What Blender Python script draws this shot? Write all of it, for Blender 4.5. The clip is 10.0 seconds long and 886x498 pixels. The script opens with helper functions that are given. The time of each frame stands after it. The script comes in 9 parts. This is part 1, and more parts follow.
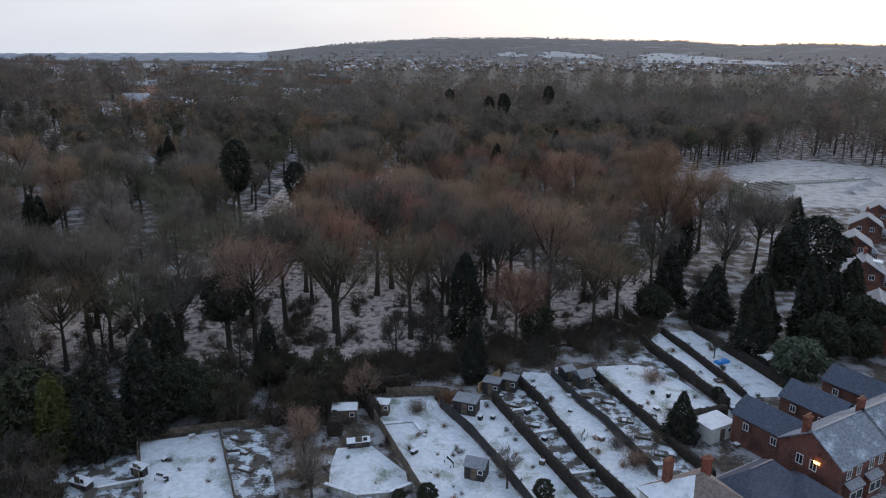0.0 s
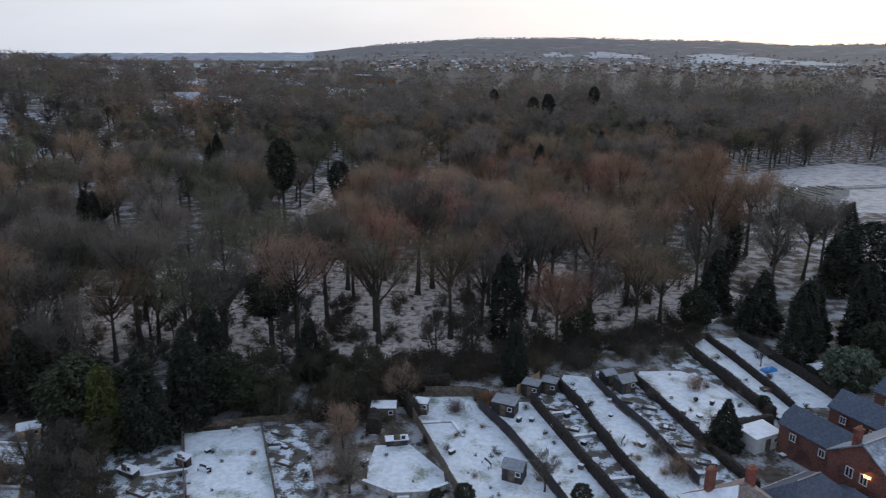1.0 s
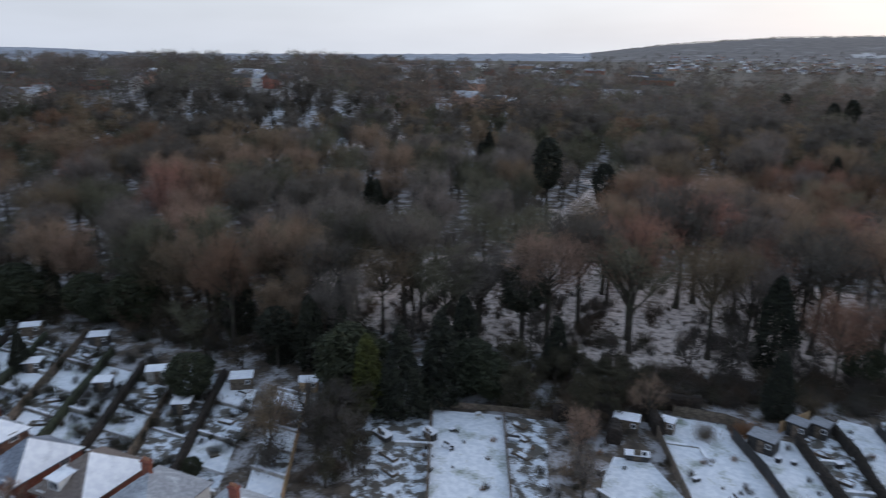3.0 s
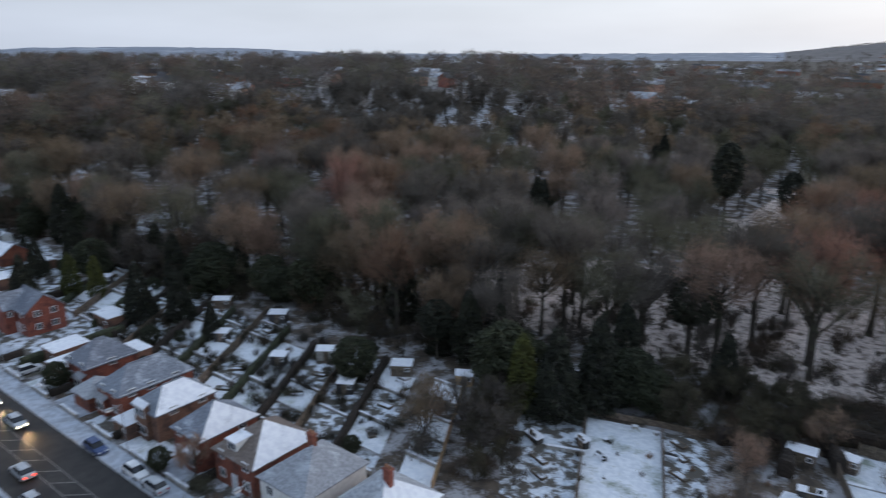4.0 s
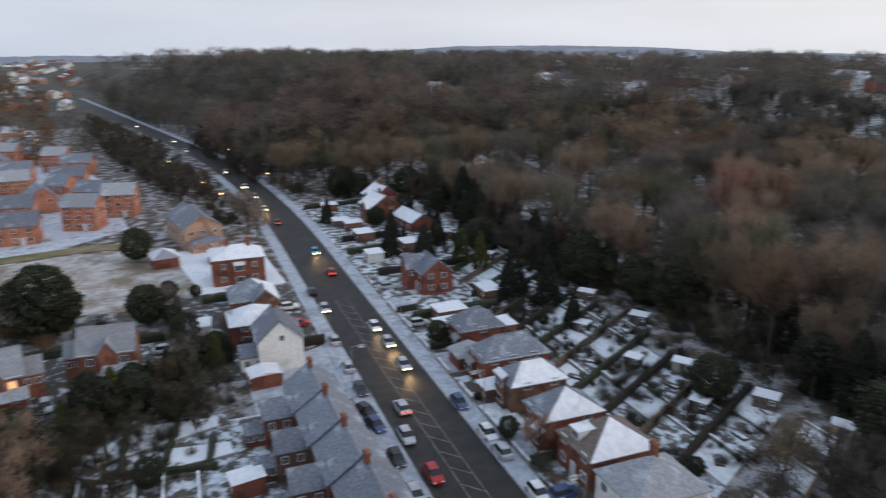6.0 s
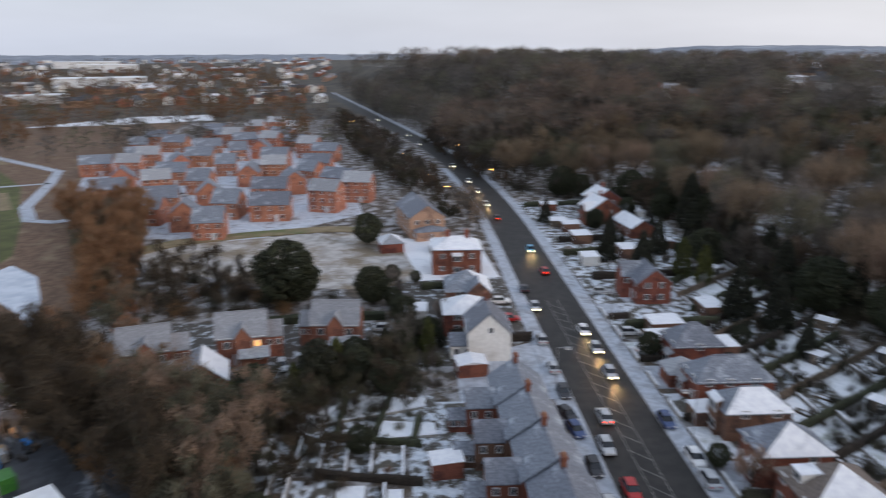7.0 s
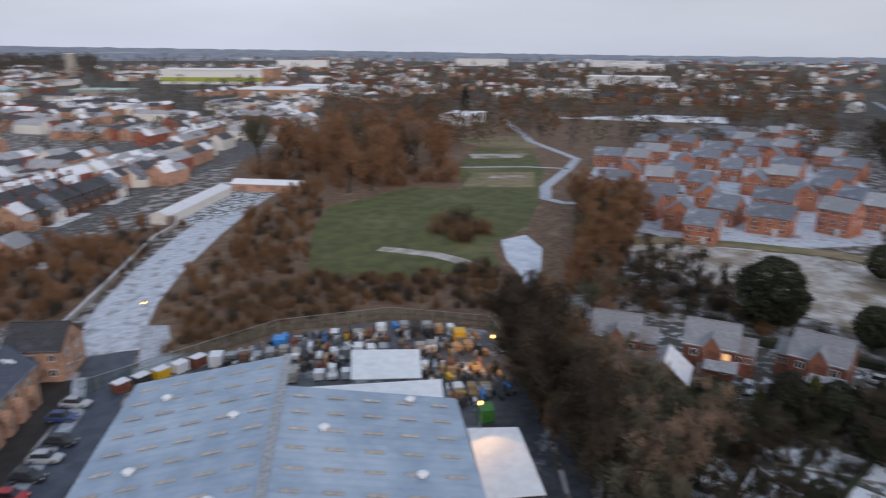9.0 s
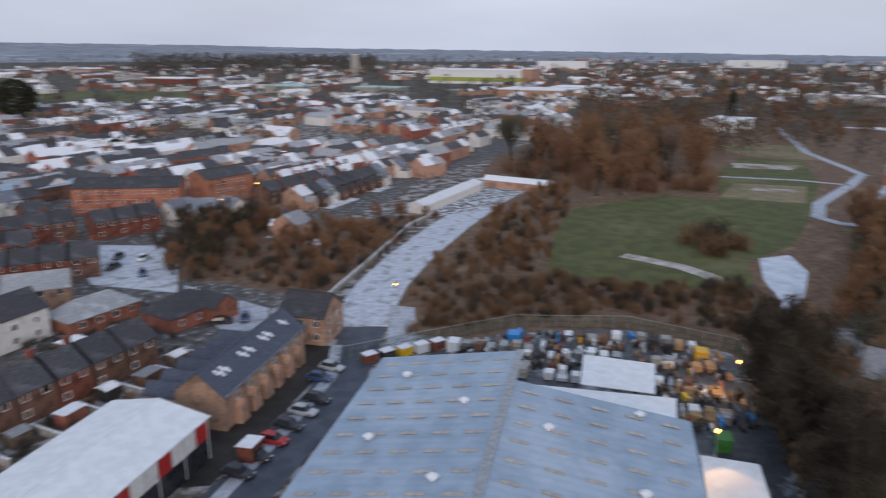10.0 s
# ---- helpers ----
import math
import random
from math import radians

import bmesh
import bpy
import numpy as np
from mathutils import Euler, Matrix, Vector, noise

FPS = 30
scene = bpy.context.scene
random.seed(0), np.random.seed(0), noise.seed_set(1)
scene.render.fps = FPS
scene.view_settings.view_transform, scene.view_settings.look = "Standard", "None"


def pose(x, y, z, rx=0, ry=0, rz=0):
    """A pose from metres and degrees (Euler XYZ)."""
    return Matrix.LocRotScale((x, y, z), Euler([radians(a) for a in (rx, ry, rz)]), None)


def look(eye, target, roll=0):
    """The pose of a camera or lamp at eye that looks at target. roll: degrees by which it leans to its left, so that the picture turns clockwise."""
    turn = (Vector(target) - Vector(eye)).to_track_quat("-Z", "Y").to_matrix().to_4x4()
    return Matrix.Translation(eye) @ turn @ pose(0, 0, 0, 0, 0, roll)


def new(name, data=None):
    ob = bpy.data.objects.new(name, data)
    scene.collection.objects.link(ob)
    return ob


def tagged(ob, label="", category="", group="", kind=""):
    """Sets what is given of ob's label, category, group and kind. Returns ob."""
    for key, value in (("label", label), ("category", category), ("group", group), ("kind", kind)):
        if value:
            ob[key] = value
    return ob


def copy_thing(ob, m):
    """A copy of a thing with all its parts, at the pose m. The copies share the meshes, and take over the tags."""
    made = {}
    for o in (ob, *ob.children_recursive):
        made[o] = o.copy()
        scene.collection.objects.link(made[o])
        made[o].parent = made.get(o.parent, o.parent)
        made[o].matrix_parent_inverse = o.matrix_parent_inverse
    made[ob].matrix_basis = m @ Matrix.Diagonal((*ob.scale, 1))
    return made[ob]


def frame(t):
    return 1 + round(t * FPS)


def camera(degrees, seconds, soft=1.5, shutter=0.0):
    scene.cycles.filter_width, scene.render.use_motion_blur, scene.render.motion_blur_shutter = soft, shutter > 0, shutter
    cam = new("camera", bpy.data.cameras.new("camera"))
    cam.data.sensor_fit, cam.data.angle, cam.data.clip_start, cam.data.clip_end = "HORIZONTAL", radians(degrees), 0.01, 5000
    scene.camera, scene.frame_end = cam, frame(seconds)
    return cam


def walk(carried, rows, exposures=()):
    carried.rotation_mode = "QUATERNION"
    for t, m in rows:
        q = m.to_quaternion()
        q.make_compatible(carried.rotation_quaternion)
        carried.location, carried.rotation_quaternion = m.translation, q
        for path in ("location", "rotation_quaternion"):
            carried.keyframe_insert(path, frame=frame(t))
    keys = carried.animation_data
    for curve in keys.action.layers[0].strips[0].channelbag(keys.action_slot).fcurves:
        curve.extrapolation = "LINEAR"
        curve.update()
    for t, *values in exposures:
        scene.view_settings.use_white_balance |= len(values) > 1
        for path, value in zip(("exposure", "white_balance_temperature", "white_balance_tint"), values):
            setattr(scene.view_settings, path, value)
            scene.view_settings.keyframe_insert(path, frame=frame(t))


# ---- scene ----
# A drone hangs over the suburb and turns to its left.
# The plan below is laid out in units of 1.25 m; heights and sizes of things are in metres.
PLAN = 1.25
EYE, PITCH = 42.0 * PLAN, -16.05
cam = camera(64.2, 10.0, soft=1.1, shutter=0.6)
TURNS = [  # seconds, yaw, roll
    (0.0, 0.0, -0.26), (0.5, 1.24, -0.26), (1.0, 3.49, -0.28), (1.5, 6.16, -0.26), (2.0, 11.22, -0.22),
    (2.5, 18.12, -0.16), (3.0, 24.9, -0.03), (3.5, 31.65, 0.1), (4.0, 38.53, 0.19), (4.5, 45.92, 0.22),
    (5.0, 53.5, 0.21), (5.5, 61.2, 0.18), (6.0, 69.1, 0.15), (6.5, 77.5, 0.12), (7.0, 87.15, 0.08),
    (7.5, 97.0, 0.02), (8.0, 106.84, -0.12), (8.5, 116.65, -0.26), (9.0, 126.75, -0.33), (9.5, 136.78, -0.24),
    (10.0, 146.9, -0.15),
]
walk(cam, [(t, pose(0, 0, EYE, 90 + PITCH, roll, yaw)) for t, yaw, roll in TURNS],
     exposures=[(0.0, 0.15, 6600, 12), (2.5, 0.15, 6600, 12), (4.5, 0.26, 6550, 11), (6.5, 0.37, 7300, 14), (8.5, 0.22, 7350, 16), (10.0, 0.12, 7050, 16)])

# ---- light: an overcast winter dusk, brightest where the sun has gone down ----
SUN_AZ, SUN_EL = -30.0, 5.0  # degrees to the left of +y, and up
world = bpy.data.worlds.new("sky")
scene.world = world
world.use_nodes = True
wn, wl = world.node_tree.nodes, world.node_tree.links
wn.clear()
w_out = wn.new("ShaderNodeOutputWorld")
w_sky = wn.new("ShaderNodeTexSky")
w_sky.sky_type = 'NISHITA'
w_sky.sun_disc = False
w_sky.sun_elevation = radians(SUN_EL)
w_sky.sun_rotation = radians(-SUN_AZ)
w_sky.air_density, w_sky.dust_density, w_sky.ozone_density = 1.0, 2.0, 2.0
w_b1 = wn.new("ShaderNodeBackground")
w_b1.inputs["Strength"].default_value = 0.025
wl.new(w_sky.outputs["Color"], w_b1.inputs["Color"])
# the cloud layer: a broad gradient from the sunset side to the far side and up to the zenith
w_tc = wn.new("ShaderNodeTexCoord")
w_dot = wn.new("ShaderNodeVectorMath")
w_dot.operation = 'DOT_PRODUCT'
w_dot.inputs[1].default_value = (-math.sin(radians(SUN_AZ)), math.cos(radians(SUN_AZ)), 0.0)
wl.new(w_tc.outputs["Generated"], w_dot.inputs[0])
w_ramp = wn.new("ShaderNodeValToRGB")
w_map = wn.new("ShaderNodeMapRange")
w_map.inputs["From Min"].default_value, w_map.inputs["From Max"].default_value = -1.0, 1.0
wl.new(w_dot.outputs["Value"], w_map.inputs["Value"])
wl.new(w_map.outputs["Result"], w_ramp.inputs["Fac"])
w_ramp.color_ramp.elements[0].position, w_ramp.color_ramp.elements[0].color = 0.0, (0.42, 0.505, 0.66, 1)
w_ramp.color_ramp.elements[1].position, w_ramp.color_ramp.elements[1].color = 1.0, (0.73, 0.755, 0.80, 1)
for place, tone in ((0.13, (0.37, 0.445, 0.57, 1)), (0.35, (0.41, 0.47, 0.575, 1)), (0.62, (0.505, 0.56, 0.645, 1)), (0.8, (0.57, 0.615, 0.685, 1))):
    w_ramp.color_ramp.elements.new(place).color = tone
w_noise = wn.new("ShaderNodeTexNoise")
w_noise.inputs["Scale"].default_value, w_noise.inputs["Detail"].default_value = 2.2, 4.0
w_scale = wn.new("ShaderNodeMapping")
w_scale.inputs["Scale"].default_value = (1.0, 1.0, 5.0)
wl.new(w_tc.outputs["Generated"], w_scale.inputs["Vector"])
wl.new(w_scale.outputs["Vector"], w_noise.inputs["Vector"])
w_nr = wn.new("ShaderNodeMapRange")
w_nr.inputs["From Min"].default_value, w_nr.inputs["From Max"].default_value = 0.3, 0.7
w_nr.inputs["To Min"].default_value, w_nr.inputs["To Max"].default_value = 0.9, 1.08
wl.new(w_noise.outputs["Fac"], w_nr.inputs["Value"])
w_mul = wn.new("ShaderNodeMixRGB")
w_mul.blend_type = 'MULTIPLY'
w_mul.inputs["Fac"].default_value = 1.0
wl.new(w_ramp.outputs["Color"], w_mul.inputs["Color1"])
wl.new(w_nr.outputs["Result"], w_mul.inputs["Color2"])
# overhead the cloud is thicker and bluer than at the horizon
w_sep = wn.new("ShaderNodeSeparateXYZ")
wl.new(w_tc.outputs["Generated"], w_sep.inputs[0])
w_up = wn.new("ShaderNodeMapRange")
w_up.interpolation_type = 'SMOOTHSTEP'
w_up.inputs["From Min"].default_value, w_up.inputs["From Max"].default_value = 0.1, 0.75
wl.new(w_sep.outputs["Z"], w_up.inputs["Value"])
w_zen = wn.new("ShaderNodeMixRGB")
wl.new(w_up.outputs["Result"], w_zen.inputs["Fac"])
wl.new(w_mul.outputs["Color"], w_zen.inputs["Color1"])
w_zen.inputs["Color2"].default_value = (0.36, 0.465, 0.63, 1)
w_b2 = wn.new("ShaderNodeBackground")
w_b2.inputs["Strength"].default_value = 1.12
wl.new(w_zen.outputs["Color"], w_b2.inputs["Color"])
w_add = wn.new("ShaderNodeAddShader")
wl.new(w_b1.outputs[0], w_add.inputs[0])
wl.new(w_b2.outputs[0], w_add.inputs[1])
wl.new(w_add.outputs[0], w_out.inputs["Surface"])

sun_data = bpy.data.lights.new("sun", 'SUN')
sun_data.energy, sun_data.angle, sun_data.color = 0.72, radians(25), (1.0, 0.9, 0.85)
sun = new("sun", sun_data)
sun.matrix_world = look((200 * -math.sin(radians(SUN_AZ)), 200 * math.cos(radians(SUN_AZ)), 200 * math.tan(radians(20))), (0, 0, 0))
# ---- materials ----
def mat(name, c1, c2, size=1.0, rough=0.8, bump=0.0, c3=None, size3=6.0, metal=0.0, split=(0.4, 0.6), split3=(0.5, 0.6), coords="world", vary=0.0, wave=None):
    """A two-scale surface: c1 and c2 mixed by fine noise of that size in metres, c3 (stains, snow) in patches of size3.
    coords: world or object. vary: brightness change from thing to thing. wave: (spacing, depth) of fine courses in z."""
    m = bpy.data.materials.new(name)
    m.use_nodes = True
    n, l = m.node_tree.nodes, m.node_tree.links
    b = n["Principled BSDF"]
    b.inputs["Roughness"].default_value = rough
    b.inputs["Metallic"].default_value = metal
    if coords == "world":
        src = n.new("ShaderNodeNewGeometry").outputs["Position"]
    else:
        src = n.new("ShaderNodeTexCoord").outputs["Object"]

    def noise_of(metres, detail=5.0):
        t = n.new("ShaderNodeTexNoise")
        t.inputs["Scale"].default_value = 1.0 / metres
        t.inputs["Detail"].default_value = detail
        l.new(src, t.inputs["Vector"])
        return t.outputs["Fac"]

    def ramp(value, lo, hi):
        r = n.new("ShaderNodeMapRange")
        r.inputs["From Min"].default_value, r.inputs["From Max"].default_value = lo, hi
        l.new(value, r.inputs["Value"])
        return r.outputs["Result"]

    def mix(fac, a, c):
        x = n.new("ShaderNodeMixRGB")
        l.new(fac, x.inputs["Fac"])
        for sock, v in ((x.inputs["Color1"], a), (x.inputs["Color2"], c)):
            if isinstance(v, tuple):
                sock.default_value = (*v, 1)
            else:
                l.new(v, sock)
        return x.outputs["Color"]

    fine = noise_of(size)
    col = mix(ramp(fine, *split), c1, c2)
    if c3:
        a = n.new("ShaderNodeMath")
        a.operation = 'MULTIPLY_ADD'
        l.new(noise_of(size3, 6.0), a.inputs[0])
        a.inputs[1].default_value = 0.75
        s = n.new("ShaderNodeMath")
        s.operation = 'MULTIPLY'
        l.new(noise_of(size3 * 0.13, 4.0), s.inputs[0])
        s.inputs[1].default_value = 0.25
        l.new(s.outputs[0], a.inputs[2])
        col = mix(ramp(a.outputs[0], *split3), col, c3)
    if vary:
        o = n.new("ShaderNodeObjectInfo")
        r = n.new("ShaderNodeMapRange")
        r.inputs["To Min"].default_value, r.inputs["To Max"].default_value = 1 - vary, 1 + vary
        l.new(o.outputs["Random"], r.inputs["Value"])
        h = n.new("ShaderNodeHueSaturation")
        l.new(r.outputs["Result"], h.inputs["Value"])
        hr = n.new("ShaderNodeMapRange")
        hr.inputs["To Min"].default_value, hr.inputs["To Max"].default_value = 0.5 + vary * 0.05, 0.5 - vary * 0.05
        l.new(o.outputs["Random"], hr.inputs["Value"])
        l.new(hr.outputs["Result"], h.inputs["Hue"])
        l.new(col, h.inputs["Color"])
        col = h.outputs["Color"]
    l.new(col, b.inputs["Base Color"])
    height = fine
    if wave:
        sep = n.new("ShaderNodeSeparateXYZ")
        l.new(src, sep.inputs[0])
        f = n.new("ShaderNodeMath")
        f.operation = 'PINGPONG'
        l.new(sep.outputs["Z"], f.inputs[0])
        f.inputs[1].default_value = wave[0] / 2
        height = ramp(f.outputs[0], 0.0, wave[0] / 6)
    if bump:
        bp = n.new("ShaderNodeBump")
        bp.inputs["Strength"].default_value = 0.6
        bp.inputs["Distance"].default_value = bump
        l.new(height, bp.inputs["Height"])
        l.new(bp.outputs["Normal"], b.inputs["Normal"])
    return m


def glow(name, colour, strength):
    m = bpy.data.materials.new(name)
    m.use_nodes = True
    b = m.node_tree.nodes["Principled BSDF"]
    b.inputs["Base Color"].default_value = (*colour, 1)
    b.inputs["Emission Color"].default_value = (*colour, 1)
    b.inputs["Emission Strength"].default_value = strength
    return m


SNOW = (0.74, 0.77, 0.82)
M_GROUND = mat("winter_ground", (0.055, 0.042, 0.032), (0.11, 0.085, 0.062), 1.6, 0.95, 0.05, (0.36, 0.355, 0.365), 3.6, split3=(0.47, 0.58))
M_FIELDS = mat("far_fields", (0.04, 0.036, 0.03), (0.095, 0.078, 0.058), 24, 0.95, 0.0, (0.42, 0.44, 0.47), 110.0, split3=(0.63, 0.66))
M_LAWN_SNOW = mat("snowy_lawn", (0.62, 0.655, 0.70), (0.76, 0.785, 0.82), 0.8, 0.7, 0.03, (0.24, 0.27, 0.22), 3.2, split3=(0.52, 0.66))
M_SNOW = mat("snow", SNOW, (0.82, 0.84, 0.87), 0.8, 0.65, 0.04, (0.5, 0.53, 0.56), 3.0, split3=(0.58, 0.7))
M_PATCHY = mat("trodden_snow", (0.52, 0.57, 0.63), (0.68, 0.72, 0.77), 0.7, 0.8, 0.04, (0.09, 0.08, 0.065), 1.9, split3=(0.46, 0.53))
M_SITE = mat("snowy_building_site", (0.34, 0.32, 0.315), (0.47, 0.46, 0.465), 2.0, 0.85, 0.05, (0.22, 0.19, 0.17), 4.0, split3=(0.5, 0.64))
M_YARD = mat("trodden_snow_on_soil", (0.44, 0.48, 0.53), (0.62, 0.66, 0.71), 0.7, 0.8, 0.04, (0.07, 0.06, 0.05), 1.9, split3=(0.40, 0.47))
M_GRASS = mat("park_grass", (0.060, 0.068, 0.018), (0.094, 0.102, 0.028), 5.0, 0.9, 0.03, (0.16, 0.145, 0.065), 30.0, split3=(0.53, 0.7))
M_TAN = mat("rough_grass", (0.19, 0.15, 0.085), (0.26, 0.20, 0.12), 4.0, 0.95, 0.05, (0.12, 0.13, 0.05), 18.0)
M_ASPHALT = mat("wet_asphalt", (0.013, 0.0115, 0.0105), (0.024, 0.021, 0.019), 2.2, 0.7, 0.006, (0.042, 0.037, 0.033), 7.0, split3=(0.55, 0.7))
M_DRIVE = mat("damp_tarmac", (0.045, 0.05, 0.06), (0.075, 0.082, 0.095), 1.5, 0.5, 0.006, (0.35, 0.38, 0.42), 6.0, split3=(0.55, 0.66))
M_PAVE = mat("frosted_pavement", (0.34, 0.37, 0.42), (0.46, 0.5, 0.56), 1.2, 0.7, 0.01, (0.22, 0.22, 0.23), 4.0, split3=(0.52, 0.66))
M_SNOWTRACK = mat("snow_track", (0.42, 0.46, 0.53), (0.56, 0.60, 0.66), 1.5, 0.75, 0.03, (0.27, 0.27, 0.285), 3.4, split3=(0.53, 0.62))
M_WATER = mat("icy_water", (0.40, 0.46, 0.55), (0.52, 0.58, 0.66), 4.0, 0.25, 0.0)
M_PAINT = mat("worn_road_paint", (0.10, 0.095, 0.088), (0.25, 0.235, 0.21), 0.5, 0.6, 0.0)
M_KERB = mat("kerb_stone", (0.28, 0.29, 0.3), (0.4, 0.41, 0.43), 0.6, 0.8, 0.01)

BRICK = {}
for key, a, b in (("red", (0.175, 0.055, 0.036), (0.265, 0.086, 0.053)), ("orange", (0.38, 0.15, 0.09), (0.49, 0.21, 0.13)),
                  ("buff", (0.40, 0.235, 0.16), (0.53, 0.33, 0.235)), ("brown", (0.14, 0.075, 0.052), (0.22, 0.115, 0.075)),
                  ("rust", (0.125, 0.055, 0.04), (0.195, 0.085, 0.06)), ("rosso", (0.27, 0.10, 0.066), (0.37, 0.145, 0.095))):
    BRICK[key] = mat(key + "_brick", a, b, 0.25, 0.9, 0.012, (a[0] * 0.6, a[1] * 0.62, a[2] * 0.7), 2.2, coords="object", vary=0.12, wave=(0.075, 0.01))
M_RENDERED = mat("white_render", (0.66, 0.65, 0.62), (0.76, 0.75, 0.72), 0.6, 0.85, 0.006, (0.5, 0.48, 0.44), 2.4, split3=(0.56, 0.72), coords="object", vary=0.06)
M_SLATE = mat("slate_roof", (0.12, 0.135, 0.165), (0.19, 0.21, 0.25), 0.35, 0.55, 0.02, (0.45, 0.49, 0.55), 2.8, split3=(0.54, 0.72), coords="object", vary=0.18, wave=(0.2, 0.02))
M_SLATE_DARK = mat("dark_slate_roof", (0.036, 0.035, 0.040), (0.062, 0.060, 0.067), 0.35, 0.65, 0.02, (0.13, 0.135, 0.15), 3.0, split3=(0.54, 0.74), coords="object", vary=0.2, wave=(0.2, 0.02))
M_TILE = mat("frosted_grey_tile", (0.24, 0.25, 0.27), (0.34, 0.355, 0.38), 0.35, 0.7, 0.02, (0.56, 0.59, 0.63), 2.2, split3=(0.54, 0.72), coords="object", vary=0.15, wave=(0.22, 0.02))
M_TILE_BROWN = mat("brown_concrete_tile", (0.13, 0.10, 0.085), (0.2, 0.16, 0.135), 0.35, 0.75, 0.02, (0.36, 0.36, 0.38), 2.5, split3=(0.56, 0.74), coords="object", vary=0.15, wave=(0.22, 0.02))
M_ROOFSNOW = mat("snow_on_roof", (0.70, 0.72, 0.77), (0.80, 0.82, 0.85), 0.7, 0.7, 0.03, (0.42, 0.44, 0.48), 2.0, split3=(0.56, 0.72), coords="object", vary=0.06)
M_FRAME = mat("white_plastic", (0.68, 0.68, 0.68), (0.76, 0.76, 0.76), 0.4, 0.45, 0.0, coords="object")
M_GLASS = mat("window_glass", (0.02, 0.024, 0.03), (0.035, 0.04, 0.048), 0.8, 0.08, 0.0, coords="object", vary=0.3)
M_LIT = glow("lit_window", (1.0, 0.55, 0.2), 0.7)
M_DOOR = mat("painted_door", (0.5, 0.52, 0.55), (0.6, 0.62, 0.65), 0.5, 0.5, 0.0, coords="object")
M_LEAD = mat("lead_grey", (0.2, 0.21, 0.23), (0.28, 0.29, 0.31), 0.4, 0.5, 0.0, coords="object")
M_POT = mat("terracotta_pot", (0.3, 0.14, 0.08), (0.4, 0.2, 0.12), 0.3, 0.85, 0.0, coords="object")
M_WOOD = mat("weathered_timber", (0.12, 0.09, 0.065), (0.2, 0.155, 0.115), 0.5, 0.85, 0.01, (0.07, 0.055, 0.045), 1.5, coords="object", vary=0.2)
M_WOOD_DARK = mat("dark_stained_timber", (0.03, 0.028, 0.027), (0.055, 0.05, 0.046), 0.4, 0.8, 0.01, coords="object", vary=0.2)
M_WOOD_NEW = mat("fresh_timber", (0.38, 0.25, 0.135), (0.5, 0.345, 0.2), 0.5, 0.8, 0.01, (0.36, 0.22, 0.11), 1.2, coords="object", vary=0.2)
M_STONE = mat("stone_wall", (0.3, 0.28, 0.25), (0.42, 0.4, 0.36), 0.5, 0.9, 0.03, (0.55, 0.57, 0.6), 1.5, split3=(0.55, 0.7), coords="object")
M_CLAD = mat("grey_steel_roofing", (0.25, 0.335, 0.43), (0.32, 0.41, 0.51), 2.5, 0.5, 0.0, (0.40, 0.485, 0.58), 9.0, split3=(0.5, 0.7), coords="object")
M_ROOFLIGHT = mat("aged_rooflight", (0.36, 0.33, 0.31), (0.46, 0.42, 0.38), 0.6, 0.5, 0.0, coords="object", vary=0.15)
M_WHITE = mat("white_sheeting", (0.70, 0.73, 0.76), (0.78, 0.81, 0.835), 1.5, 0.5, 0.0, (0.6, 0.6, 0.6), 4.0, split3=(0.58, 0.75), coords="object")
M_STEEL = mat("galvanised_steel", (0.3, 0.31, 0.32), (0.42, 0.43, 0.44), 0.5, 0.45, 0.0, coords="object", metal=0.6)
M_MESHGREEN = mat("green_mesh_fence", (0.03, 0.075, 0.05), (0.05, 0.1, 0.07), 0.5, 0.6, 0.0, coords="object")
M_RED = mat("red_paint", (0.42, 0.02, 0.02), (0.5, 0.035, 0.03), 0.5, 0.4, 0.0, coords="object")
M_YELLOW = mat("yellow_paint", (0.75, 0.42, 0.02), (0.82, 0.5, 0.04), 0.5, 0.5, 0.0, coords="object")
M_BLUE = mat("blue_plastic", (0.02, 0.2, 0.55), (0.03, 0.28, 0.68), 0.5, 0.45, 0.0, coords="object")
M_GREEN = mat("green_plastic", (0.03, 0.18, 0.03), (0.05, 0.24, 0.04), 0.5, 0.5, 0.0, coords="object")
M_RUBBER = mat("tyre_rubber", (0.015, 0.015, 0.015), (0.03, 0.03, 0.03), 0.1, 0.9, 0.0, coords="object")
M_HEAD = glow("headlight", (1.0, 0.78, 0.45), 14.0)
M_TAIL = glow("tail_light", (1.0, 0.05, 0.02), 5.0)
M_LAMP = glow("sodium_lamp", (1.0, 0.42, 0.09), 9.0)

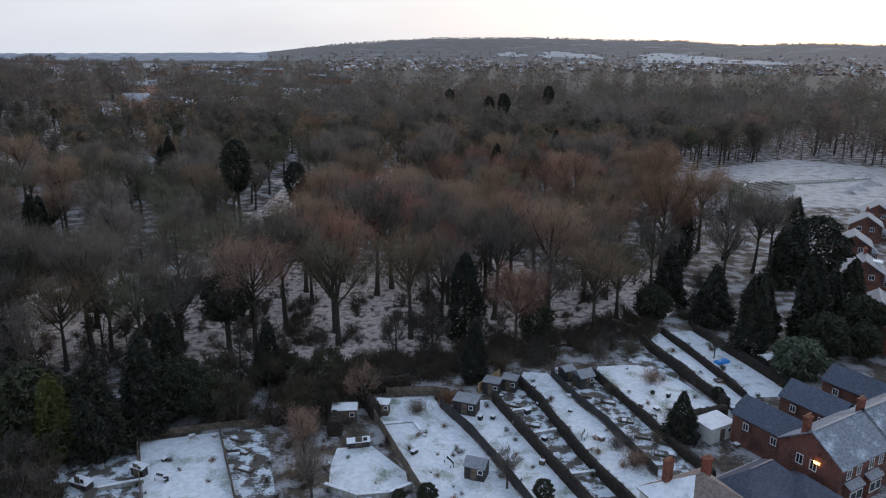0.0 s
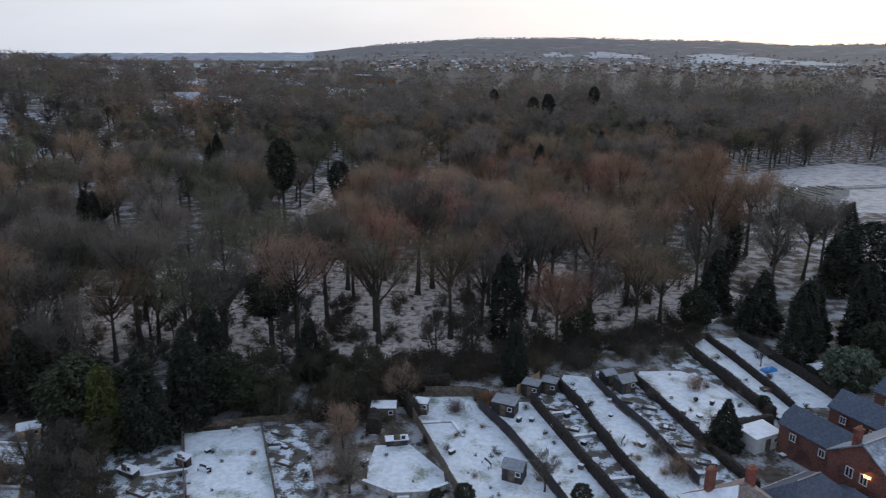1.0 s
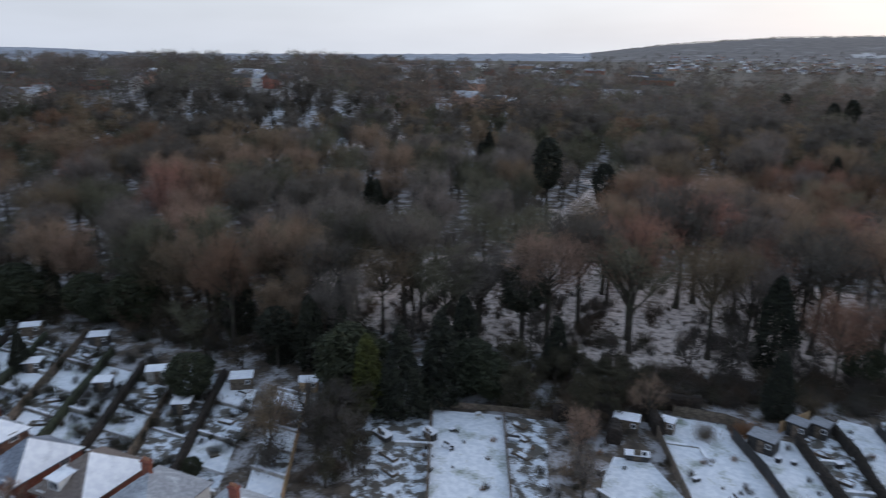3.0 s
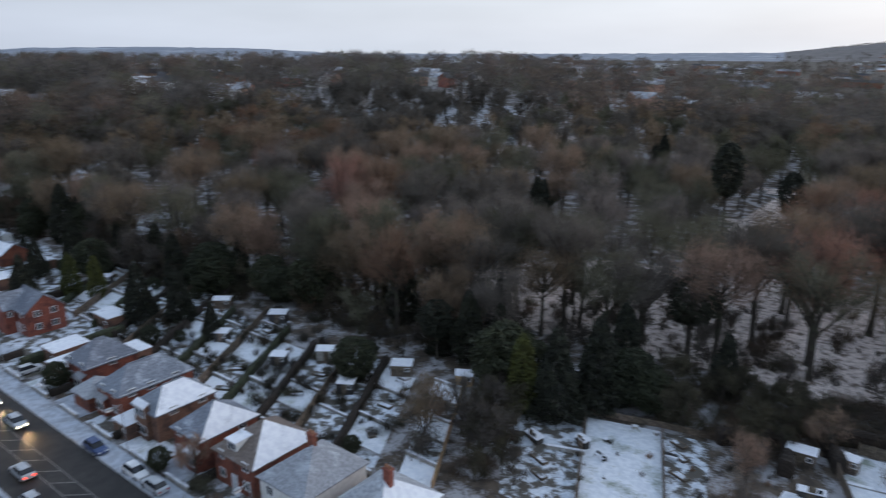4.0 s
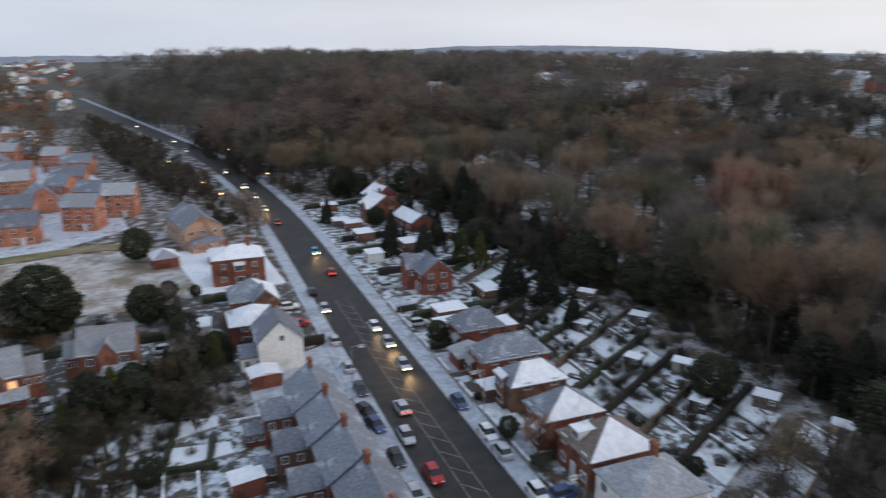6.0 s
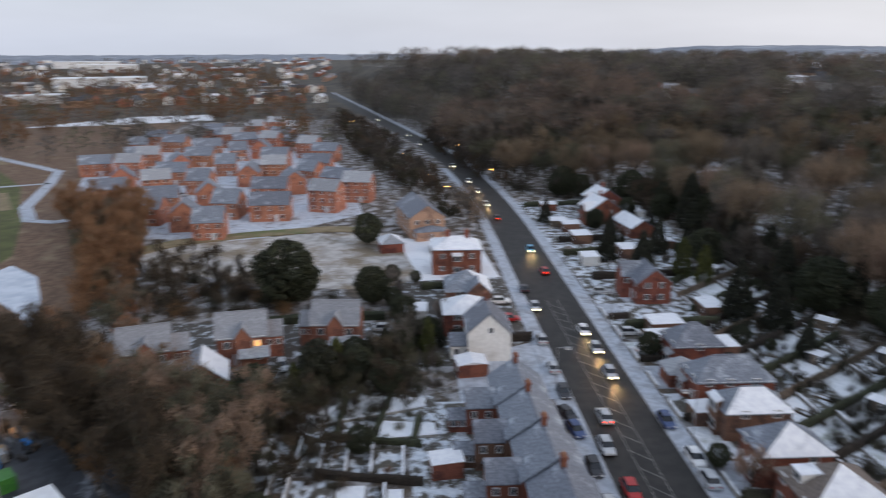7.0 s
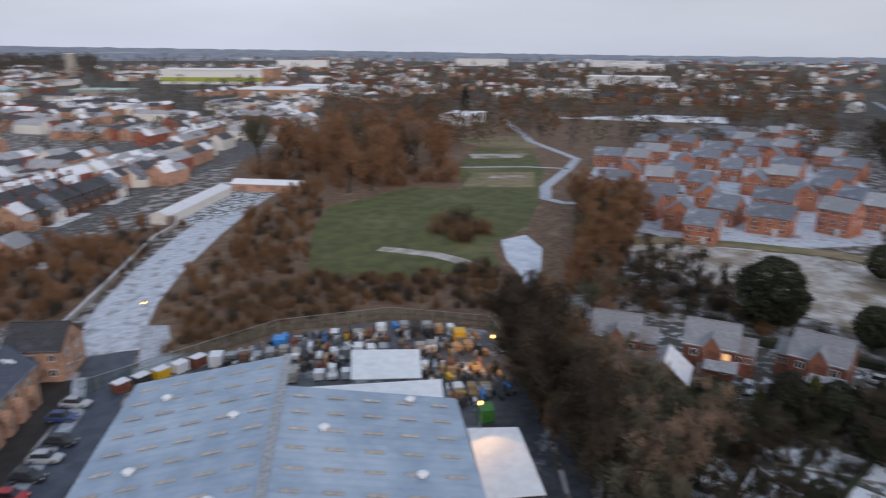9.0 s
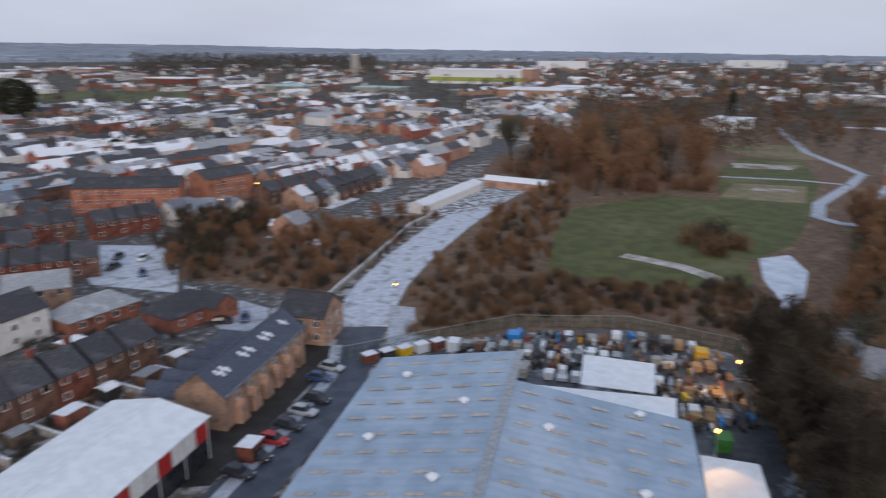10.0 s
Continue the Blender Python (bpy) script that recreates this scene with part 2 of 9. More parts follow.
M_BARK = mat("bark", (0.034, 0.028, 0.022), (0.066, 0.053, 0.042), 0.5, 0.95, 0.02, (0.07, 0.075, 0.045), 2.0, coords="object", vary=0.15)
TWIG = {}
for key, a, b in (("grey", (0.125, 0.108, 0.094), (0.195, 0.168, 0.145)), ("russet", (0.20, 0.117, 0.083), (0.285, 0.168, 0.118)),
                  ("brown", (0.20, 0.142, 0.10), (0.29, 0.208, 0.146)), ("olive", (0.106, 0.102, 0.069), (0.168, 0.158, 0.108)),
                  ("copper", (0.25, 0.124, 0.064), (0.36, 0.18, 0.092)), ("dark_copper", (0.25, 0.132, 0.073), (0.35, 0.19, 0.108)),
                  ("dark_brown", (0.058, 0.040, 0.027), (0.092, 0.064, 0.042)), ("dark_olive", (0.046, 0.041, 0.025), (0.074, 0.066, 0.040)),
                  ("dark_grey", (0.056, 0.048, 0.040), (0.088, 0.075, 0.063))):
    TWIG[key] = mat(key + "_twigs", a, b, 3.0, 0.95, 0.0, coords="object", vary=0.34)
LEAF = {}
for key, a, b in (("dark", (0.015, 0.017, 0.010), (0.031, 0.034, 0.018)), ("yew", (0.021, 0.026, 0.012), (0.041, 0.047, 0.021)),
                  ("lime", (0.05, 0.058, 0.012), (0.085, 0.094, 0.02)), ("laurel", (0.05, 0.066, 0.038), (0.10, 0.118, 0.078))):
    LEAF[key] = mat(key + "_foliage", a, b, 0.8, 0.8, 0.0, coords="object", vary=0.2)
M_HEDGE = mat("clipped_hedge", (0.018, 0.014, 0.011), (0.04, 0.03, 0.022), 0.35, 0.95, 0.06, coords="object", vary=0.15)
M_FARWOOD = mat("far_wood", (0.110, 0.095, 0.084), (0.167, 0.124, 0.097), 26.0, 0.95, 0.0, (0.13, 0.122, 0.095), 45.0, split3=(0.52, 0.62))
M_FARTWIGRED = mat("scrub_twigs", (0.15, 0.085, 0.05), (0.22, 0.125, 0.07), 12.0, 0.95, 0.0, (0.13, 0.11, 0.07), 20.0)
# Pale blue of distance haze is put into this base colour, with snow patches.
M_FARHILL = mat("far_hazy_hills", (0.17, 0.195, 0.235), (0.25, 0.275, 0.315), 60.0, 0.95, 0.0, (0.34, 0.37, 0.41), 260.0, split3=(0.56, 0.62))
M_THINSNOW = mat("thin_snow_on_leaf_litter", (0.56, 0.465, 0.415), (0.76, 0.655, 0.60), 0.9, 0.9, 0.04, (0.14, 0.10, 0.075), 1.7, split3=(0.49, 0.61))
M_FAR_GREY = mat("far_grey_wood", (0.135, 0.122, 0.112), (0.205, 0.178, 0.16), 9.0, 0.95, 0.0)
M_FAR_RUSSET = mat("far_russet_wood", (0.165, 0.118, 0.095), (0.23, 0.165, 0.132), 9.0, 0.95, 0.0)
M_FAR_BROWN = mat("far_brown_wood", (0.15, 0.115, 0.09), (0.215, 0.164, 0.128), 9.0, 0.95, 0.0)
M_FAR_DARK = mat("far_dark_wood", (0.085, 0.076, 0.064), (0.135, 0.12, 0.098), 9.0, 0.95, 0.0)
M_FAR_OLIVE = mat("far_olive_wood", (0.12, 0.113, 0.084), (0.18, 0.167, 0.121), 9.0, 0.95, 0.0)
FARWOODS = [M_FARWOOD, M_FAR_GREY, M_FAR_RUSSET, M_FAR_BROWN, M_FAR_DARK, M_FAR_OLIVE]
M_SLATE_BLUE = mat("blue_slate_roof", (0.045, 0.055, 0.085), (0.07, 0.083, 0.12), 0.35, 0.55, 0.02, (0.17, 0.195, 0.25), 2.2, split3=(0.58, 0.85), coords="object", vary=0.15, wave=(0.2, 0.02))
M_TILE_GREY = mat("grey_frosted_tile", (0.20, 0.21, 0.23), (0.27, 0.28, 0.305), 0.3, 0.7, 0.02, (0.4, 0.42, 0.455), 0.9, split3=(0.5, 0.8), coords="object", vary=0.1, wave=(0.22, 0.02))
M_ROUGH = mat("rough_valley_ground", (0.115, 0.067, 0.042), (0.18, 0.108, 0.068), 2.0, 0.95, 0.08, (0.24, 0.175, 0.11), 7.0, split3=(0.54, 0.68))
M_TOWNGROUND = mat("town_yards", (0.055, 0.05, 0.05), (0.12, 0.108, 0.10), 2.2, 0.85, 0.02, (0.36, 0.385, 0.42), 1.9, split3=(0.55, 0.64))
M_ALLOT = mat("snowy_plots", (0.36, 0.38, 0.41), (0.52, 0.54, 0.57), 1.6, 0.85, 0.03, (0.10, 0.085, 0.07), 3.0, split3=(0.47, 0.56))
M_FIELDSNOW = mat("thin_snow_on_grass", (0.34, 0.315, 0.295), (0.50, 0.475, 0.455), 3.0, 0.85, 0.03, (0.21, 0.165, 0.115), 8.0, split3=(0.45, 0.58))
M_TARMAC_BLUE = mat("damp_blue_tarmac", (0.04, 0.05, 0.072), (0.062, 0.075, 0.105), 2.5, 0.6, 0.006, (0.10, 0.115, 0.145), 7.0, split3=(0.56, 0.75))
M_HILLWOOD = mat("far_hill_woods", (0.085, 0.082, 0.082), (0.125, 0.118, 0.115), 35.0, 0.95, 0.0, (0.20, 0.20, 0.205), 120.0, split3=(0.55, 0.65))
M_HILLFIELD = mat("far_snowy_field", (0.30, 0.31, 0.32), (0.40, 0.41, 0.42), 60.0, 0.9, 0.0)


def airy(m, share=0.5):
    """Fine twigs let light through: a share of it comes from behind."""
    nodes, links = m.node_tree.nodes, m.node_tree.links
    body = next(n for n in nodes if n.type == 'BSDF_PRINCIPLED')
    out = next(n for n in nodes if n.type == 'OUTPUT_MATERIAL')
    through_light = nodes.new("ShaderNodeBsdfTranslucent")
    if body.inputs["Base Color"].is_linked:
        links.new(body.inputs["Base Color"].links[0].from_socket, through_light.inputs["Color"])
    mix = nodes.new("ShaderNodeMixShader")
    mix.inputs[0].default_value = share
    links.new(body.outputs[0], mix.inputs[1])
    links.new(through_light.outputs[0], mix.inputs[2])
    links.new(mix.outputs[0], out.inputs["Surface"])


for m in FARWOODS + [M_FARTWIGRED]:
    airy(m)
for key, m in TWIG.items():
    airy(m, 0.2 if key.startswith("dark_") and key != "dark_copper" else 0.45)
# ---- building helpers ----
RNG = np.random.RandomState(7)


def part(name, bm, material, parent=None, label=""):
    """Links a bmesh as one mesh object, under a thing or a part."""
    me = bpy.data.meshes.new(name)
    if isinstance(bm, bmesh.types.BMesh):
        bmesh.ops.recalc_face_normals(bm, faces=bm.faces)
        bm.to_mesh(me)
        bm.free()
    else:
        me.from_pydata(bm[0], [], bm[1])
    for m in material if isinstance(material, (list, tuple)) else [material]:
        me.materials.append(m)
    ob = new(name, me)
    if parent is not None:
        ob.parent = parent
    if label:
        ob["label"] = label
    return ob


def thing(name, m, label, category, group=""):
    ob = new(name)
    ob.empty_display_size = 0.5
    ob.matrix_basis = m
    return tagged(ob, label, category, group)


def again(ob, name, parent, m=None):
    """Another object on the same mesh, under parent."""
    o = new(name, ob.data)
    o.parent = parent
    if m is not None:
        o.matrix_basis = m
    return o


def box(bm, x0, x1, y0, y1, z0, z1, mi=0):
    v = [bm.verts.new(p) for p in ((x0, y0, z0), (x1, y0, z0), (x1, y1, z0), (x0, y1, z0), (x0, y0, z1), (x1, y0, z1), (x1, y1, z1), (x0, y1, z1))]
    for f in ((0, 3, 2, 1), (4, 5, 6, 7), (0, 1, 5, 4), (1, 2, 6, 5), (2, 3, 7, 6), (3, 0, 4, 7)):
        bm.faces.new([v[i] for i in f]).material_index = mi
    return bm


def poly(bm, pts, mi=0):
    f = bm.faces.new([bm.verts.new(p) for p in pts])
    f.material_index = mi
    return f


def slab(bm, pts, thick, mi=0):
    """A plate: the outline pts (top, counter-clockwise seen from above) and its underside."""
    a = [bm.verts.new(p) for p in pts]
    b = [bm.verts.new((p[0], p[1], p[2] - thick)) for p in pts]
    n = len(a)
    bm.faces.new(a).material_index = mi
    bm.faces.new(b[::-1])
    for i in range(n):
        bm.faces.new((a[i], b[i], b[(i + 1) % n], a[(i + 1) % n]))
    return bm


def cyl(bm, x, y, z0, z1, r0, r1, n=8):
    a = [bm.verts.new((x + r0 * math.cos(i * 2 * math.pi / n), y + r0 * math.sin(i * 2 * math.pi / n), z0)) for i in range(n)]
    b = [bm.verts.new((x + r1 * math.cos(i * 2 * math.pi / n), y + r1 * math.sin(i * 2 * math.pi / n), z1)) for i in range(n)]
    for i in range(n):
        bm.faces.new((a[i], a[(i + 1) % n], b[(i + 1) % n], b[i]))
    bm.faces.new(b)
    bm.faces.new(a[::-1])
    return bm


def smooth(a, b, x):
    t = min(1.0, max(0.0, (x - a) / (b - a)))
    return t * t * (3 - 2 * t)


def road_y(x):
    """(plan) The middle of the main road, which runs west and bends to the south far out."""
    return 24.3 if x > -150 else 24.3 - 0.00062 * (x + 150) ** 2 if x > -330 else 4.2 - 0.225 * (-330 - x)


FAR_AZ = [-180, -60, -38, -30, -26, -22, -18, -12, -8, 0, 4, 8, 11, 14, 30, 46, 53, 60, 68, 74, 80, 110, 120, 135, 150, 157, 165, 180]
FAR_H = [50, 44, 44, 50, 54, 46, 64, 68, 76, 74, 60, 44, 24, 2, -2, 2, 30, 40, 38, 12, 0, -2, 2, 12, 22, 28, 40, 50]


def ground_z(x, y):
    """The ground's height in metres at a place of the plan."""
    r = math.hypot(x, y)
    az = math.degrees(math.atan2(-x, y))
    h = (19.0 + 2.5 * smooth(68, 86, az)) * smooth(8, 60, y - road_y(x) - 12) * smooth(150, 430, r) * smooth(2, 40, az) * (1 - 0.75 * smooth(650, 1600, r)) if r > 150 else 0.0
    if r > 1500:
        far = np.interp(az, FAR_AZ, FAR_H)
        h = max(h, 0.0) + (far - h) * smooth(1900, 3400, r)
    return h * PLAN


def at(x, y, rot=0, scale=1.0, z=None):
    m = pose(x * PLAN, y * PLAN, ground_z(x, y) if z is None else z, 0, 0, rot)
    return m @ Matrix.Scale(scale, 4) if scale != 1.0 else m


def inside(poly_pts, x, y):
    hit = False
    n = len(poly_pts)
    for i in range(n):
        (x0, y0), (x1, y1) = poly_pts[i], poly_pts[(i + 1) % n]
        if (y0 > y) != (y1 > y) and x < (x1 - x0) * (y - y0) / (y1 - y0) + x0:
            hit = not hit
    return hit


def sheet(name, pts, z, material, label, category="", thick=0.05):
    """A flat piece of the ground with its own surface, laid a little above the earth."""
    bm = bmesh.new()
    slab(bm, [(x * PLAN, y * PLAN, ground_z(x, y) + z) for x, y in pts], thick)
    ob = part(name, bm, material)
    return tagged(ob, label, category or name.replace("_", " "), kind="structure")


def draped(name, pts, z, material, label, category, step=7.0):
    """A surface that follows rising ground: small squares inside the outline."""
    xs, ys = [p[0] for p in pts], [p[1] for p in pts]
    nx, ny = int((max(xs) - min(xs)) / step) + 2, int((max(ys) - min(ys)) / step) + 2
    bm = bmesh.new()
    grid = {}
    for i in range(nx):
        for j in range(ny):
            x, y = min(xs) + i * step, min(ys) + j * step
            grid[i, j] = (x, y, bm.verts.new((x * PLAN, y * PLAN, ground_z(x, y) + z)))
    for i in range(nx - 1):
        for j in range(ny - 1):
            x, y = grid[i, j][0] + step / 2, grid[i, j][1] + step / 2
            if inside(pts, x, y):
                bm.faces.new((grid[i, j][2], grid[i + 1, j][2], grid[i + 1, j + 1][2], grid[i, j + 1][2]))
    for v in [v for v in bm.verts if not v.link_faces]:
        bm.verts.remove(v)
    return tagged(part(name, bm, material), label, category, kind="structure")


def strip(name, pts, width, z, material, label, category="", thick=0.05, offset=0.0):
    """A ribbon along pts."""
    bm = bmesh.new()
    rows = []
    width, offset = width * PLAN, offset * PLAN
    for i, (x, y) in enumerate(pts):
        a, b = pts[max(0, i - 1)], pts[min(len(pts) - 1, i + 1)]
        d = Vector((b[0] - a[0], b[1] - a[1], 0)).normalized()
        nrm = Vector((-d.y, d.x, 0))
        c = Vector((x * PLAN, y * PLAN, ground_z(x, y) + z)) + nrm * offset
        rows.append([bm.verts.new(c + nrm * width / 2), bm.verts.new(c - nrm * width / 2),
                     bm.verts.new(c - nrm * width / 2 - Vector((0, 0, thick))), bm.verts.new(c + nrm * width / 2 - Vector((0, 0, thick)))])
    for p, q in zip(rows, rows[1:]):
        for k in range(4):
            bm.faces.new((p[k], p[(k + 1) % 4], q[(k + 1) % 4], q[k]))
    bm.faces.new(rows[0])
    bm.faces.new(rows[-1][::-1])
    return tagged(part(name, bm, material), label, category or name.replace("_", " "), kind="structure")


def loft(bm, rings):
    rows = [[bm.verts.new(p) for p in r] for r in rings]
    n = len(rows[0])
    for a, b in zip(rows, rows[1:]):
        for k in range(n):
            bm.faces.new((a[k], a[(k + 1) % n], b[(k + 1) % n], b[k]))
    bm.faces.new(rows[0][::-1])
    bm.faces.new(rows[-1])
    return bm


# ---- the ground, one sheet to the horizon ----
def build_ground():
    rings = [0, 20, 40, 60, 80, 100, 120, 140, 155] + list(np.arange(165, 520, 14)) + list(np.geomspace(520, 3980, 34))
    seg = 720
    rng = np.random.RandomState(9)
    verts = [(0.0, 0.0, 0.0)]
    for r in rings[1:]:
        for k in range(seg):
            a = 2 * math.pi * k / seg
            x, y = r * math.cos(a), r * math.sin(a)
            verts.append((x * PLAN, y * PLAN, ground_z(x, y) + (rng.uniform(-1.5, 4.5) if r > 2450 else 0.0)))
    faces = [(0, 1 + k, 1 + (k + 1) % seg) for k in range(seg)]
    for i in range(len(rings) - 2):
        b0, b1 = 1 + i * seg, 1 + (i + 1) * seg
        faces += [(b0 + k, b1 + k, b1 + (k + 1) % seg, b0 + (k + 1) % seg) for k in range(seg)]
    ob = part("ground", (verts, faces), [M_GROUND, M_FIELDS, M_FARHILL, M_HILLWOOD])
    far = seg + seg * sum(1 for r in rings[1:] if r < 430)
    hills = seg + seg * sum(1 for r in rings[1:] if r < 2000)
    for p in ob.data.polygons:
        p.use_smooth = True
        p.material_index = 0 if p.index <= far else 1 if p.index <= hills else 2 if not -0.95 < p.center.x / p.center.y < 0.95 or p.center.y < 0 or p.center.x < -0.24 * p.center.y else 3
    tagged(ob, "dark leaf litter and rough ground with patches of thin snow", "ground", kind="structure")


build_ground()

# ---- the main road with its pavements ----
ROAD_XS = [60, 40, 20, 0, -20, -40, -60, -80, -100, -120, -150, -170, -190, -210, -230, -250, -270, -290, -310, -330, -380, -440, -520, -600, -680]
ROAD = [(x, road_y(x)) for x in ROAD_XS]
strip("road", ROAD, 8.6, 0.04, M_ASPHALT, "wet dark asphalt main road with worn hatched markings", "road")
strip("pavement", ROAD, 2.3, 0.14, M_PAVE, "pavement along the road covered in thin frosty snow", "pavement", 0.2, offset=-5.6)
strip("pavement", ROAD[:16], 2.2, 0.14, M_PAVE, "pavement by the shops, trodden snow and slush", "pavement", 0.2, offset=5.55)
strip("kerb", ROAD, 0.16, 0.15, M_KERB, "grey stone kerb of the road", "kerb", 0.2, offset=-4.37)
strip("kerb", ROAD[:16], 0.16, 0.15, M_KERB, "grey stone kerb of the road", "kerb", 0.2, offset=4.37)


def road_markings():
    """Two edge lines with slanting bars between them, down the middle of the road."""
    for side in (-0.95, 0.95):
        x = -30.0
        while x > -112:
            bm = bmesh.new()
            yy = (road_y(x) + side) * PLAN
            box(bm, (x - 3.14) * PLAN, x * PLAN, yy - 0.06, yy + 0.06, 0.03, 0.046)
            tagged(part("road_line", bm, M_PAINT), "worn white painted road line", "road marking", kind="structure")
            x -= 3.2
    x = -30.0
    while x > -112:
        bm = bmesh.new()
        y, px = road_y(x) * PLAN, x * PLAN
        slab(bm, [(px - 1.2, y - 1.1, 0.047), (px - 0.98, y - 1.1, 0.047), (px + 1.42, y + 1.1, 0.047), (px + 1.2, y + 1.1, 0.047)], 0.012)
        tagged(part("hatch_bar", bm, M_PAINT), "worn white hatching bar on the road", "road marking", kind="structure")
        x -= 3.2


road_markings()
# ---- trees ----
TREE = 1.2  # growth of the trees over their pattern sizes

def tube(verts, faces, pts, radii, n=5):
    """A tapered tube along pts, appended to lists of vertices and faces."""
    base = len(verts)
    for p, r in zip(pts, radii):
        for k in range(n):
            a = 2 * math.pi * k / n
            verts.append((p[0] + r * math.cos(a), p[1] + r * math.sin(a), p[2]))
    for i in range(len(pts) - 1):
        for k in range(n):
            a, b = base + i * n + k, base + i * n + (k + 1) % n
            faces.append((a, b, b + n, a + n))


def flecks(centres, dirs, length, width, rng):
    """Thin three-cornered twigs or leaf sprays at centres, along dirs."""
    n = len(centres)
    d = dirs / np.linalg.norm(dirs, axis=1, keepdims=True)
    s = np.cross(d, rng.normal(size=(n, 3)))
    s /= np.linalg.norm(s, axis=1, keepdims=True)
    ln = length * rng.uniform(0.6, 1.4, (n, 1))
    w = width * rng.uniform(0.7, 1.3, (n, 1))
    a = centres - d * ln / 2 + s * w / 2
    b = centres - d * ln / 2 - s * w / 2
    c = centres + d * ln / 2
    return np.stack([a, b, c], 1).reshape(-1, 3)


def tri_faces(n, base=0):
    return [(base + i, base + i + 1, base + i + 2) for i in range(0, n, 3)]


def bare_tree(seed, height, radius, twigs, low=0.36, twig_w=0.045, limbs=11, branches=6, lean=0.0):
    """A leafless broadleaf tree: trunk and limbs, branches, and a domed crown of fine twigs."""
    rng = np.random.RandomState(seed)
    v, f = [], []
    top = height * 0.78
    bend = rng.normal(0, 0.25, 2)
    trunk = [(lean * z * 0.2 + bend[0] * math.sin(z / top * 3), bend[1] * math.sin(z / top * 2.2), z) for z in np.linspace(-0.3, top, 8)]
    r0 = height * 0.0235
    tube(v, f, trunk, [r0 * 1.35] + [r0 * (1 - 0.8 * k / 7) for k in range(1, 8)], 7)
    tips, outs = [], []
    cz = height * (low + 1.0) / 2
    half = height * (1 - low) / 2
    for i in range(limbs):
        a = i * 2.4 + rng.uniform(-0.4, 0.4)
        zs = height * rng.uniform(low * 0.75, 0.62)
        k = zs / top
        start = np.array([np.interp(zs, [p[2] for p in trunk], [p[0] for p in trunk]), np.interp(zs, [p[2] for p in trunk], [p[1] for p in trunk]), zs])
        el = rng.uniform(-0.15, 1.25)
        end = np.array([math.cos(a) * math.cos(el) * radius * 0.9, math.sin(a) * math.cos(el) * radius * 0.9, cz + math.sin(el) * half * 0.92])
        mid = start * 0.5 + end * 0.5 + np.array([0, 0, -0.08 * height * rng.uniform(0, 1)])
        path = [start * (1 - t) ** 2 + 2 * mid * t * (1 - t) + end * t * t for t in np.linspace(0, 1, 6)]
        tube(v, f, path, [r0 * 0.5 * (1 - 0.85 * t) for t in np.linspace(0, 1, 6)], 4)
        for j in range(branches):
            t = rng.uniform(0.3, 1.0)
            s = start * (1 - t) ** 2 + 2 * mid * t * (1 - t) + end * t * t
            dirn = (end - start) / np.linalg.norm(end - start) + rng.normal(0, 0.75, 3) + np.array([0, 0, 0.25])
            e = s + dirn / np.linalg.norm(dirn) * radius * rng.uniform(0.3, 0.55)
            rel = (e - np.array([0, 0, cz])) / np.array([radius, radius, half])
            q = np.linalg.norm(rel)
            if q > 1:
                e = np.array([0, 0, cz]) + rel / q * np.array([radius, radius, half])
            m2 = (s + e) / 2 + rng.normal(0, 0.15, 3)
            tube(v, f, [s, m2, e], [r0 * 0.17, r0 * 0.1, r0 * 0.04], 3)
            for t2 in (0.25, 0.5, 0.75, 1.0):
                tips.append(s * (1 - t2) + e * t2)
                outs.append(e - s)
    trunk_data = (v, f)
    tips, outs = np.array(tips), np.array(outs)
    pick = rng.randint(0, len(tips), twigs)
    c = tips[pick] + rng.normal(0, radius * 0.115, (twigs, 3))
    o = outs[pick] / np.linalg.norm(outs[pick], axis=1, keepdims=True) + rng.normal(0, 0.6, (twigs, 3)) + np.array([0, 0, 0.3])
    cr = flecks(c, o, radius * 0.26, twig_w, rng)
    return trunk_data, (cr.tolist(), tri_faces(len(cr)))


def evergreen(seed, height, radius, sprays, shape="cone", size=0.5):
    """A dense evergreen: a trunk, and layers of drooping sprays that leave gaps at the edge."""
    rng = np.random.RandomState(seed)
    v, f = [], []
    tube(v, f, [(0, 0, -0.3), (0, 0, height * 0.5), (0, 0, height * 0.93)], [height * 0.02, height * 0.013, 0.02], 6)
    t = rng.uniform(0, 1, sprays)
    a = rng.uniform(0, 2 * math.pi, sprays)
    lump = 1 + 0.2 * np.sin(a * 3 + seed) * np.sin(t * 9 + seed) + 0.14 * np.sin(a * 7 + t * 21)
    if shape == "cone":
        t = 1 - np.sqrt(1 - t * 0.995)
        prof = (1 - t) ** 0.85
        z0 = 0.04
    elif shape == "column":
        prof = np.minimum(1, (1 - t) ** 0.5 * 1.1) * (0.7 + 0.3 * np.minimum(1, t * 5))
        z0 = 0.02
    else:
        prof = np.sqrt(np.clip(1 - (2 * t - 1) ** 2, 0, 1)) * 0.95 + 0.05
        z0 = {"ball": 0.12, "raised": 0.42, "tall": 0.5}[shape]
    depth = rng.uniform(0.55, 1.0, sprays) ** 0.5
    rr = radius * prof * lump * depth
    z = height * (z0 + (1 - z0) * t) + rng.normal(0, 0.15, sprays)
    c = np.stack([rr * np.cos(a), rr * np.sin(a), z], 1)
    d = np.stack([np.cos(a), np.sin(a), rng.uniform(-0.7, 0.5, sprays)], 1) + rng.normal(0, 0.45, (sprays, 3))
    cr = flecks(c, d, size * 1.6, size * 0.8, rng)
    cr[:, 2] = np.maximum(cr[:, 2], 0.05)
    return (v, f), (cr.tolist(), tri_faces(len(cr)))


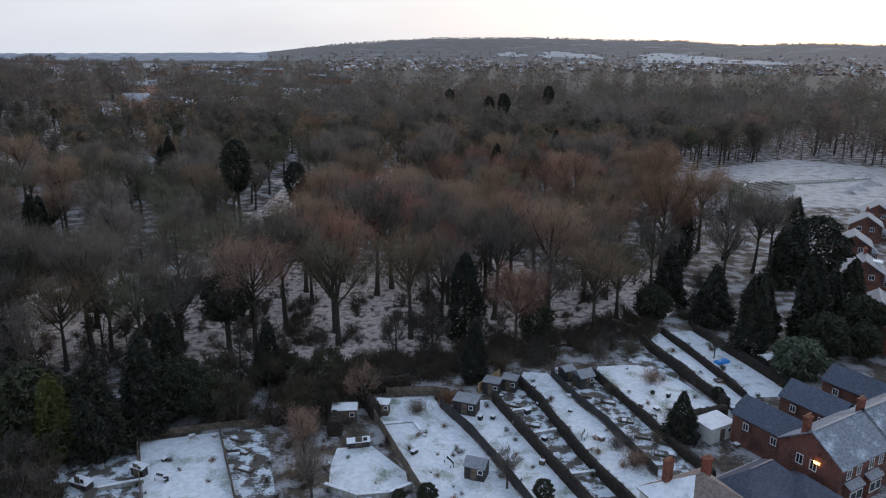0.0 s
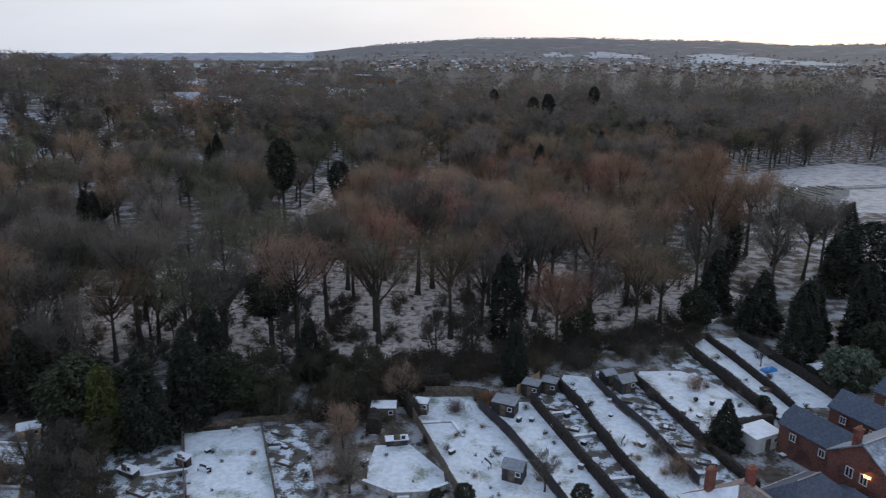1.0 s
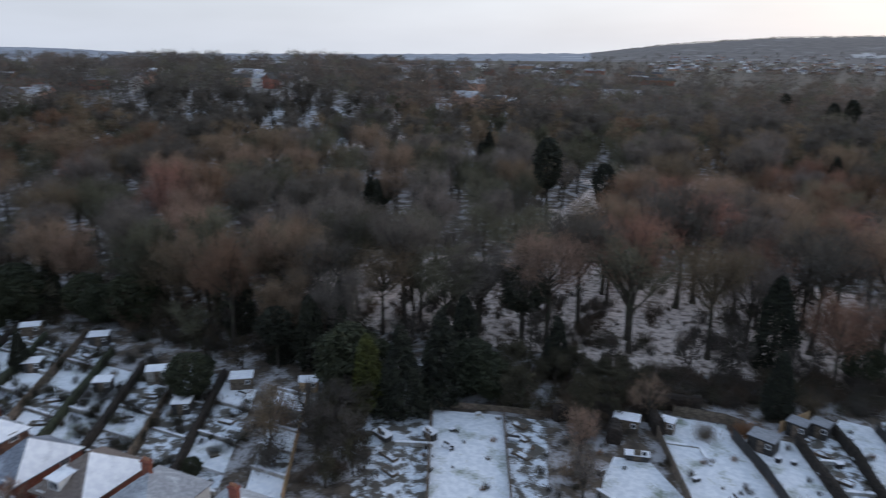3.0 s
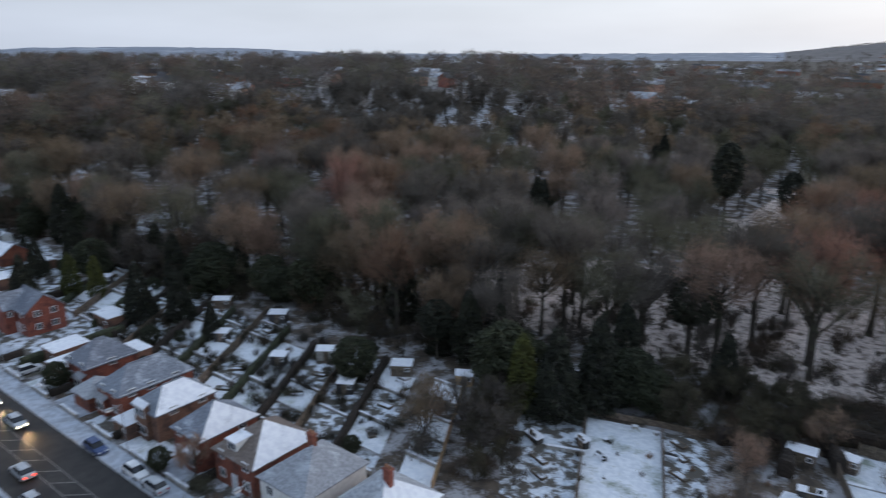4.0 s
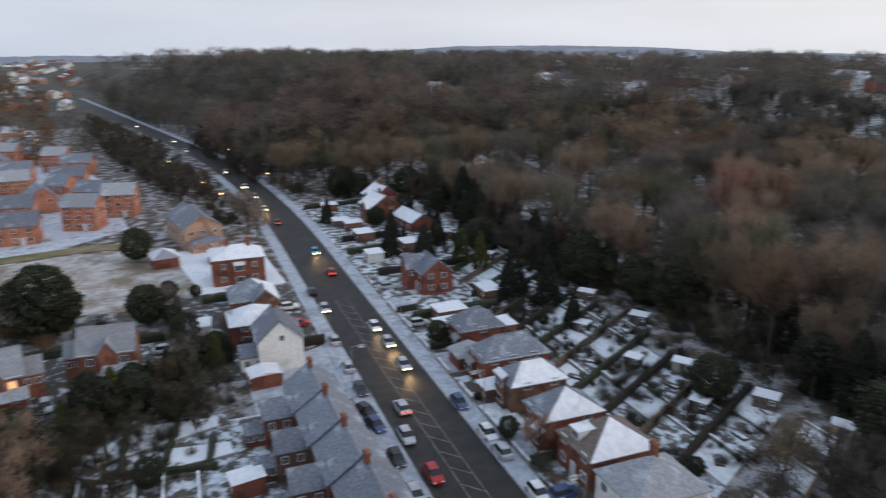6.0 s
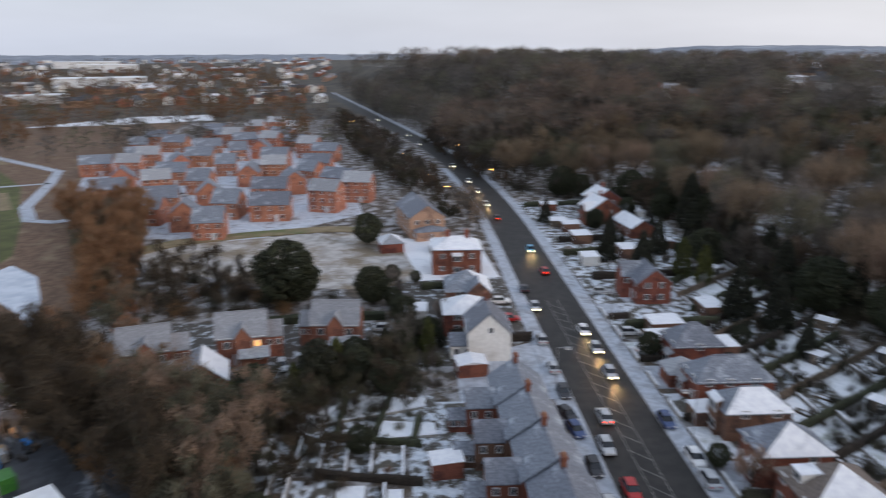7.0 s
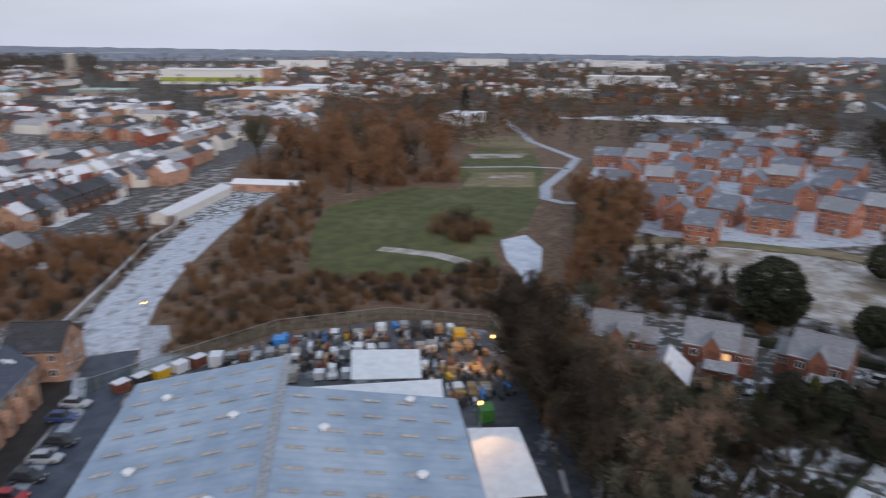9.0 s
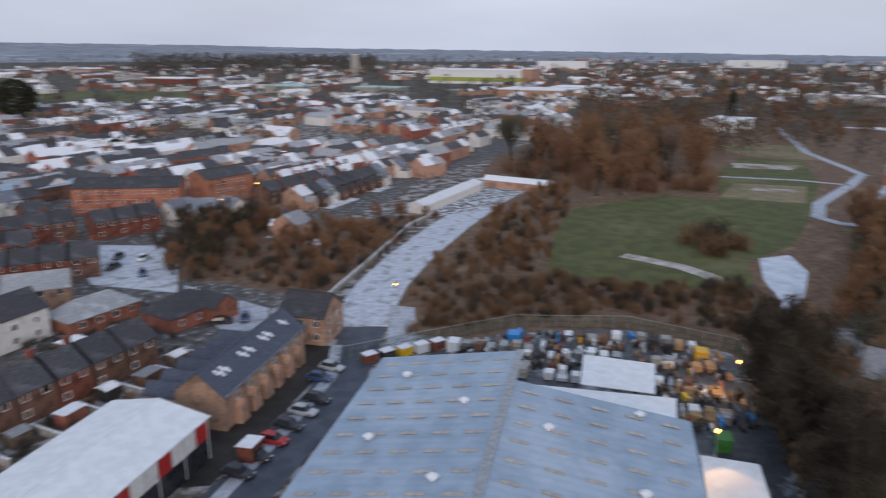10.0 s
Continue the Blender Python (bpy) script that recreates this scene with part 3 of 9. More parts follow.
def shrub(seed, height, radius, twigs, w=0.05):
    """A low thicket of bare stems from the ground."""
    rng = np.random.RandomState(seed)
    v, f = [], []
    tips = []
    for i in range(9):
        a, el = rng.uniform(0, 6.28), rng.uniform(0.1, 0.9)
        e = np.array([math.cos(a) * radius * el, math.sin(a) * radius * el, height * rng.uniform(0.6, 0.95)])
        s = np.array([e[0] * 0.15, e[1] * 0.15, -0.1])
        m = (s + e) / 2 + np.array([0, 0, 0.1 * height])
        tube(v, f, [s, m, e], [0.06, 0.04, 0.015], 3)
        tips += [s * (1 - t) + e * t for t in (0.3, 0.5, 0.7, 0.9)]
    tips = np.array(tips)
    pick = rng.randint(0, len(tips), twigs)
    c = tips[pick] + rng.normal(0, 1, (twigs, 3)) * np.array([radius * 0.28, radius * 0.28, height * 0.14])
    c[:, 2] = np.clip(c[:, 2], 0.1, None)
    d = rng.normal(0, 0.6, (twigs, 3)) + np.array([0, 0, 0.8])
    cr = flecks(c, d, height * 0.3, w, rng)
    return (v, f), (cr.tolist(), tri_faces(len(cr)))


PROTO = {}


def tree_kind(key, name, data, bark, leaf, crown_name, label, category):
    """Builds one tree of a kind; the first that is planted is this one, the rest are copies."""
    PROTO[key] = dict(name=name, data=data, bark=bark, leaf=leaf, crown=crown_name, label=label, category=category, ob=None)


def plant(key, x, y, scale=1.0, rot=None, group="", label=""):
    p = PROTO[key]
    rot = RNG.uniform(0, 360) if rot is None else rot
    scale *= TREE
    m = at(x, y, rot, scale)
    if p["ob"] is None:
        ob = thing(p["name"], m, p["label"], p["category"], group)
        part("trunk", p["data"][0], p["bark"], ob)
        part(p["crown"], p["data"][1], p["leaf"], ob)
        p["ob"] = ob
    else:
        src = p["ob"]
        ob = copy_thing(src, m)
        ob.scale = (scale, scale, scale)
    if label:
        ob["label"] = label
    if group:
        ob["group"] = group
    return ob




for i, (h, r, kind, tw) in enumerate([(20, 6.8, "grey", 3500), (19, 7.2, "brown", 3500), (20, 6.6, "russet", 3500), (17, 5.9, "grey", 2800), (16, 6.0, "russet", 2800), (18, 6.4, "olive", 2800)]):
    adj = {"grey": "grey", "brown": "brown", "russet": "reddish", "olive": "greenish grey"}[kind]
    tree_kind("bare%d" % i, "bare_tree", bare_tree(11 + i, h, r, tw, 0.44, twig_w=0.075), M_BARK, TWIG[kind], "crown",
              "tall leafless tree with a domed crown of fine %s twigs" % adj, "tree")
for i, (h, r, kind) in enumerate([(11, 3.6, "grey"), (9, 3.6, "copper"), (10, 4.0, "brown")]):
    tree_kind("small%d" % i, "bare_tree", bare_tree(31 + i, h, r, 1500, 0.2, 0.085), M_BARK, TWIG[kind], "crown",
              "small leafless tree with %s branches" % {"grey": "grey", "copper": "copper coloured", "brown": "brown"}[kind], "tree")
for i, (kind, w) in enumerate([("grey", 0.05), ("copper", 0.06), ("brown", 0.05), ("olive", 0.06)]):
    tree_kind("shrub%d" % i, "bush", shrub(51 + i, 3.0, 2.4, 900, w), M_BARK, TWIG[kind], "crown",
              "bare winter bush of tangled %s twigs" % {"grey": "grey", "copper": "rusty", "brown": "brown", "olive": "greenish"}[kind], "bush")
tree_kind("conifer", "conifer", evergreen(61, 11, 2.9, 6000, "cone", 0.3), M_BARK, LEAF["dark"], "crown", "dark green conifer with drooping branches to the ground", "conifer")
tree_kind("spruce", "conifer", evergreen(62, 9, 3.0, 5000, "cone", 0.3), M_BARK, LEAF["dark"], "crown", "broad dark spruce with a pointed top", "conifer")
tree_kind("pine", "pine_tree", evergreen(63, 17, 2.9, 3000, "column", 0.5), M_BARK, LEAF["dark"], "crown", "tall dark evergreen with a narrow rounded crown", "evergreen tree")
tree_kind("cypress", "cypress", evergreen(64, 9.5, 2.1, 5000, "column", 0.27), M_BARK, LEAF["lime"], "crown", "yellow-green cypress tapering to a point", "conifer")
tree_kind("yew", "evergreen_tree", evergreen(65, 8, 3.4, 6500, "ball", 0.3), M_BARK, LEAF["yew"], "crown", "dense dark evergreen with a rounded crown", "evergreen tree")
tree_kind("laurel", "evergreen_bush", evergreen(66, 5.5, 3.0, 3000, "ball", 0.4), M_BARK, LEAF["laurel"], "crown", "pale-leaved evergreen bush dusted with snow", "evergreen bush")
tree_kind("tallpine", "pine_tree", evergreen(68, 22, 3.0, 3200, "tall", 0.5), M_BARK, LEAF["dark"], "crown", "tall pine with a bare trunk and a dark oval crown", "pine tree")
tree_kind("holm", "evergreen_tree", evergreen(69, 13, 3.6, 3000, "raised", 0.42), M_BARK, LEAF["dark"], "crown", "dark evergreen with a round crown on a bare trunk", "evergreen tree")
tree_kind("ivy", "ivy_tree", evergreen(67, 12, 2.6, 5500, "column", 0.32), M_BARK, LEAF["dark"], "crown", "tree smothered in dark ivy", "evergreen tree")

for i, (h, r, kind) in enumerate([(18, 6.4, "olive"), (17, 6.0, "grey"), (16, 5.8, "brown")]):
    tree_kind("dim%d" % i, "bare_tree", bare_tree(101 + i, h, r, 3300, 0.3, 0.085), M_BARK, TWIG[kind], "crown", "tall leafless tree with a dense dark %s crown" % ("olive", "grey", "brown")[i], "tree")
for i, (h, r, kind) in enumerate([(18, 6.6, "grey"), (17, 6.8, "russet"), (17, 6.4, "brown"), (16, 6.2, "olive"), (15, 5.6, "dark_copper"), (16, 6.0, "dark_brown")]):
    tree_kind("mid%d" % i, "bare_tree", bare_tree(71 + i, h, r, 1000 if i < 4 else 1700, 0.34 if i < 4 else 0.15, 0.26 if i < 4 else 0.15, 7, 3), M_BARK, TWIG[kind], "crown", "tall leafless tree", "tree")
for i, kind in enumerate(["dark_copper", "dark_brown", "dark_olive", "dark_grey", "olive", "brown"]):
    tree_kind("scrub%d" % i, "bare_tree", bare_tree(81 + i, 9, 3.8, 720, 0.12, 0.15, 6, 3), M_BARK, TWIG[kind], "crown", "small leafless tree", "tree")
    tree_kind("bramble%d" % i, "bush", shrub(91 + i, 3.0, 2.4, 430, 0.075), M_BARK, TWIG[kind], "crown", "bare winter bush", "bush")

def fast_mesh(name, verts, tris, index, materials):
    """One mesh object from arrays of corners, triangles and material numbers."""
    me = bpy.data.meshes.new(name)
    me.vertices.add(len(verts))
    me.vertices.foreach_set("co", np.asarray(verts, dtype=np.float32).ravel())
    n = len(tris)
    me.loops.add(3 * n)
    me.loops.foreach_set("vertex_index", np.asarray(tris, dtype=np.int32).ravel())
    me.polygons.add(n)
    me.polygons.foreach_set("loop_start", np.arange(0, 3 * n, 3, dtype=np.int32))
    me.polygons.foreach_set("material_index", np.asarray(index, dtype=np.int32))
    for m in materials:
        me.materials.append(m)
    me.update(calc_edges=True)
    return new(name, me)


PACKED = {}


def packed(key):
    if key not in PACKED:
        p = PROTO[key]
        (tv, tf), (cv, cf) = p["data"]
        t = [(f[0], f[1], f[2]) for f in tf] + [(f[0], f[2], f[3]) for f in tf if len(f) == 4]
        PACKED[key] = (np.array(tv), np.array(t), np.array(cv), np.array(cf))
    return PACKED[key]


def thicket(name, plants, label, category, seed=1):
    """Growth too dense to count: many plants (kind, x, y, scale) in one mesh."""
    rng = np.random.RandomState(seed)
    mats, slot = [M_BARK], {}
    vs, fs, ms, base = [], [], [], 0
    for key, x, y, s in plants:
        tv, tf, cv, cf = packed(key)
        leaf = PROTO[key]["leaf"]
        if leaf.name not in slot:
            slot[leaf.name] = len(mats)
            mats.append(leaf)
        a = rng.uniform(0, 6.28)
        rot = np.array([[math.cos(a), -math.sin(a), 0], [math.sin(a), math.cos(a), 0], [0, 0, 1]]) * s * TREE
        off = np.array([x * PLAN, y * PLAN, ground_z(x, y)])
        for v, f, m in ((tv, tf, 0), (cv, cf, slot[leaf.name])):
            vs.append(v @ rot.T + off)
            fs.append(f + base)
            ms.append(np.full(len(f), m))
            base += len(v)
    ob = fast_mesh(name, np.concatenate(vs), np.concatenate(fs), np.concatenate(ms), mats)
    return tagged(ob, label, category, kind="stuff")


# trees along the near edge of the wood, one by one
for key, x, y, s in [
    ("bare2", -16.1, 99.7, 1.0), ("bare1", -4.6, 97.5, 0.92), ("bare0", -48.0, 89.7, 1.0), ("bare3", -30.5, 93.5, 0.85), ("bare4", 10.6, 93.5, 0.85),
    ("bare1", 23.0, 99.7, 0.78), ("bare3", 16.0, 101.0, 0.75), ("bare5", -40.5, 88.0, 0.85), ("bare3", -36.5, 90.5, 0.9), ("bare5", 28.0, 106.0, 0.8),
    ("bare0", -58.0, 92.0, 0.95), ("bare4", 1.0, 112.0, 0.95), ("bare2", 12.0, 118.0, 0.95), ("bare2", -9.0, 120.0, 1.0), ("bare1", -24.0, 118.0, 0.98),
    ("dim0", -66.0, 84.0, 0.95), ("dim2", -76.0, 78.0, 1.0), ("dim1", -70.0, 96.0, 1.0), ("dim0", -86.0, 76.0, 0.95), ("dim0", -80.0, 84.0, 1.0), ("dim1", -94.0, 80.0, 1.0), ("dim2", -100.0, 74.0, 0.9), ("bare3", 38.0, 122.0, 0.8),
    ("conifer", -22.4, 84.0, 0.85), ("ivy", 4.2, 83.5, 0.72), ("ivy", 3.4, 97.0, 1.15), ("holm", -29.9, 92.4, 0.95), ("yew", 14.0, 97.5, 0.75),
    ("conifer", -36.2, 66.4, 1.15), ("conifer", -33.4, 71.5, 1.2), ("yew", -44.0, 67.5, 1.2), ("cypress", -40.2, 65.4, 1.05), 
    ("yew", -30.2, 74.0, 0.95), ("yew", -27.6, 73.6, 0.75), ("ivy", -33.6, 79.0, 0.95), ("laurel", -18.8, 76.0, 0.0), ("dim2", -58.0, 73.5, 0.8), ("dim1", -50.0, 76.0, 0.8),
    ("tallpine", -45.0, 153.0, 1.05), ("tallpine", -32.2, 153.0, 0.82), ("pine", -76.0, 196.0, 1.0), ("conifer", -80.0, 200.0, 1.3), ("yew", -33.5, 141.0, 1.1),
    ("tallpine", 28.0, 330.0, 1.0), ("tallpine", 58.0, 395.0, 1.0), ("tallpine", 4.0, 400.0, 0.9), ("tallpine", 60.0, 345.0, 0.8), ("tallpine", 22.0, 340.0, 0.9), ("pine", 14.0, 215.0, 0.9), ("pine", 36.0, 225.0, 1.0),
    ("ivy", 43.5, 92.0, 1.05), ("conifer", 48.0, 99.0, 1.05), ("ivy", 54.0, 97.0, 1.15), ("holm", 59.5, 108.0, 1.3), ("spruce", 42.5, 104.0, 1.2),
    ("conifer", 57.0, 101.0, 0.95), ("laurel", 46.4, 84.0, 1.1), ("yew", 53.0, 90.0, 0.9), ("spruce", 26.6, 69.8, 0.72), ("conifer", 38.0, 112.0, 1.1),
    ("bare3", 52.0, 124.0, 0.8), ("bare0", 60.0, 130.0, 0.8), ("pine", 47.0, 134.0, 0.9), ("yew", 33.0, 104.0, 0.8), ("conifer", 62.0, 122.0, 1.2),
    ("bare0", 66.0, 136.0, 0.75), ("conifer", 71.0, 138.0, 1.35), ("dim1", 34.0, 140.0, 0.8), ("small0", 44.0, 150.0, 1.0),
]:
    if s:
        plant(key, x, y, s, group="trees of the wood's edge")


def far_points_in(outline, count, seed):
    """Random places inside an outline of the plan."""
    rng = np.random.RandomState(seed)
    xs, ys = [p[0] for p in outline], [p[1] for p in outline]
    out = []
    while len(out) < count:
        x, y = rng.uniform(min(xs), max(xs)), rng.uniform(min(ys), max(ys))
        if inside(outline, x, y):
            out.append((x, y))
    return out


WOOD_CLEAR = [[(60, 190), (128, 188), (165, 250), (135, 275), (64, 232)], [(-18, 100), (-6, 108), (-8, 114), (-20, 106)], [(4, 98), (26, 98), (28, 114), (10, 106)],
              [(60, 90), (130, 90), (130, 190), (70, 150)],
              [(-262, 215), (-231, 245), (-187, 288), (-146, 256), (-138, 214), (-172, 178), (-215, 180)], [(50, 150), (62, 190), (128, 188), (110, 150)],
              [(-34, 134), (-45, 140), (-50, 176), (-46, 208), (-56, 222), (-44, 224), (-34, 190), (-36, 160)], [(-140, 200), (-160, 230), (-150, 262), (-132, 250)], [(-14, 168), (-22, 200), (-20, 245), (-8, 240), (-10, 200)]]
HAMLETS = [(-366, 213), (-313, 220), (-329, 294), (-290, 348), (-253, 344), (-345, 673), (-143, 362), (-121, 428), (-337, 130), (-299, 578), (-290, 626), (-208, 494), (-410, 330), (-430, 250), (-220, 420)]


def radial(x, y, half, near, far):
    """A clearing about a place, drawn out along the line from the middle of the plan."""
    r = math.hypot(x, y)
    ux, uy = x / r, y / r
    return [(x + ux * v - uy * u, y + uy * v + ux * u) for u, v in ((-half, -near), (half, -near), (half * 1.2, far), (-half * 1.2, far))]


GLADES = [radial(-259, 65, 7, 16, 8), radial(-161, 89, 5, 12, 6), radial(-224, 100, 7, 14, 7), radial(-143, 352, 20, 40, 12), radial(-95, 235, 6, 20, 10)]
WOOD_CLEAR += GLADES + [radial(x, y, 13, 52, 12) for x, y in HAMLETS]
EDGE_X = [-700, -330, -240, -205, -190, -155, -115, -97, -66, -55, -42, -10, 8, 25, 40, 70, 120, 200, 400]
EDGE_Y = [-72, 10, 24, 32, 60, 68, 66, 73, 74, 80, 88, 93, 104, 112, 118, 140, 170, 200, 260]


def in_wood(x, y):
    return y > np.interp(x, EDGE_X, EDGE_Y) and not any(inside(c, x, y) for c in WOOD_CLEAR)


def plant_wood():
    """The wood behind the gardens: single trees as far as they can be told apart, the rest joined."""
    placed, rest = [], []
    tries = 0
    while len(placed) < 560 and tries < 16000:
        tries += 1
        az = radians(RNG.uniform(-34, 99))
        r = math.sqrt(RNG.uniform(92 ** 2, 300 ** 2))
        x, y = -math.sin(az) * r, math.cos(az) * r
        if not in_wood(x, y) or any((x - a) ** 2 + (y - b) ** 2 < 50 for a, b in placed):
            continue
        placed.append((x, y))
        q = RNG.uniform()
        red = sum(f * math.exp(-((x - a) / b) ** 2 - ((y - c) / d) ** 2) for f, a, b, c, d in ((1.1, -66, 24, 142, 30), (1.0, 8, 38, 188, 40), (0.8, -22, 14, 134, 14), (0.8, -180, 38, 128, 32), (0.8, -96, 14, 96, 18), (0.9, 30, 28, 128, 36)))
        single = len(placed) - len(rest) < 235 and r < 215
        if q < 0.05 and single and x < 20 and (y > 138 or x < -75):
            plant("pine" if q < 0.03 else "yew", x, y, RNG.uniform(0.7, 1.1), group="trees of the wood")
            continue
        russet = q < 0.06 + 0.75 * red
        s = RNG.uniform(0.72, 1.05)
        if single:
            key = ("dim0", "dim1", "dim2", "bare1")[RNG.randint(4)] if x < -48 and y < 80 else ("bare5", "bare0", "bare3", "dim1", "bare5", "bare1")[RNG.randint(6)] if x < -28 and -x < 0.9 * y else ("bare2", "bare4", "bare1")[RNG.randint(3)] if russet else ("bare0", "bare3", "bare5", "bare1", "bare0")[RNG.randint(5)]
            plant(key, x, y, s, group="trees of the wood")
        else:
            rest.append((("mid1", "mid2")[RNG.randint(2)] if russet else ("mid0", "mid3", "mid2")[RNG.randint(3)], x, y, s))
    thicket("wood", rest, "bare winter woodland of grey and russet trees", "wood", 3)


plant_wood()


def undergrowth():
    """Brambles and saplings between the gardens and the wood, and on the wood's floor."""
    low = []
    for k in range(210):
        x = RNG.uniform(-52, 48)
        e = np.interp(x, EDGE_X, EDGE_Y)
        y = e - 13 + RNG.uniform(0, 1) ** 1.3 * 34
        if x < -20 and y < 80 or any(inside(c, x, y) for c in WOOD_CLEAR[1:3]):
            continue
        low.append((("bramble3", "bramble1", "bramble2", "bramble3", "scrub3")[RNG.randint(5)], x, y, RNG.uniform(0.4, 0.95)))
    rng = np.random.RandomState(77)
    for k in range(230):  # low twigs on the wood's floor
        x = rng.uniform(-78, 44)
        y = np.interp(x, EDGE_X, EDGE_Y) - 8 + rng.uniform(0, 1) * 40
        if y > 84:
            low.append(("bramble%d" % rng.choice([1, 3, 3]), x, y, rng.uniform(0.18, 0.5)))
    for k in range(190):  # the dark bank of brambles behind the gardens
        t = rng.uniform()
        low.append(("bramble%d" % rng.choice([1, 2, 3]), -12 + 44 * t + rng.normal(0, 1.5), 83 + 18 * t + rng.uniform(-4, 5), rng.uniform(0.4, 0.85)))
    for k in range(75):
        low.append((("bramble2", "scrub2", "bramble1")[k % 3], rng.uniform(-27, -12), rng.uniform(72, 84), rng.uniform(0.4, 0.75)))
    def corner(t):
        return -43.5 + 8.5 * t + rng.normal(0, 1.2), 65 - 14 * t + rng.normal(0, 1.5)

    for k in range(36):  # the overgrown corner
        low.append((("bramble2", "scrub3", "bramble1", "scrub2")[k % 4], *corner(k / 35), rng.uniform(0.4, 0.72)))
    for k in range(330):
        x = RNG.uniform(-330, -52) if k < 110 else RNG.uniform(-150, -56)
        y = np.interp(x, EDGE_X, EDGE_Y) - 3 + RNG.uniform(-1, 8 if k < 110 else 34)
        low.append((("bramble3", "bramble2", "scrub3", "scrub1")[RNG.randint(4)] if k < 110 else ("bramble5", "bramble4", "scrub4", "bramble1")[RNG.randint(4)], x, y, RNG.uniform(0.7, 1.2) if k < 110 else RNG.uniform(0.5, 0.95)))
    thicket("undergrowth", low, "brambles and bare saplings at the edge of the wood", "undergrowth", 4)
    for k in range(26):
        x = RNG.uniform(-200, -60)
        y = np.interp(x, EDGE_X, EDGE_Y) - 2 + RNG.uniform(-1, 8)
        plant("yew" if k % 3 else "ivy", x, y, RNG.uniform(0.7, 1.2), group="evergreens at the wood's edge")


undergrowth()
thicket("allotment_trees", [(("scrub3", "scrub1", "mid0")[k % 3], x, y, 0.7) for k, (x, y) in enumerate(far_points_in(WOOD_CLEAR[4], 150, 41))], "bare trees scattered over the allotments", "trees", 8)
draped("allotments", WOOD_CLEAR[4], 0.4, M_ALLOT, "snowy allotments and a burial ground among the trees", "allotments")
for k in (6, 7, 8):
    draped("glade", WOOD_CLEAR[k], 0.3, M_THINSNOW, "glade in the wood with thin snow over leaves", "clearing", 4.0)
for pts in GLADES:
    draped("glade", pts, 0.35, M_ALLOT, "snowy opening among the bare trees", "clearing", 3.0)
sheet("clearing", [(-84, 104), (-64, 90), (-50, 87), (-42, 91), (-33, 89), (-22, 91), (-14, 89), (-4, 92), (4, 93), (14, 94), (27, 100), (36, 106), (46, 120), (40, 132), (10, 138), (-30, 136), (-60, 128)], 0.04, M_THINSNOW, "clearing in the wood with thin pinkish snow over leaves", "clearing")


def far_trees(name, points, height, material, label, flecks_each=170, width=0.2, seed=5):
    """Woods too far off to count: one mesh of many rough trees."""
    rng = np.random.RandomState(seed)
    mats = material if isinstance(material, list) else [material]
    vs, tv, tf, index = [], [], [], []
    for x, y in points:
        warm = math.sin(x * 0.021 + 1.3) * math.sin(y * 0.017 + 0.4) + rng.normal(0, 0.3)
        pick = [3, 2, 0][rng.randint(3)] if warm > 0.5 else [1, 5, 4, 1, 0][rng.randint(5)]
        index += [pick % len(mats)] * flecks_each
        z = ground_z(x, y)
        x, y = x * PLAN, y * PLAN
        h = height * TREE * rng.uniform(0.6, 1.35)
        rad = h * rng.uniform(0.28, 0.4)
        n = flecks_each
        d = rng.normal(size=(n, 3))
        d /= np.linalg.norm(d, axis=1, keepdims=True)
        d[:, 2] = np.where(d[:, 2] < -0.75, -d[:, 2], d[:, 2])
        rr = rng.uniform(0.35, 1.0, (n, 1)) ** 0.4
        c = d * rr * np.array([rad * 1.1, rad * 1.1, h * 0.45]) + np.array([x, y, z + h * 0.53])
        tri = flecks(c, d + rng.normal(0, 0.6, (n, 3)), h * 0.14, width * (0.6 + h / 30), rng)
        vs.append(tri)
        tube(tv, tf, [(x, y, z - 0.3), (x, y, z + h * 0.7)], [h * 0.018, h * 0.008], 3)
    vs = np.concatenate(vs)
    n0 = len(vs)
    allv = vs.tolist() + tv
    allf = tri_faces(n0) + [tuple(i + n0 for i in q) for q in tf]
    ob = part(name, (allv, allf), mats)
    ob.data.polygons.foreach_set("material_index", (index + [4 % len(mats)] * (len(allf) - len(index))))
    return tagged(ob, label, "wood", kind="stuff")


def far_points(count, az0, az1, r0, r1, ok, seed, power=0.6):
    rng = np.random.RandomState(seed)
    out = []
    tries = 0
    while len(out) < count and tries < count * 20:
        tries += 1
        az = radians(rng.uniform(az0, az1))
        r = r0 + (r1 - r0) * rng.uniform() ** (1 / power * 0.75)
        x, y = -math.sin(az) * r, math.cos(az) * r
        if ok(x, y, r, math.degrees(az)):
            out.append((x, y))
    return out


far_trees("distant_wood", far_points(1300, -36, 60, 290, 560, lambda x, y, r, a: in_wood(x, y), 3) + far_points(1150, 60, 99, 250, 620, lambda x, y, r, a: in_wood(x, y), 13), 17, FARWOODS,
          "bare winter woodland on rising ground, brown and grey", 190, 0.34, 5)
far_trees("distant_wood", far_points(1300, -40, 97, 540, 1250, lambda x, y, r, a: in_wood(x, y), 4), 16, FARWOODS,
          "bare winter woodland far off below the skyline", 105, 0.55, 6)
# ---- houses ----
WINDOW_MESH = {}


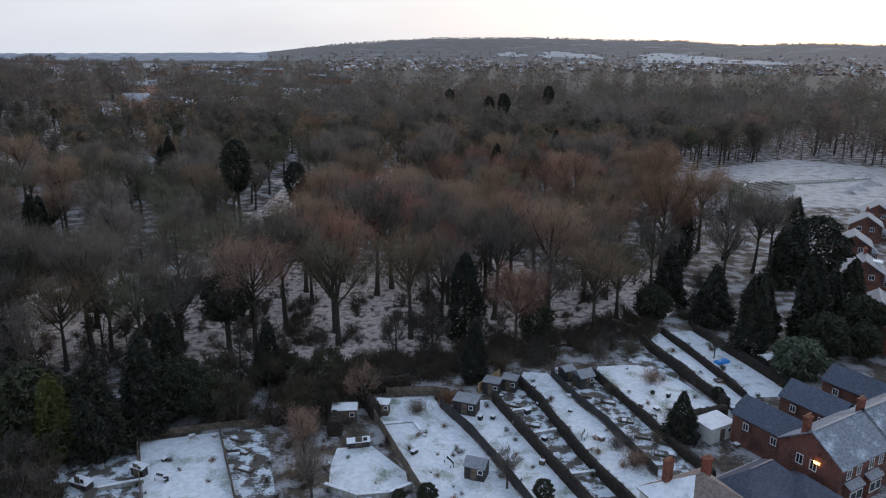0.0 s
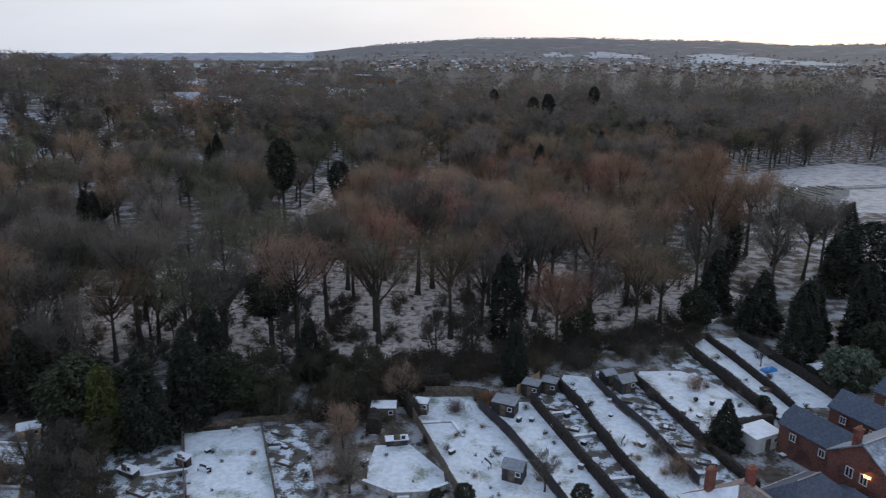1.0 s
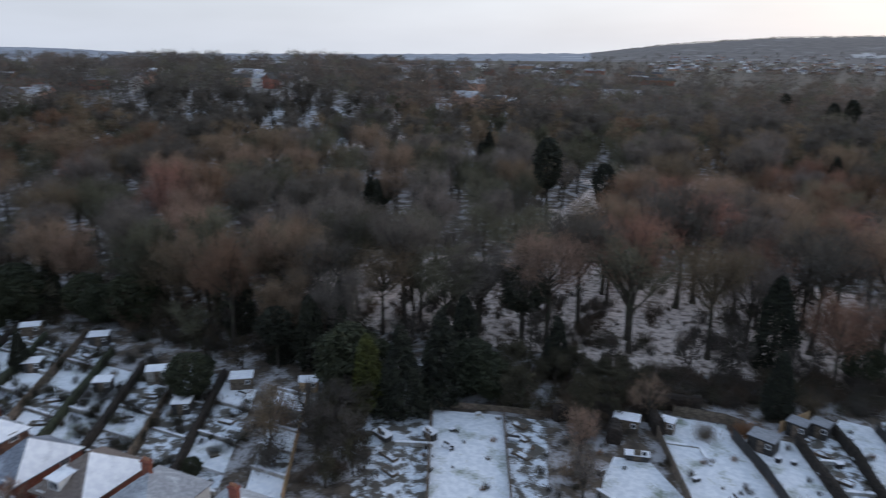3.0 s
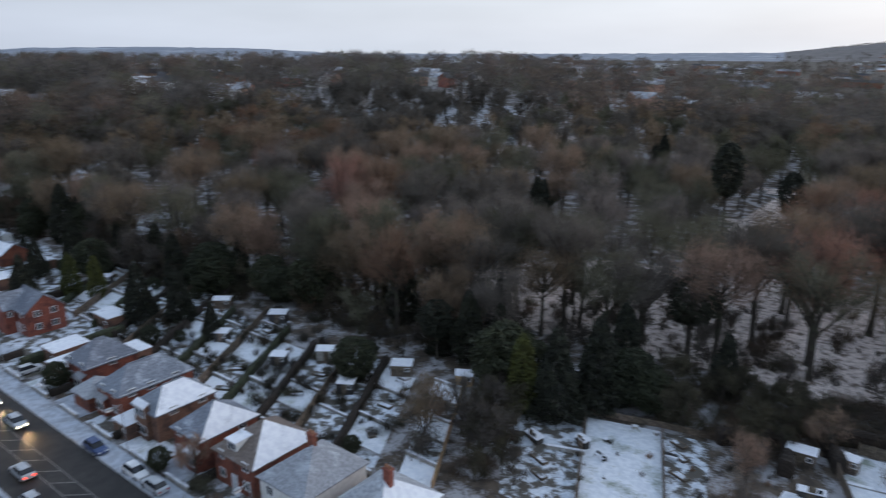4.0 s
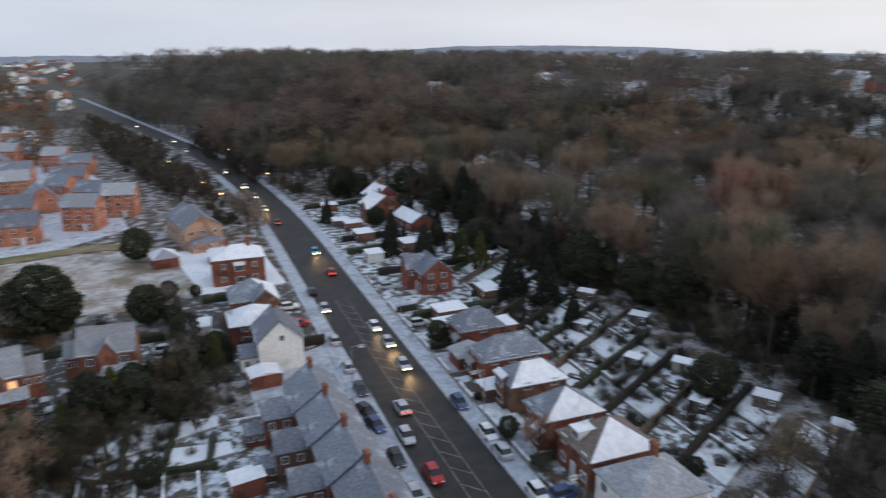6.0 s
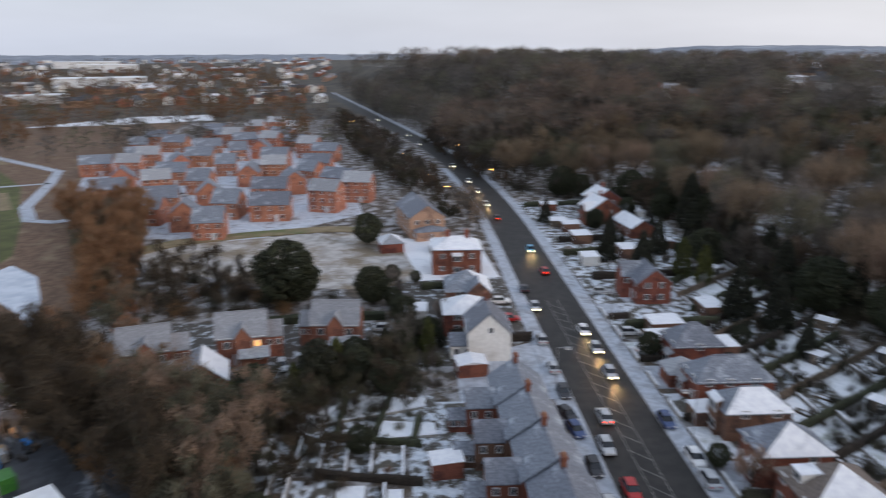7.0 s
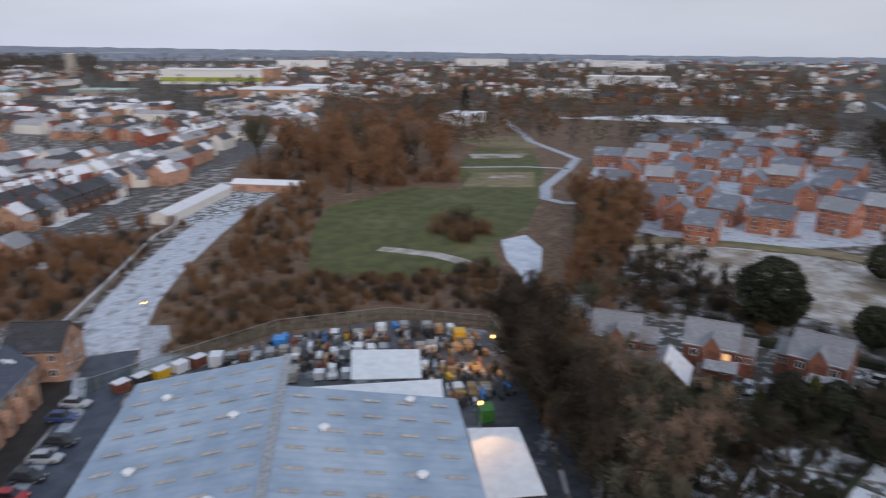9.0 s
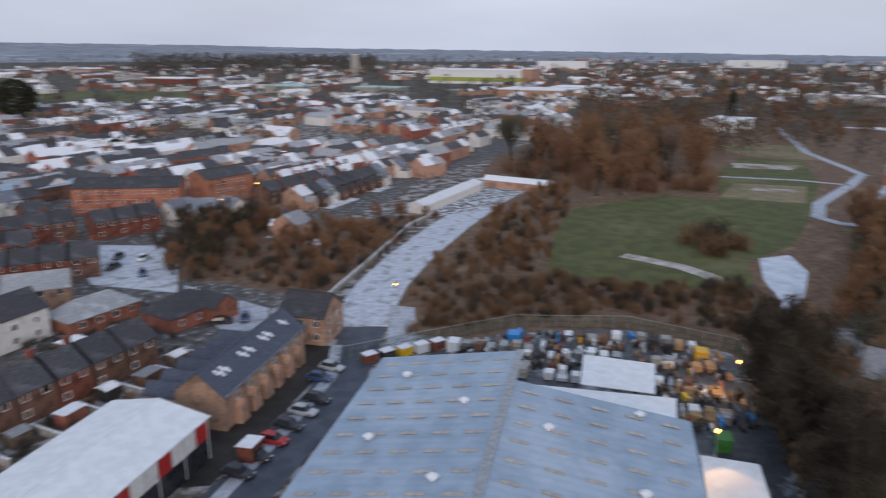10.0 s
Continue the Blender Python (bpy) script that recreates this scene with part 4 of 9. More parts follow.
def frame_mesh(w, h, b, mullion):
    """A window frame in one piece: a grid of bars with sunk lights between them."""
    bm = bmesh.new()
    xs = [-w / 2, -w / 2 + b, -0.04, 0.04, w / 2 - b, w / 2] if mullion else [-w / 2, -w / 2 + b, w / 2 - b, w / 2]
    zs = [0, b, h - b, h]
    v = [[bm.verts.new((x, -0.07, z)) for z in zs] for x in xs]
    for i in range(len(xs) - 1):
        for j in range(3):
            q = [v[i][j], v[i + 1][j], v[i + 1][j + 1], v[i][j + 1]]
            if j == 1 and i % 2 == 1:
                u = [bm.verts.new((p.co.x, 0.0, p.co.z)) for p in q]
                bm.faces.new(u)
                for k in range(4):
                    bm.faces.new((q[k], q[(k + 1) % 4], u[(k + 1) % 4], u[k]))
            else:
                bm.faces.new(q)
    n = len(xs) - 1
    rim = [v[i][0] for i in range(n + 1)] + [v[n][j] for j in range(1, 4)] + [v[i][3] for i in range(n - 1, -1, -1)] + [v[0][j] for j in (2, 1)]
    back = [bm.verts.new((p.co.x, 0.05, p.co.z)) for p in rim]
    for k in range(len(rim)):
        bm.faces.new((rim[k], rim[(k + 1) % len(rim)], back[(k + 1) % len(rim)], back[k]))
    return bm


PLAIN_WINDOW = {}


def plain_window(parent, m, w, h):
    """A window of a far house: frame and pane in one mesh."""
    key = (round(w, 2), round(h, 2))
    if key not in PLAIN_WINDOW:
        bm = bmesh.new()
        bm.free()
        bm = frame_mesh(w, h, 0.1, False)
        for f in bm.faces:
            if all(abs(p.co.y) < 0.001 for p in f.verts):
                f.material_index = 1
        PLAIN_WINDOW[key] = part("window", bm, [M_FRAME, M_GLASS], parent)
        PLAIN_WINDOW[key].matrix_basis = m
        return
    again(PLAIN_WINDOW[key], "window", parent, m)


def add_window(parent, m, w=1.2, h=1.25, lit=False, name="window"):
    """A white framed window with a mullion, a sill and a pane, looking along local -y, under a house or a part."""
    key = (round(w, 2), round(h, 2), lit)
    if key not in WINDOW_MESH:
        b = 0.09
        fr = part(name, frame_mesh(w, h, b, w > 0.8), M_FRAME, parent)
        bm = bmesh.new()
        box(bm, -w / 2 + b + 0.003, w / 2 - b - 0.003, -0.035, -0.02, b + 0.003, h - b - 0.003)
        pn = part("pane", bm, M_LIT if lit else M_GLASS, fr)
        WINDOW_MESH[key] = (fr, pn)
        fr.matrix_basis = m
        return fr
    fr0, pn0 = WINDOW_MESH[key]
    fr = again(fr0, name, parent, m)
    again(pn0, "pane", fr)
    return fr


def add_door(parent, m, w=0.95, h=2.05, material=None):
    bm = bmesh.new()
    box(bm, -w / 2 - 0.09, -w / 2, -0.07, 0.05, 0, h + 0.09)
    box(bm, w / 2, w / 2 + 0.09, -0.07, 0.05, 0, h + 0.09)
    box(bm, -w / 2, w / 2, -0.07, 0.05, h, h + 0.09)
    fr = part("door_frame", bm, M_FRAME, parent)
    fr.matrix_basis = m
    bm = bmesh.new()
    box(bm, -w / 2, w / 2, -0.04, 0.03, 0.02, h)
    box(bm, -w * 0.3, w * 0.3, -0.055, -0.03, h * 0.55, h * 0.92)
    part("door_leaf", bm, material or M_DOOR, fr)
    return fr


def chimney(parent, x, y, z0, z1, w=1.0, d=0.6, material=None, pots=3):
    bm = bmesh.new()
    box(bm, x - w / 2, x + w / 2, y - d / 2, y + d / 2, z0, z1 - 0.25)
    box(bm, x - w / 2 - 0.08, x + w / 2 + 0.08, y - d / 2 - 0.08, y + d / 2 + 0.08, z1 - 0.25, z1)
    c = part("chimney", bm, material or BRICK["red"], parent)
    for k in range(pots):
        bm = bmesh.new()
        cyl(bm, x - w / 2 + w * (k + 0.5) / pots, y, z1, z1 + 0.38, 0.13, 0.1, 7)
        part("chimney_pot", bm, M_POT, c)


def roof_mesh(w, d, eave, ridge, kind, over=0.32, snow="", thick=0.16):
    """Ridge along x. Slopes: f (towards -y), b, l (towards -x), r. Those named in snow take the second material."""
    bm = bmesh.new()
    x, y = w / 2 + over, d / 2 + over
    e = eave - over * (ridge - eave) / (d / 2)
    mi = {s: 1 if s in snow else 0 for s in "fblr"}
    if kind == "gable":
        prof = [(-y, e), (0, ridge), (y, e), (y, e - thick), (0, ridge - thick * 1.2), (-y, e - thick)]
        a = [bm.verts.new((-x, p, z)) for p, z in prof]
        b = [bm.verts.new((x, p, z)) for p, z in prof]
        for i, m in enumerate((mi["f"], mi["b"], 0, 0, 0, 0)):
            bm.faces.new((a[i], b[i], b[(i + 1) % 6], a[(i + 1) % 6])).material_index = m
        for r in (a, b):
            bm.faces.new((r[0], r[1], r[4], r[5]))
            bm.faces.new((r[1], r[2], r[3], r[4]))
    else:
        hx = max(0.15, x - y)
        t = [bm.verts.new(p) for p in ((-x, -y, e), (x, -y, e), (x, y, e), (-x, y, e))]
        u = [bm.verts.new((v.co.x, v.co.y, e - thick)) for v in t]
        p, q = bm.verts.new((-hx, 0, ridge)), bm.verts.new((hx, 0, ridge))
        for f, s in (((t[0], t[1], q, p), "f"), ((t[2], t[3], p, q), "b"), ((t[3], t[0], p), "l"), ((t[1], t[2], q), "r")):
            bm.faces.new(f).material_index = mi[s]
        for i in range(4):
            bm.faces.new((t[i], u[i], u[(i + 1) % 4], t[(i + 1) % 4]))
        bm.faces.new(u)
    return bm


def ridge_mesh(w, d, ridge, kind, over=0.32):
    bm = bmesh.new()
    x, y = w / 2 + over, d / 2 + over
    hx = x if kind == "gable" else max(0.15, x - y)
    box(bm, -hx, hx, -0.12, 0.12, ridge - 0.06, ridge + 0.07)
    return bm


def wall_mesh(w, d, eave, ridge, kind):
    bm = bmesh.new()
    x, y = w / 2, d / 2
    if kind == "gable":
        g0 = [bm.verts.new(p) for p in ((-x, -y, -0.3), (-x, y, -0.3), (-x, y, eave), (-x, 0, ridge - 0.14), (-x, -y, eave))]
        g1 = [bm.verts.new(p) for p in ((x, -y, -0.3), (x, y, -0.3), (x, y, eave), (x, 0, ridge - 0.14), (x, -y, eave))]
        bm.faces.new(g0)
        bm.faces.new(g1)
        for i in range(5):
            bm.faces.new((g0[i], g0[(i + 1) % 5], g1[(i + 1) % 5], g1[i]))
    else:
        box(bm, -x, x, -y, y, -0.3, eave)
    return bm


FACE = {"f": 0, "r": 90, "b": 180, "l": 270}


def face_pose(w, d, face, u, z):
    half = d / 2 if face in "fb" else w / 2
    return pose(0, 0, 0, 0, 0, FACE[face]) @ pose(u, -half, z)


def house(x, y, rot, w, d, eave, ridge, roof="gable", wall=None, tiles=None, snow="", chim=(), wins=(), door="", bays=(), wings=(), fascia=True,
          label="", category="house", group="", lit=(), name="house", z=None, dormers=(), ww=1.2, wh=1.25, base=None, plain=False, wing_tiles=None):
    """A house with its ridge along local x and its front towards local -y. wins: (face, places along it, sill heights)."""
    wall, tiles = wall or BRICK["red"], tiles or M_SLATE
    h = thing(name, at(x, y, rot, z=z), label, category, group)
    part("wall", wall_mesh(w, d, eave, ridge, roof), wall, h)
    part("roof", roof_mesh(w, d, eave, ridge, roof, snow=snow), [tiles, M_ROOFSNOW], h)
    if not plain:
        part("ridge_tiles", ridge_mesh(w, d, ridge, roof), tiles, h)
    if base:
        bm = bmesh.new()
        box(bm, -w / 2 - 0.03, w / 2 + 0.03, -d / 2 - 0.03, d / 2 + 0.03, -0.3, eave * 0.48)
        part("lower_wall", bm, base, h)
    if fascia:
        for s in (-1, 1):
            bm = bmesh.new()
            yy = s * (d / 2 + 0.2)
            box(bm, -w / 2, w / 2, yy - 0.06, yy + 0.06, eave - 0.32, eave - 0.18)
            part("gutter", bm, M_FRAME, h)
    k = 0
    for face, us, zs in wins:
        for u in us:
            for zz in zs:
                m = face_pose(w, d, face, u, zz)
                if base and zz < eave * 0.4:
                    m = m @ pose(0, -0.03, 0)
                if plain:
                    plain_window(h, m, ww, wh)
                else:
                    add_window(h, m, ww, wh, k in lit)
                k += 1
    if door:
        add_door(h, face_pose(w, d, door[0], float(door[1:] or 0), 0.1) @ pose(0, -0.03 if base else 0, 0))
    for cx, cy in chim:
        chimney(h, cx, cy, ridge - 1.4, ridge + 1.25, pots=0 if plain else 3)
    for face, u, bw, bh in bays:
        m = face_pose(w, d, face, u, 0)
        bm = bmesh.new()
        box(bm, -bw / 2, bw / 2, -0.75, -0.01, -0.3, bh)
        bay = part("bay", bm, wall, h)
        bay.matrix_basis = m
        bm = bmesh.new()
        slab(bm, [(-bw / 2 - 0.15, -0.95, bh), (bw / 2 + 0.15, -0.95, bh), (bw / 2 + 0.15, -0.01, bh + 0.5), (-bw / 2 - 0.15, -0.01, bh + 0.5)], 0.12)
        part("bay_roof", bm, M_ROOFSNOW if snow else M_LEAD, bay)
        for zz in ([0.85] if bh < 3.2 else [0.85, 3.5]):
            add_window(bay, pose(0, -0.75, zz), bw - 0.25, 1.35)
    for (wx, wy, wrot, wwd, wd, we, wr, wroof) in wings:
        m = pose(wx, wy, 0, 0, 0, wrot)
        o = part("wing", wall_mesh(wwd, wd, we, wr, wroof), wall, h)
        o.matrix_basis = m
        part("wing_roof", roof_mesh(wwd, wd, we, wr, wroof, 0.25, snow), [wing_tiles or tiles, M_ROOFSNOW], o)
        for u in () if plain else (-wwd / 4, wwd / 4):
            for face in "fb":
                add_window(o, face_pose(wwd, wd, face, u, max(0.9, we - 1.9)), 0.9, 1.1)
        (plain_window if plain else add_window)(o, face_pose(wwd, wd, "r", 0, max(0.9, we - 1.9)), 0.9, 1.1)
    for (face, u, dz) in dormers:
        m = face_pose(w, d, face, u, 0)
        bm = bmesh.new()
        box(bm, -0.9, 0.9, 0.6, 3.0, dz, dz + 1.35)
        dm = part("dormer", bm, M_RENDERED, h)
        dm.matrix_basis = m
        bm = bmesh.new()
        slab(bm, [(-1.1, 0.35, dz + 1.5), (1.1, 0.35, dz + 1.5), (1.1, 3.2, dz + 1.62), (-1.1, 3.2, dz + 1.62)], 0.14)
        part("dormer_roof", bm, M_ROOFSNOW, dm)
        add_window(dm, pose(0, 0.6, dz + 0.15), 1.5, 1.05)
    return h


N_ROW = "houses along the north side of the road"
S_ROW = "houses along the south side of the road"
two = [1.0, 3.55]
# north side of the road, fronts to the south
house(-37.0, 38.0, 0, 8.2, 9.5, 5.3, 8.3, "hip", BRICK["red"], M_TILE, "r", [(0.8, 0)], [("f", (-2.4, 2.4), two), ("r", (-2, 2), [3.5]), ("l", (0,), [3.5])], "f0",
      [("f", -2.4, 2.6, 2.7)], label="hipped house with frosted grey tiles and a brick chimney", group=N_ROW)
house(-45.2, 37.3, 0, 7.6, 9.5, 5.6, 8.4, "hip", M_RENDERED, M_TILE, "", [(-0.6, 0.5)], [("f", (-2.1,), two), ("f", (1.8,), two), ("l", (-2.5, 1.5), two)], "f0",
      [("f", 1.8, 2.7, 2.7)], label="white rendered house with a frosted grey hipped roof", group=N_ROW, lit=(3,))
house(-53.6, 38.2, 0, 7.8, 9.6, 4.7, 7.7, "hip", BRICK["red"], M_TILE_BROWN, "r", [], [("f", (-2.4, 2.4), two), ("l", (-3, 1), [1.0]), ("r", (2,), [1.0])], "f0",
      [], label="red brick house with brown hipped roof half under snow, small dormer", group=N_ROW, dormers=[("f", -0.8, 4.9)])
house(-61.2, 37.6, 0, 6.2, 8.8, 4.7, 7.5, "hip", BRICK["red"], M_SLATE, "r", [], [("f", (-1.8, 1.8), two), ("r", (2,), [3.5])], "f0",
      [("f", 1.6, 2.4, 2.6)], label="brick house with a steep slate roof, one slope white with snow", group=N_ROW)
house(-69.8, 38.0, 90, 9.2, 6.0, 4.5, 6.8, "hip", BRICK["brown"], M_SLATE, "fb", [], [("r", (-1.5, 1.5), two), ("f", (-2, 2.5), [3.4]), ("l", (0,), two)], "",
      [("l", 0, 2.8, 5.2)], label="brick house with snow-covered hipped roof and a cream bay", group=N_ROW)
house(-77.4, 38.8, 90, 11.8, 6.4, 4.5, 7.2, "hip", BRICK["red"], M_SLATE, "", [], [("f", (-4, -1, 3), [3.5]), ("l", (-1.6, 1.6), two), ("f", (1, 4.5), [1.0])], "",
      [("l", -1.6, 2.4, 2.6)], label="long red brick house with a frosted slate hipped roof", group=N_ROW)
house(-88.0, 38.6, 90, 8.4, 6.8, 4.4, 7.2, "hip", BRICK["red"], M_SLATE, "", [], [("l", (-2, 2), two), ("f", (0,), [3.4])], "", [("l", 1.8, 2.4, 2.6)],
      label="brick house with a grey slate hipped roof", group=N_ROW)
house(-82.0, 34.8, 0, 4.6, 5.0, 2.7, 4.4, "hip", BRICK["red"], M_TILE, "", label="low brick outbuilding with a frosted tile roof", category="outbuilding", group=N_ROW, fascia=False)
house(-113.5, 41.0, 0, 8.2, 7.2, 4.9, 7.8, "gable", BRICK["red"], M_SLATE, "l", [], [("r", (-1.5, 1.5), two), ("f", (2.5,), two), ("f", (0,), [1.0])], "f0.2",
      [("f", -2.4, 2.8, 4.8)], [(-2.4, -3.4, 90, 4.5, 4.2, 5.2, 7.8, "gable")], label="detached red brick and white house with snowy gabled roofs", group=N_ROW)
for x, y, r in [(-168.0, 47.0, 8), (-179.0, 50.5, 8)]:
    house(x, y, r, 9.5, 9.0, 5.4, 8.4, "gable", BRICK["red"], M_SLATE, "fb", [(0, 0)], [("f", (-3, 0, 3), two), ("r", (-2, 2), two)], "f1.4",
          [("f", -3, 2.6, 5.2)], [(2.6, -4.4, 90, 4.0, 3.6, 5.0, 7.2, "gable")], label="red and white gabled villa under snow", group=N_ROW)
house(-157.0, 52.0, 8, 13.0, 7.0, 3.2, 5.4, "gable", BRICK["red"], M_SLATE, "fb", [], [("f", (-4, 0, 4), [1.0])], "", label="long low brick house with a snow-white roof", group=N_ROW)

# south side of the road: a brick terrace with rear wings, seen over the roofs
for k, (x, y, w) in enumerate([(-44.5, 13.6, 8.8), (-51.6, 13.3, 8.8), (-58.7, 12.9, 8.8), (-65.8, 12.5, 8.8), (-72.9, 12.2, 8.8)]):
    house(x, y, 180, w, 7.4, 5.4, 8.0, "gable", BRICK["red"] if k != 3 else BRICK["brown"], M_SLATE, "", [(3.1, 0.0)],
          [("f", (-2.0, 1.2), [3.6]), ("b", (-2.2,), [3.5]), ("l", (1.5,), [3.5])], "f2.4", [("f", -1.6, 2.8, 2.7)],
          [(-1.2, 5.6, 90, 4.0, 4.0, 4.4, 6.3, "gable"), (-1.2, 8.8, 90, 2.6, 2.8, 2.3, 3.2, "gable")],
          label="terraced brick house with a frosted slate roof and a rear wing", group=S_ROW)
house(-92.6, 10.8, 0, 8.5, 7.4, 5.6, 9.0, "gable", M_RENDERED, M_SLATE, "", [(-2.5, 0)], [("r", (0.2,), [5.2]), ("f", (-2,), two), ("b", (-2, 2), two)], "b0",
      [], [(1.0, -4.6, 90, 4.0, 4.0, 2.8, 4.3, "gable")], label="white rendered house with a tall plain gable and slate roof", group=S_ROW, ww=0.9, wh=1.1)
house(-101.5, 8.6, 0, 8.0, 9.0, 4.6, 6.9, "hip", BRICK["red"], M_TILE, "fblr", [], [("r", (-2, 2), [1.0, 3.2]), ("f", (0,), [1.0])], "r0", label="brick house with a low snow-covered roof", group=S_ROW)
house(-111.5, 9.5, 0, 9.0, 9.0, 4.9, 7.9, "hip", BRICK["brown"], M_SLATE, "b", [], [("r", (-2, 2), [3.3])], "", [], [(3.6, 2.0, 0, 4.0, 5.0, 4.8, 7.2, "gable")],
      label="house with brown-edged slate roofs dusted with snow", group=S_ROW)
house(-131.5, 9.0, 90, 11.5, 9.0, 6.4, 8.6, "hip", BRICK["red"], M_SLATE, "fblr", [(-2, 0), (2.6, 0)], [("f", (-3.5, 3.5), [1.0, 4.0])], "f0", [("f", 0, 2.2, 5.0)],
      label="large red brick house with a snow-covered roof", group=S_ROW)
house(-163.0, 2.5, 12, 20.0, 10.0, 6.2, 9.6, "gable", BRICK["buff"], M_SLATE, "", [], [("r", (-3, 0, 3), [1.0, 4.0]), ("f", (-7, -2, 3, 7), [1.0, 4.0])], "", [],
      [(11.5, 0.5, 0, 4.0, 9.0, 2.8, 4.0, "hip")], label="long buff brick hall with a slate roof and a gable end", category="hall", group=S_ROW)
house(-146.0, -4.0, 10, 7.0, 6.0, 2.8, 4.4, "hip", BRICK["red"], M_TILE, "fb", label="low brick outhouse with a snowy roof", category="outbuilding", fascia=False)

# three detached red brick houses facing the camera's side, each with a lower wing and a porch roof
DET = "detached houses of one small close"
for k, (x, y, r, w) in enumerate([(-96.2, -10.6, 86, 8.4), (-92.4, -23.4, 100, 8.2), (-87.8, -35.0, 106, 8.0)]):
    hs = house(x, y, r, w, 7.0, 5.5, 8.7, "gable", BRICK["rosso"], M_TILE_GREY, "", [], [("f", (-2.4, 2.6), [3.3]), ("f", (2.6,), [0.9]), ("b", (-2, 2), two)], "f-1.0",
               [], [(5.3 if k else -5.3, 1.4, 0, 2.8, 4.6, 4.2, 6.2, "gable"), (0.3, -2.4, 90, 3.4, 2.8, 5.5, 7.5, "gable")],
               label="detached red brick house with frosted tiles and a front gable", group=DET, lit=(1,) if k == 1 else ())
    bm = bmesh.new()
    slab(bm, [(-0.6, -6.2, 2.5), (4.6, -6.2, 2.5), (4.6, -3.72, 3.5), (-0.6, -3.72, 3.5)], 0.14)
    box(bm, -0.5, -0.35, -6.0, -5.85, -0.2, 2.4)
    box(bm, 4.35, 4.5, -6.0, -5.85, -0.2, 2.4)
    part("porch_roof", bm, M_TILE, hs)
house(-83.6, -26.6, 12, 7.0, 7.5, 2.7, 5.8, "gable", BRICK["rosso"], M_TILE_GREY, "b", label="double garage of red brick with a frosted tile roof", category="garage", group=DET, fascia=False)

# the brick terrace and neighbours to the north-east
NE = "houses of the north-east terrace"
for k in range(3):
    s = 4.05 + 8.1 * k
    cx, cy = 35.7 + s * math.cos(radians(30)), 60.2 + s * math.sin(radians(30))
    ne = house(cx, cy, 30, 10.1, 8.0, 5.6, 8.4, "gable", BRICK["rust"], M_SLATE, "", [(-4.6, 0.6)] if k else [(-4.6, 1.2)],
          ([("l", (-1.2, 0.6), [3.3])] if k == 0 else []) + [("f", (-3.4, -1.4, 1.2, 3.2), [3.5])], "f3.6", [("f", -2.6, 2.8, 2.7), ("f", 1.4, 2.6, 2.7)],
          [(-0.6, 8.2, 90, 8.4, 5.0, 4.5, 6.4, "gable")], label="terraced red brick house with a frosted slate roof and white bay", group=NE, ww=0.95, wh=1.35, wing_tiles=M_SLATE_BLUE)
    if k == 0:
        bm = bmesh.new()
        box(bm, -5.3, -5.07, -1.35, -0.65, 4.5, 4.72)
        part("wall_lamp", bm, M_LAMP, ne, "bright wall lamp on the gable")
house(22.6, 54.0, 24, 9.0, 8.0, 4.8, 7.6, "hip", M_RENDERED, M_TILE_BROWN, "l", [(1.6, 0.6), (-2.6, 2.0)], [("b", (-2, 2), two), ("l", (0,), two)], "", [],
      label="white rendered house with a brown hipped roof", group=NE)
house(29.6, 57.2, 30, 12.0, 8.0, 2.9, 6.2, "hip", BRICK["rust"], M_SLATE_BLUE, "", [], [("b", (-3, 0, 3), [1.0])], "", label="single-storey building with a broad dark slate hipped roof", group=NE)
house(33.6, 57.0, 30, 6.0, 6.0, 2.9, 5.0, "hip", BRICK["rust"], M_SLATE_BLUE, "", [], [("b", (0,), [1.0])], "b1.5", label="low brick extension with a dark slate roof", category="extension", group=NE)
house(66.5, 92.0, 30, 8.0, 7.0, 5.2, 7.8, "gable", BRICK["red"], M_SLATE, "", [(2, 0)], [("l", (-1.5, 1.5), two), ("f", (-2, 2), two)], "", label="brick house behind evergreen hedges", group=NE)
for k, (x, y) in enumerate([(66.5, 101.0), (76.0, 121.5), (84.0, 139.0), (96.0, 155.5), (106.0, 168.0)]):
    house(x, y, 62, 8.0, 8.0, 5.0, 7.6, "gable", BRICK["rust"], M_TILE_GREY, "", [(2.4, 0)] if k % 2 else [],
          [("b", (-2.2, 2.2), two), ("l", (-1.6, 1.6), [3.3]), ("f", (-2, 2), two)], "b0", [("b", -2.2, 2.6, 2.6)] if k < 2 else [], [(2.0, -4.2, 90, 3.0, 3.0, 2.6, 3.8, "hip")],
          label="semi-detached brown brick house with a pale frosted roof", group="houses of the north-east close", dormers=[("f", 1.5, 4.9)] if k == 1 else [])

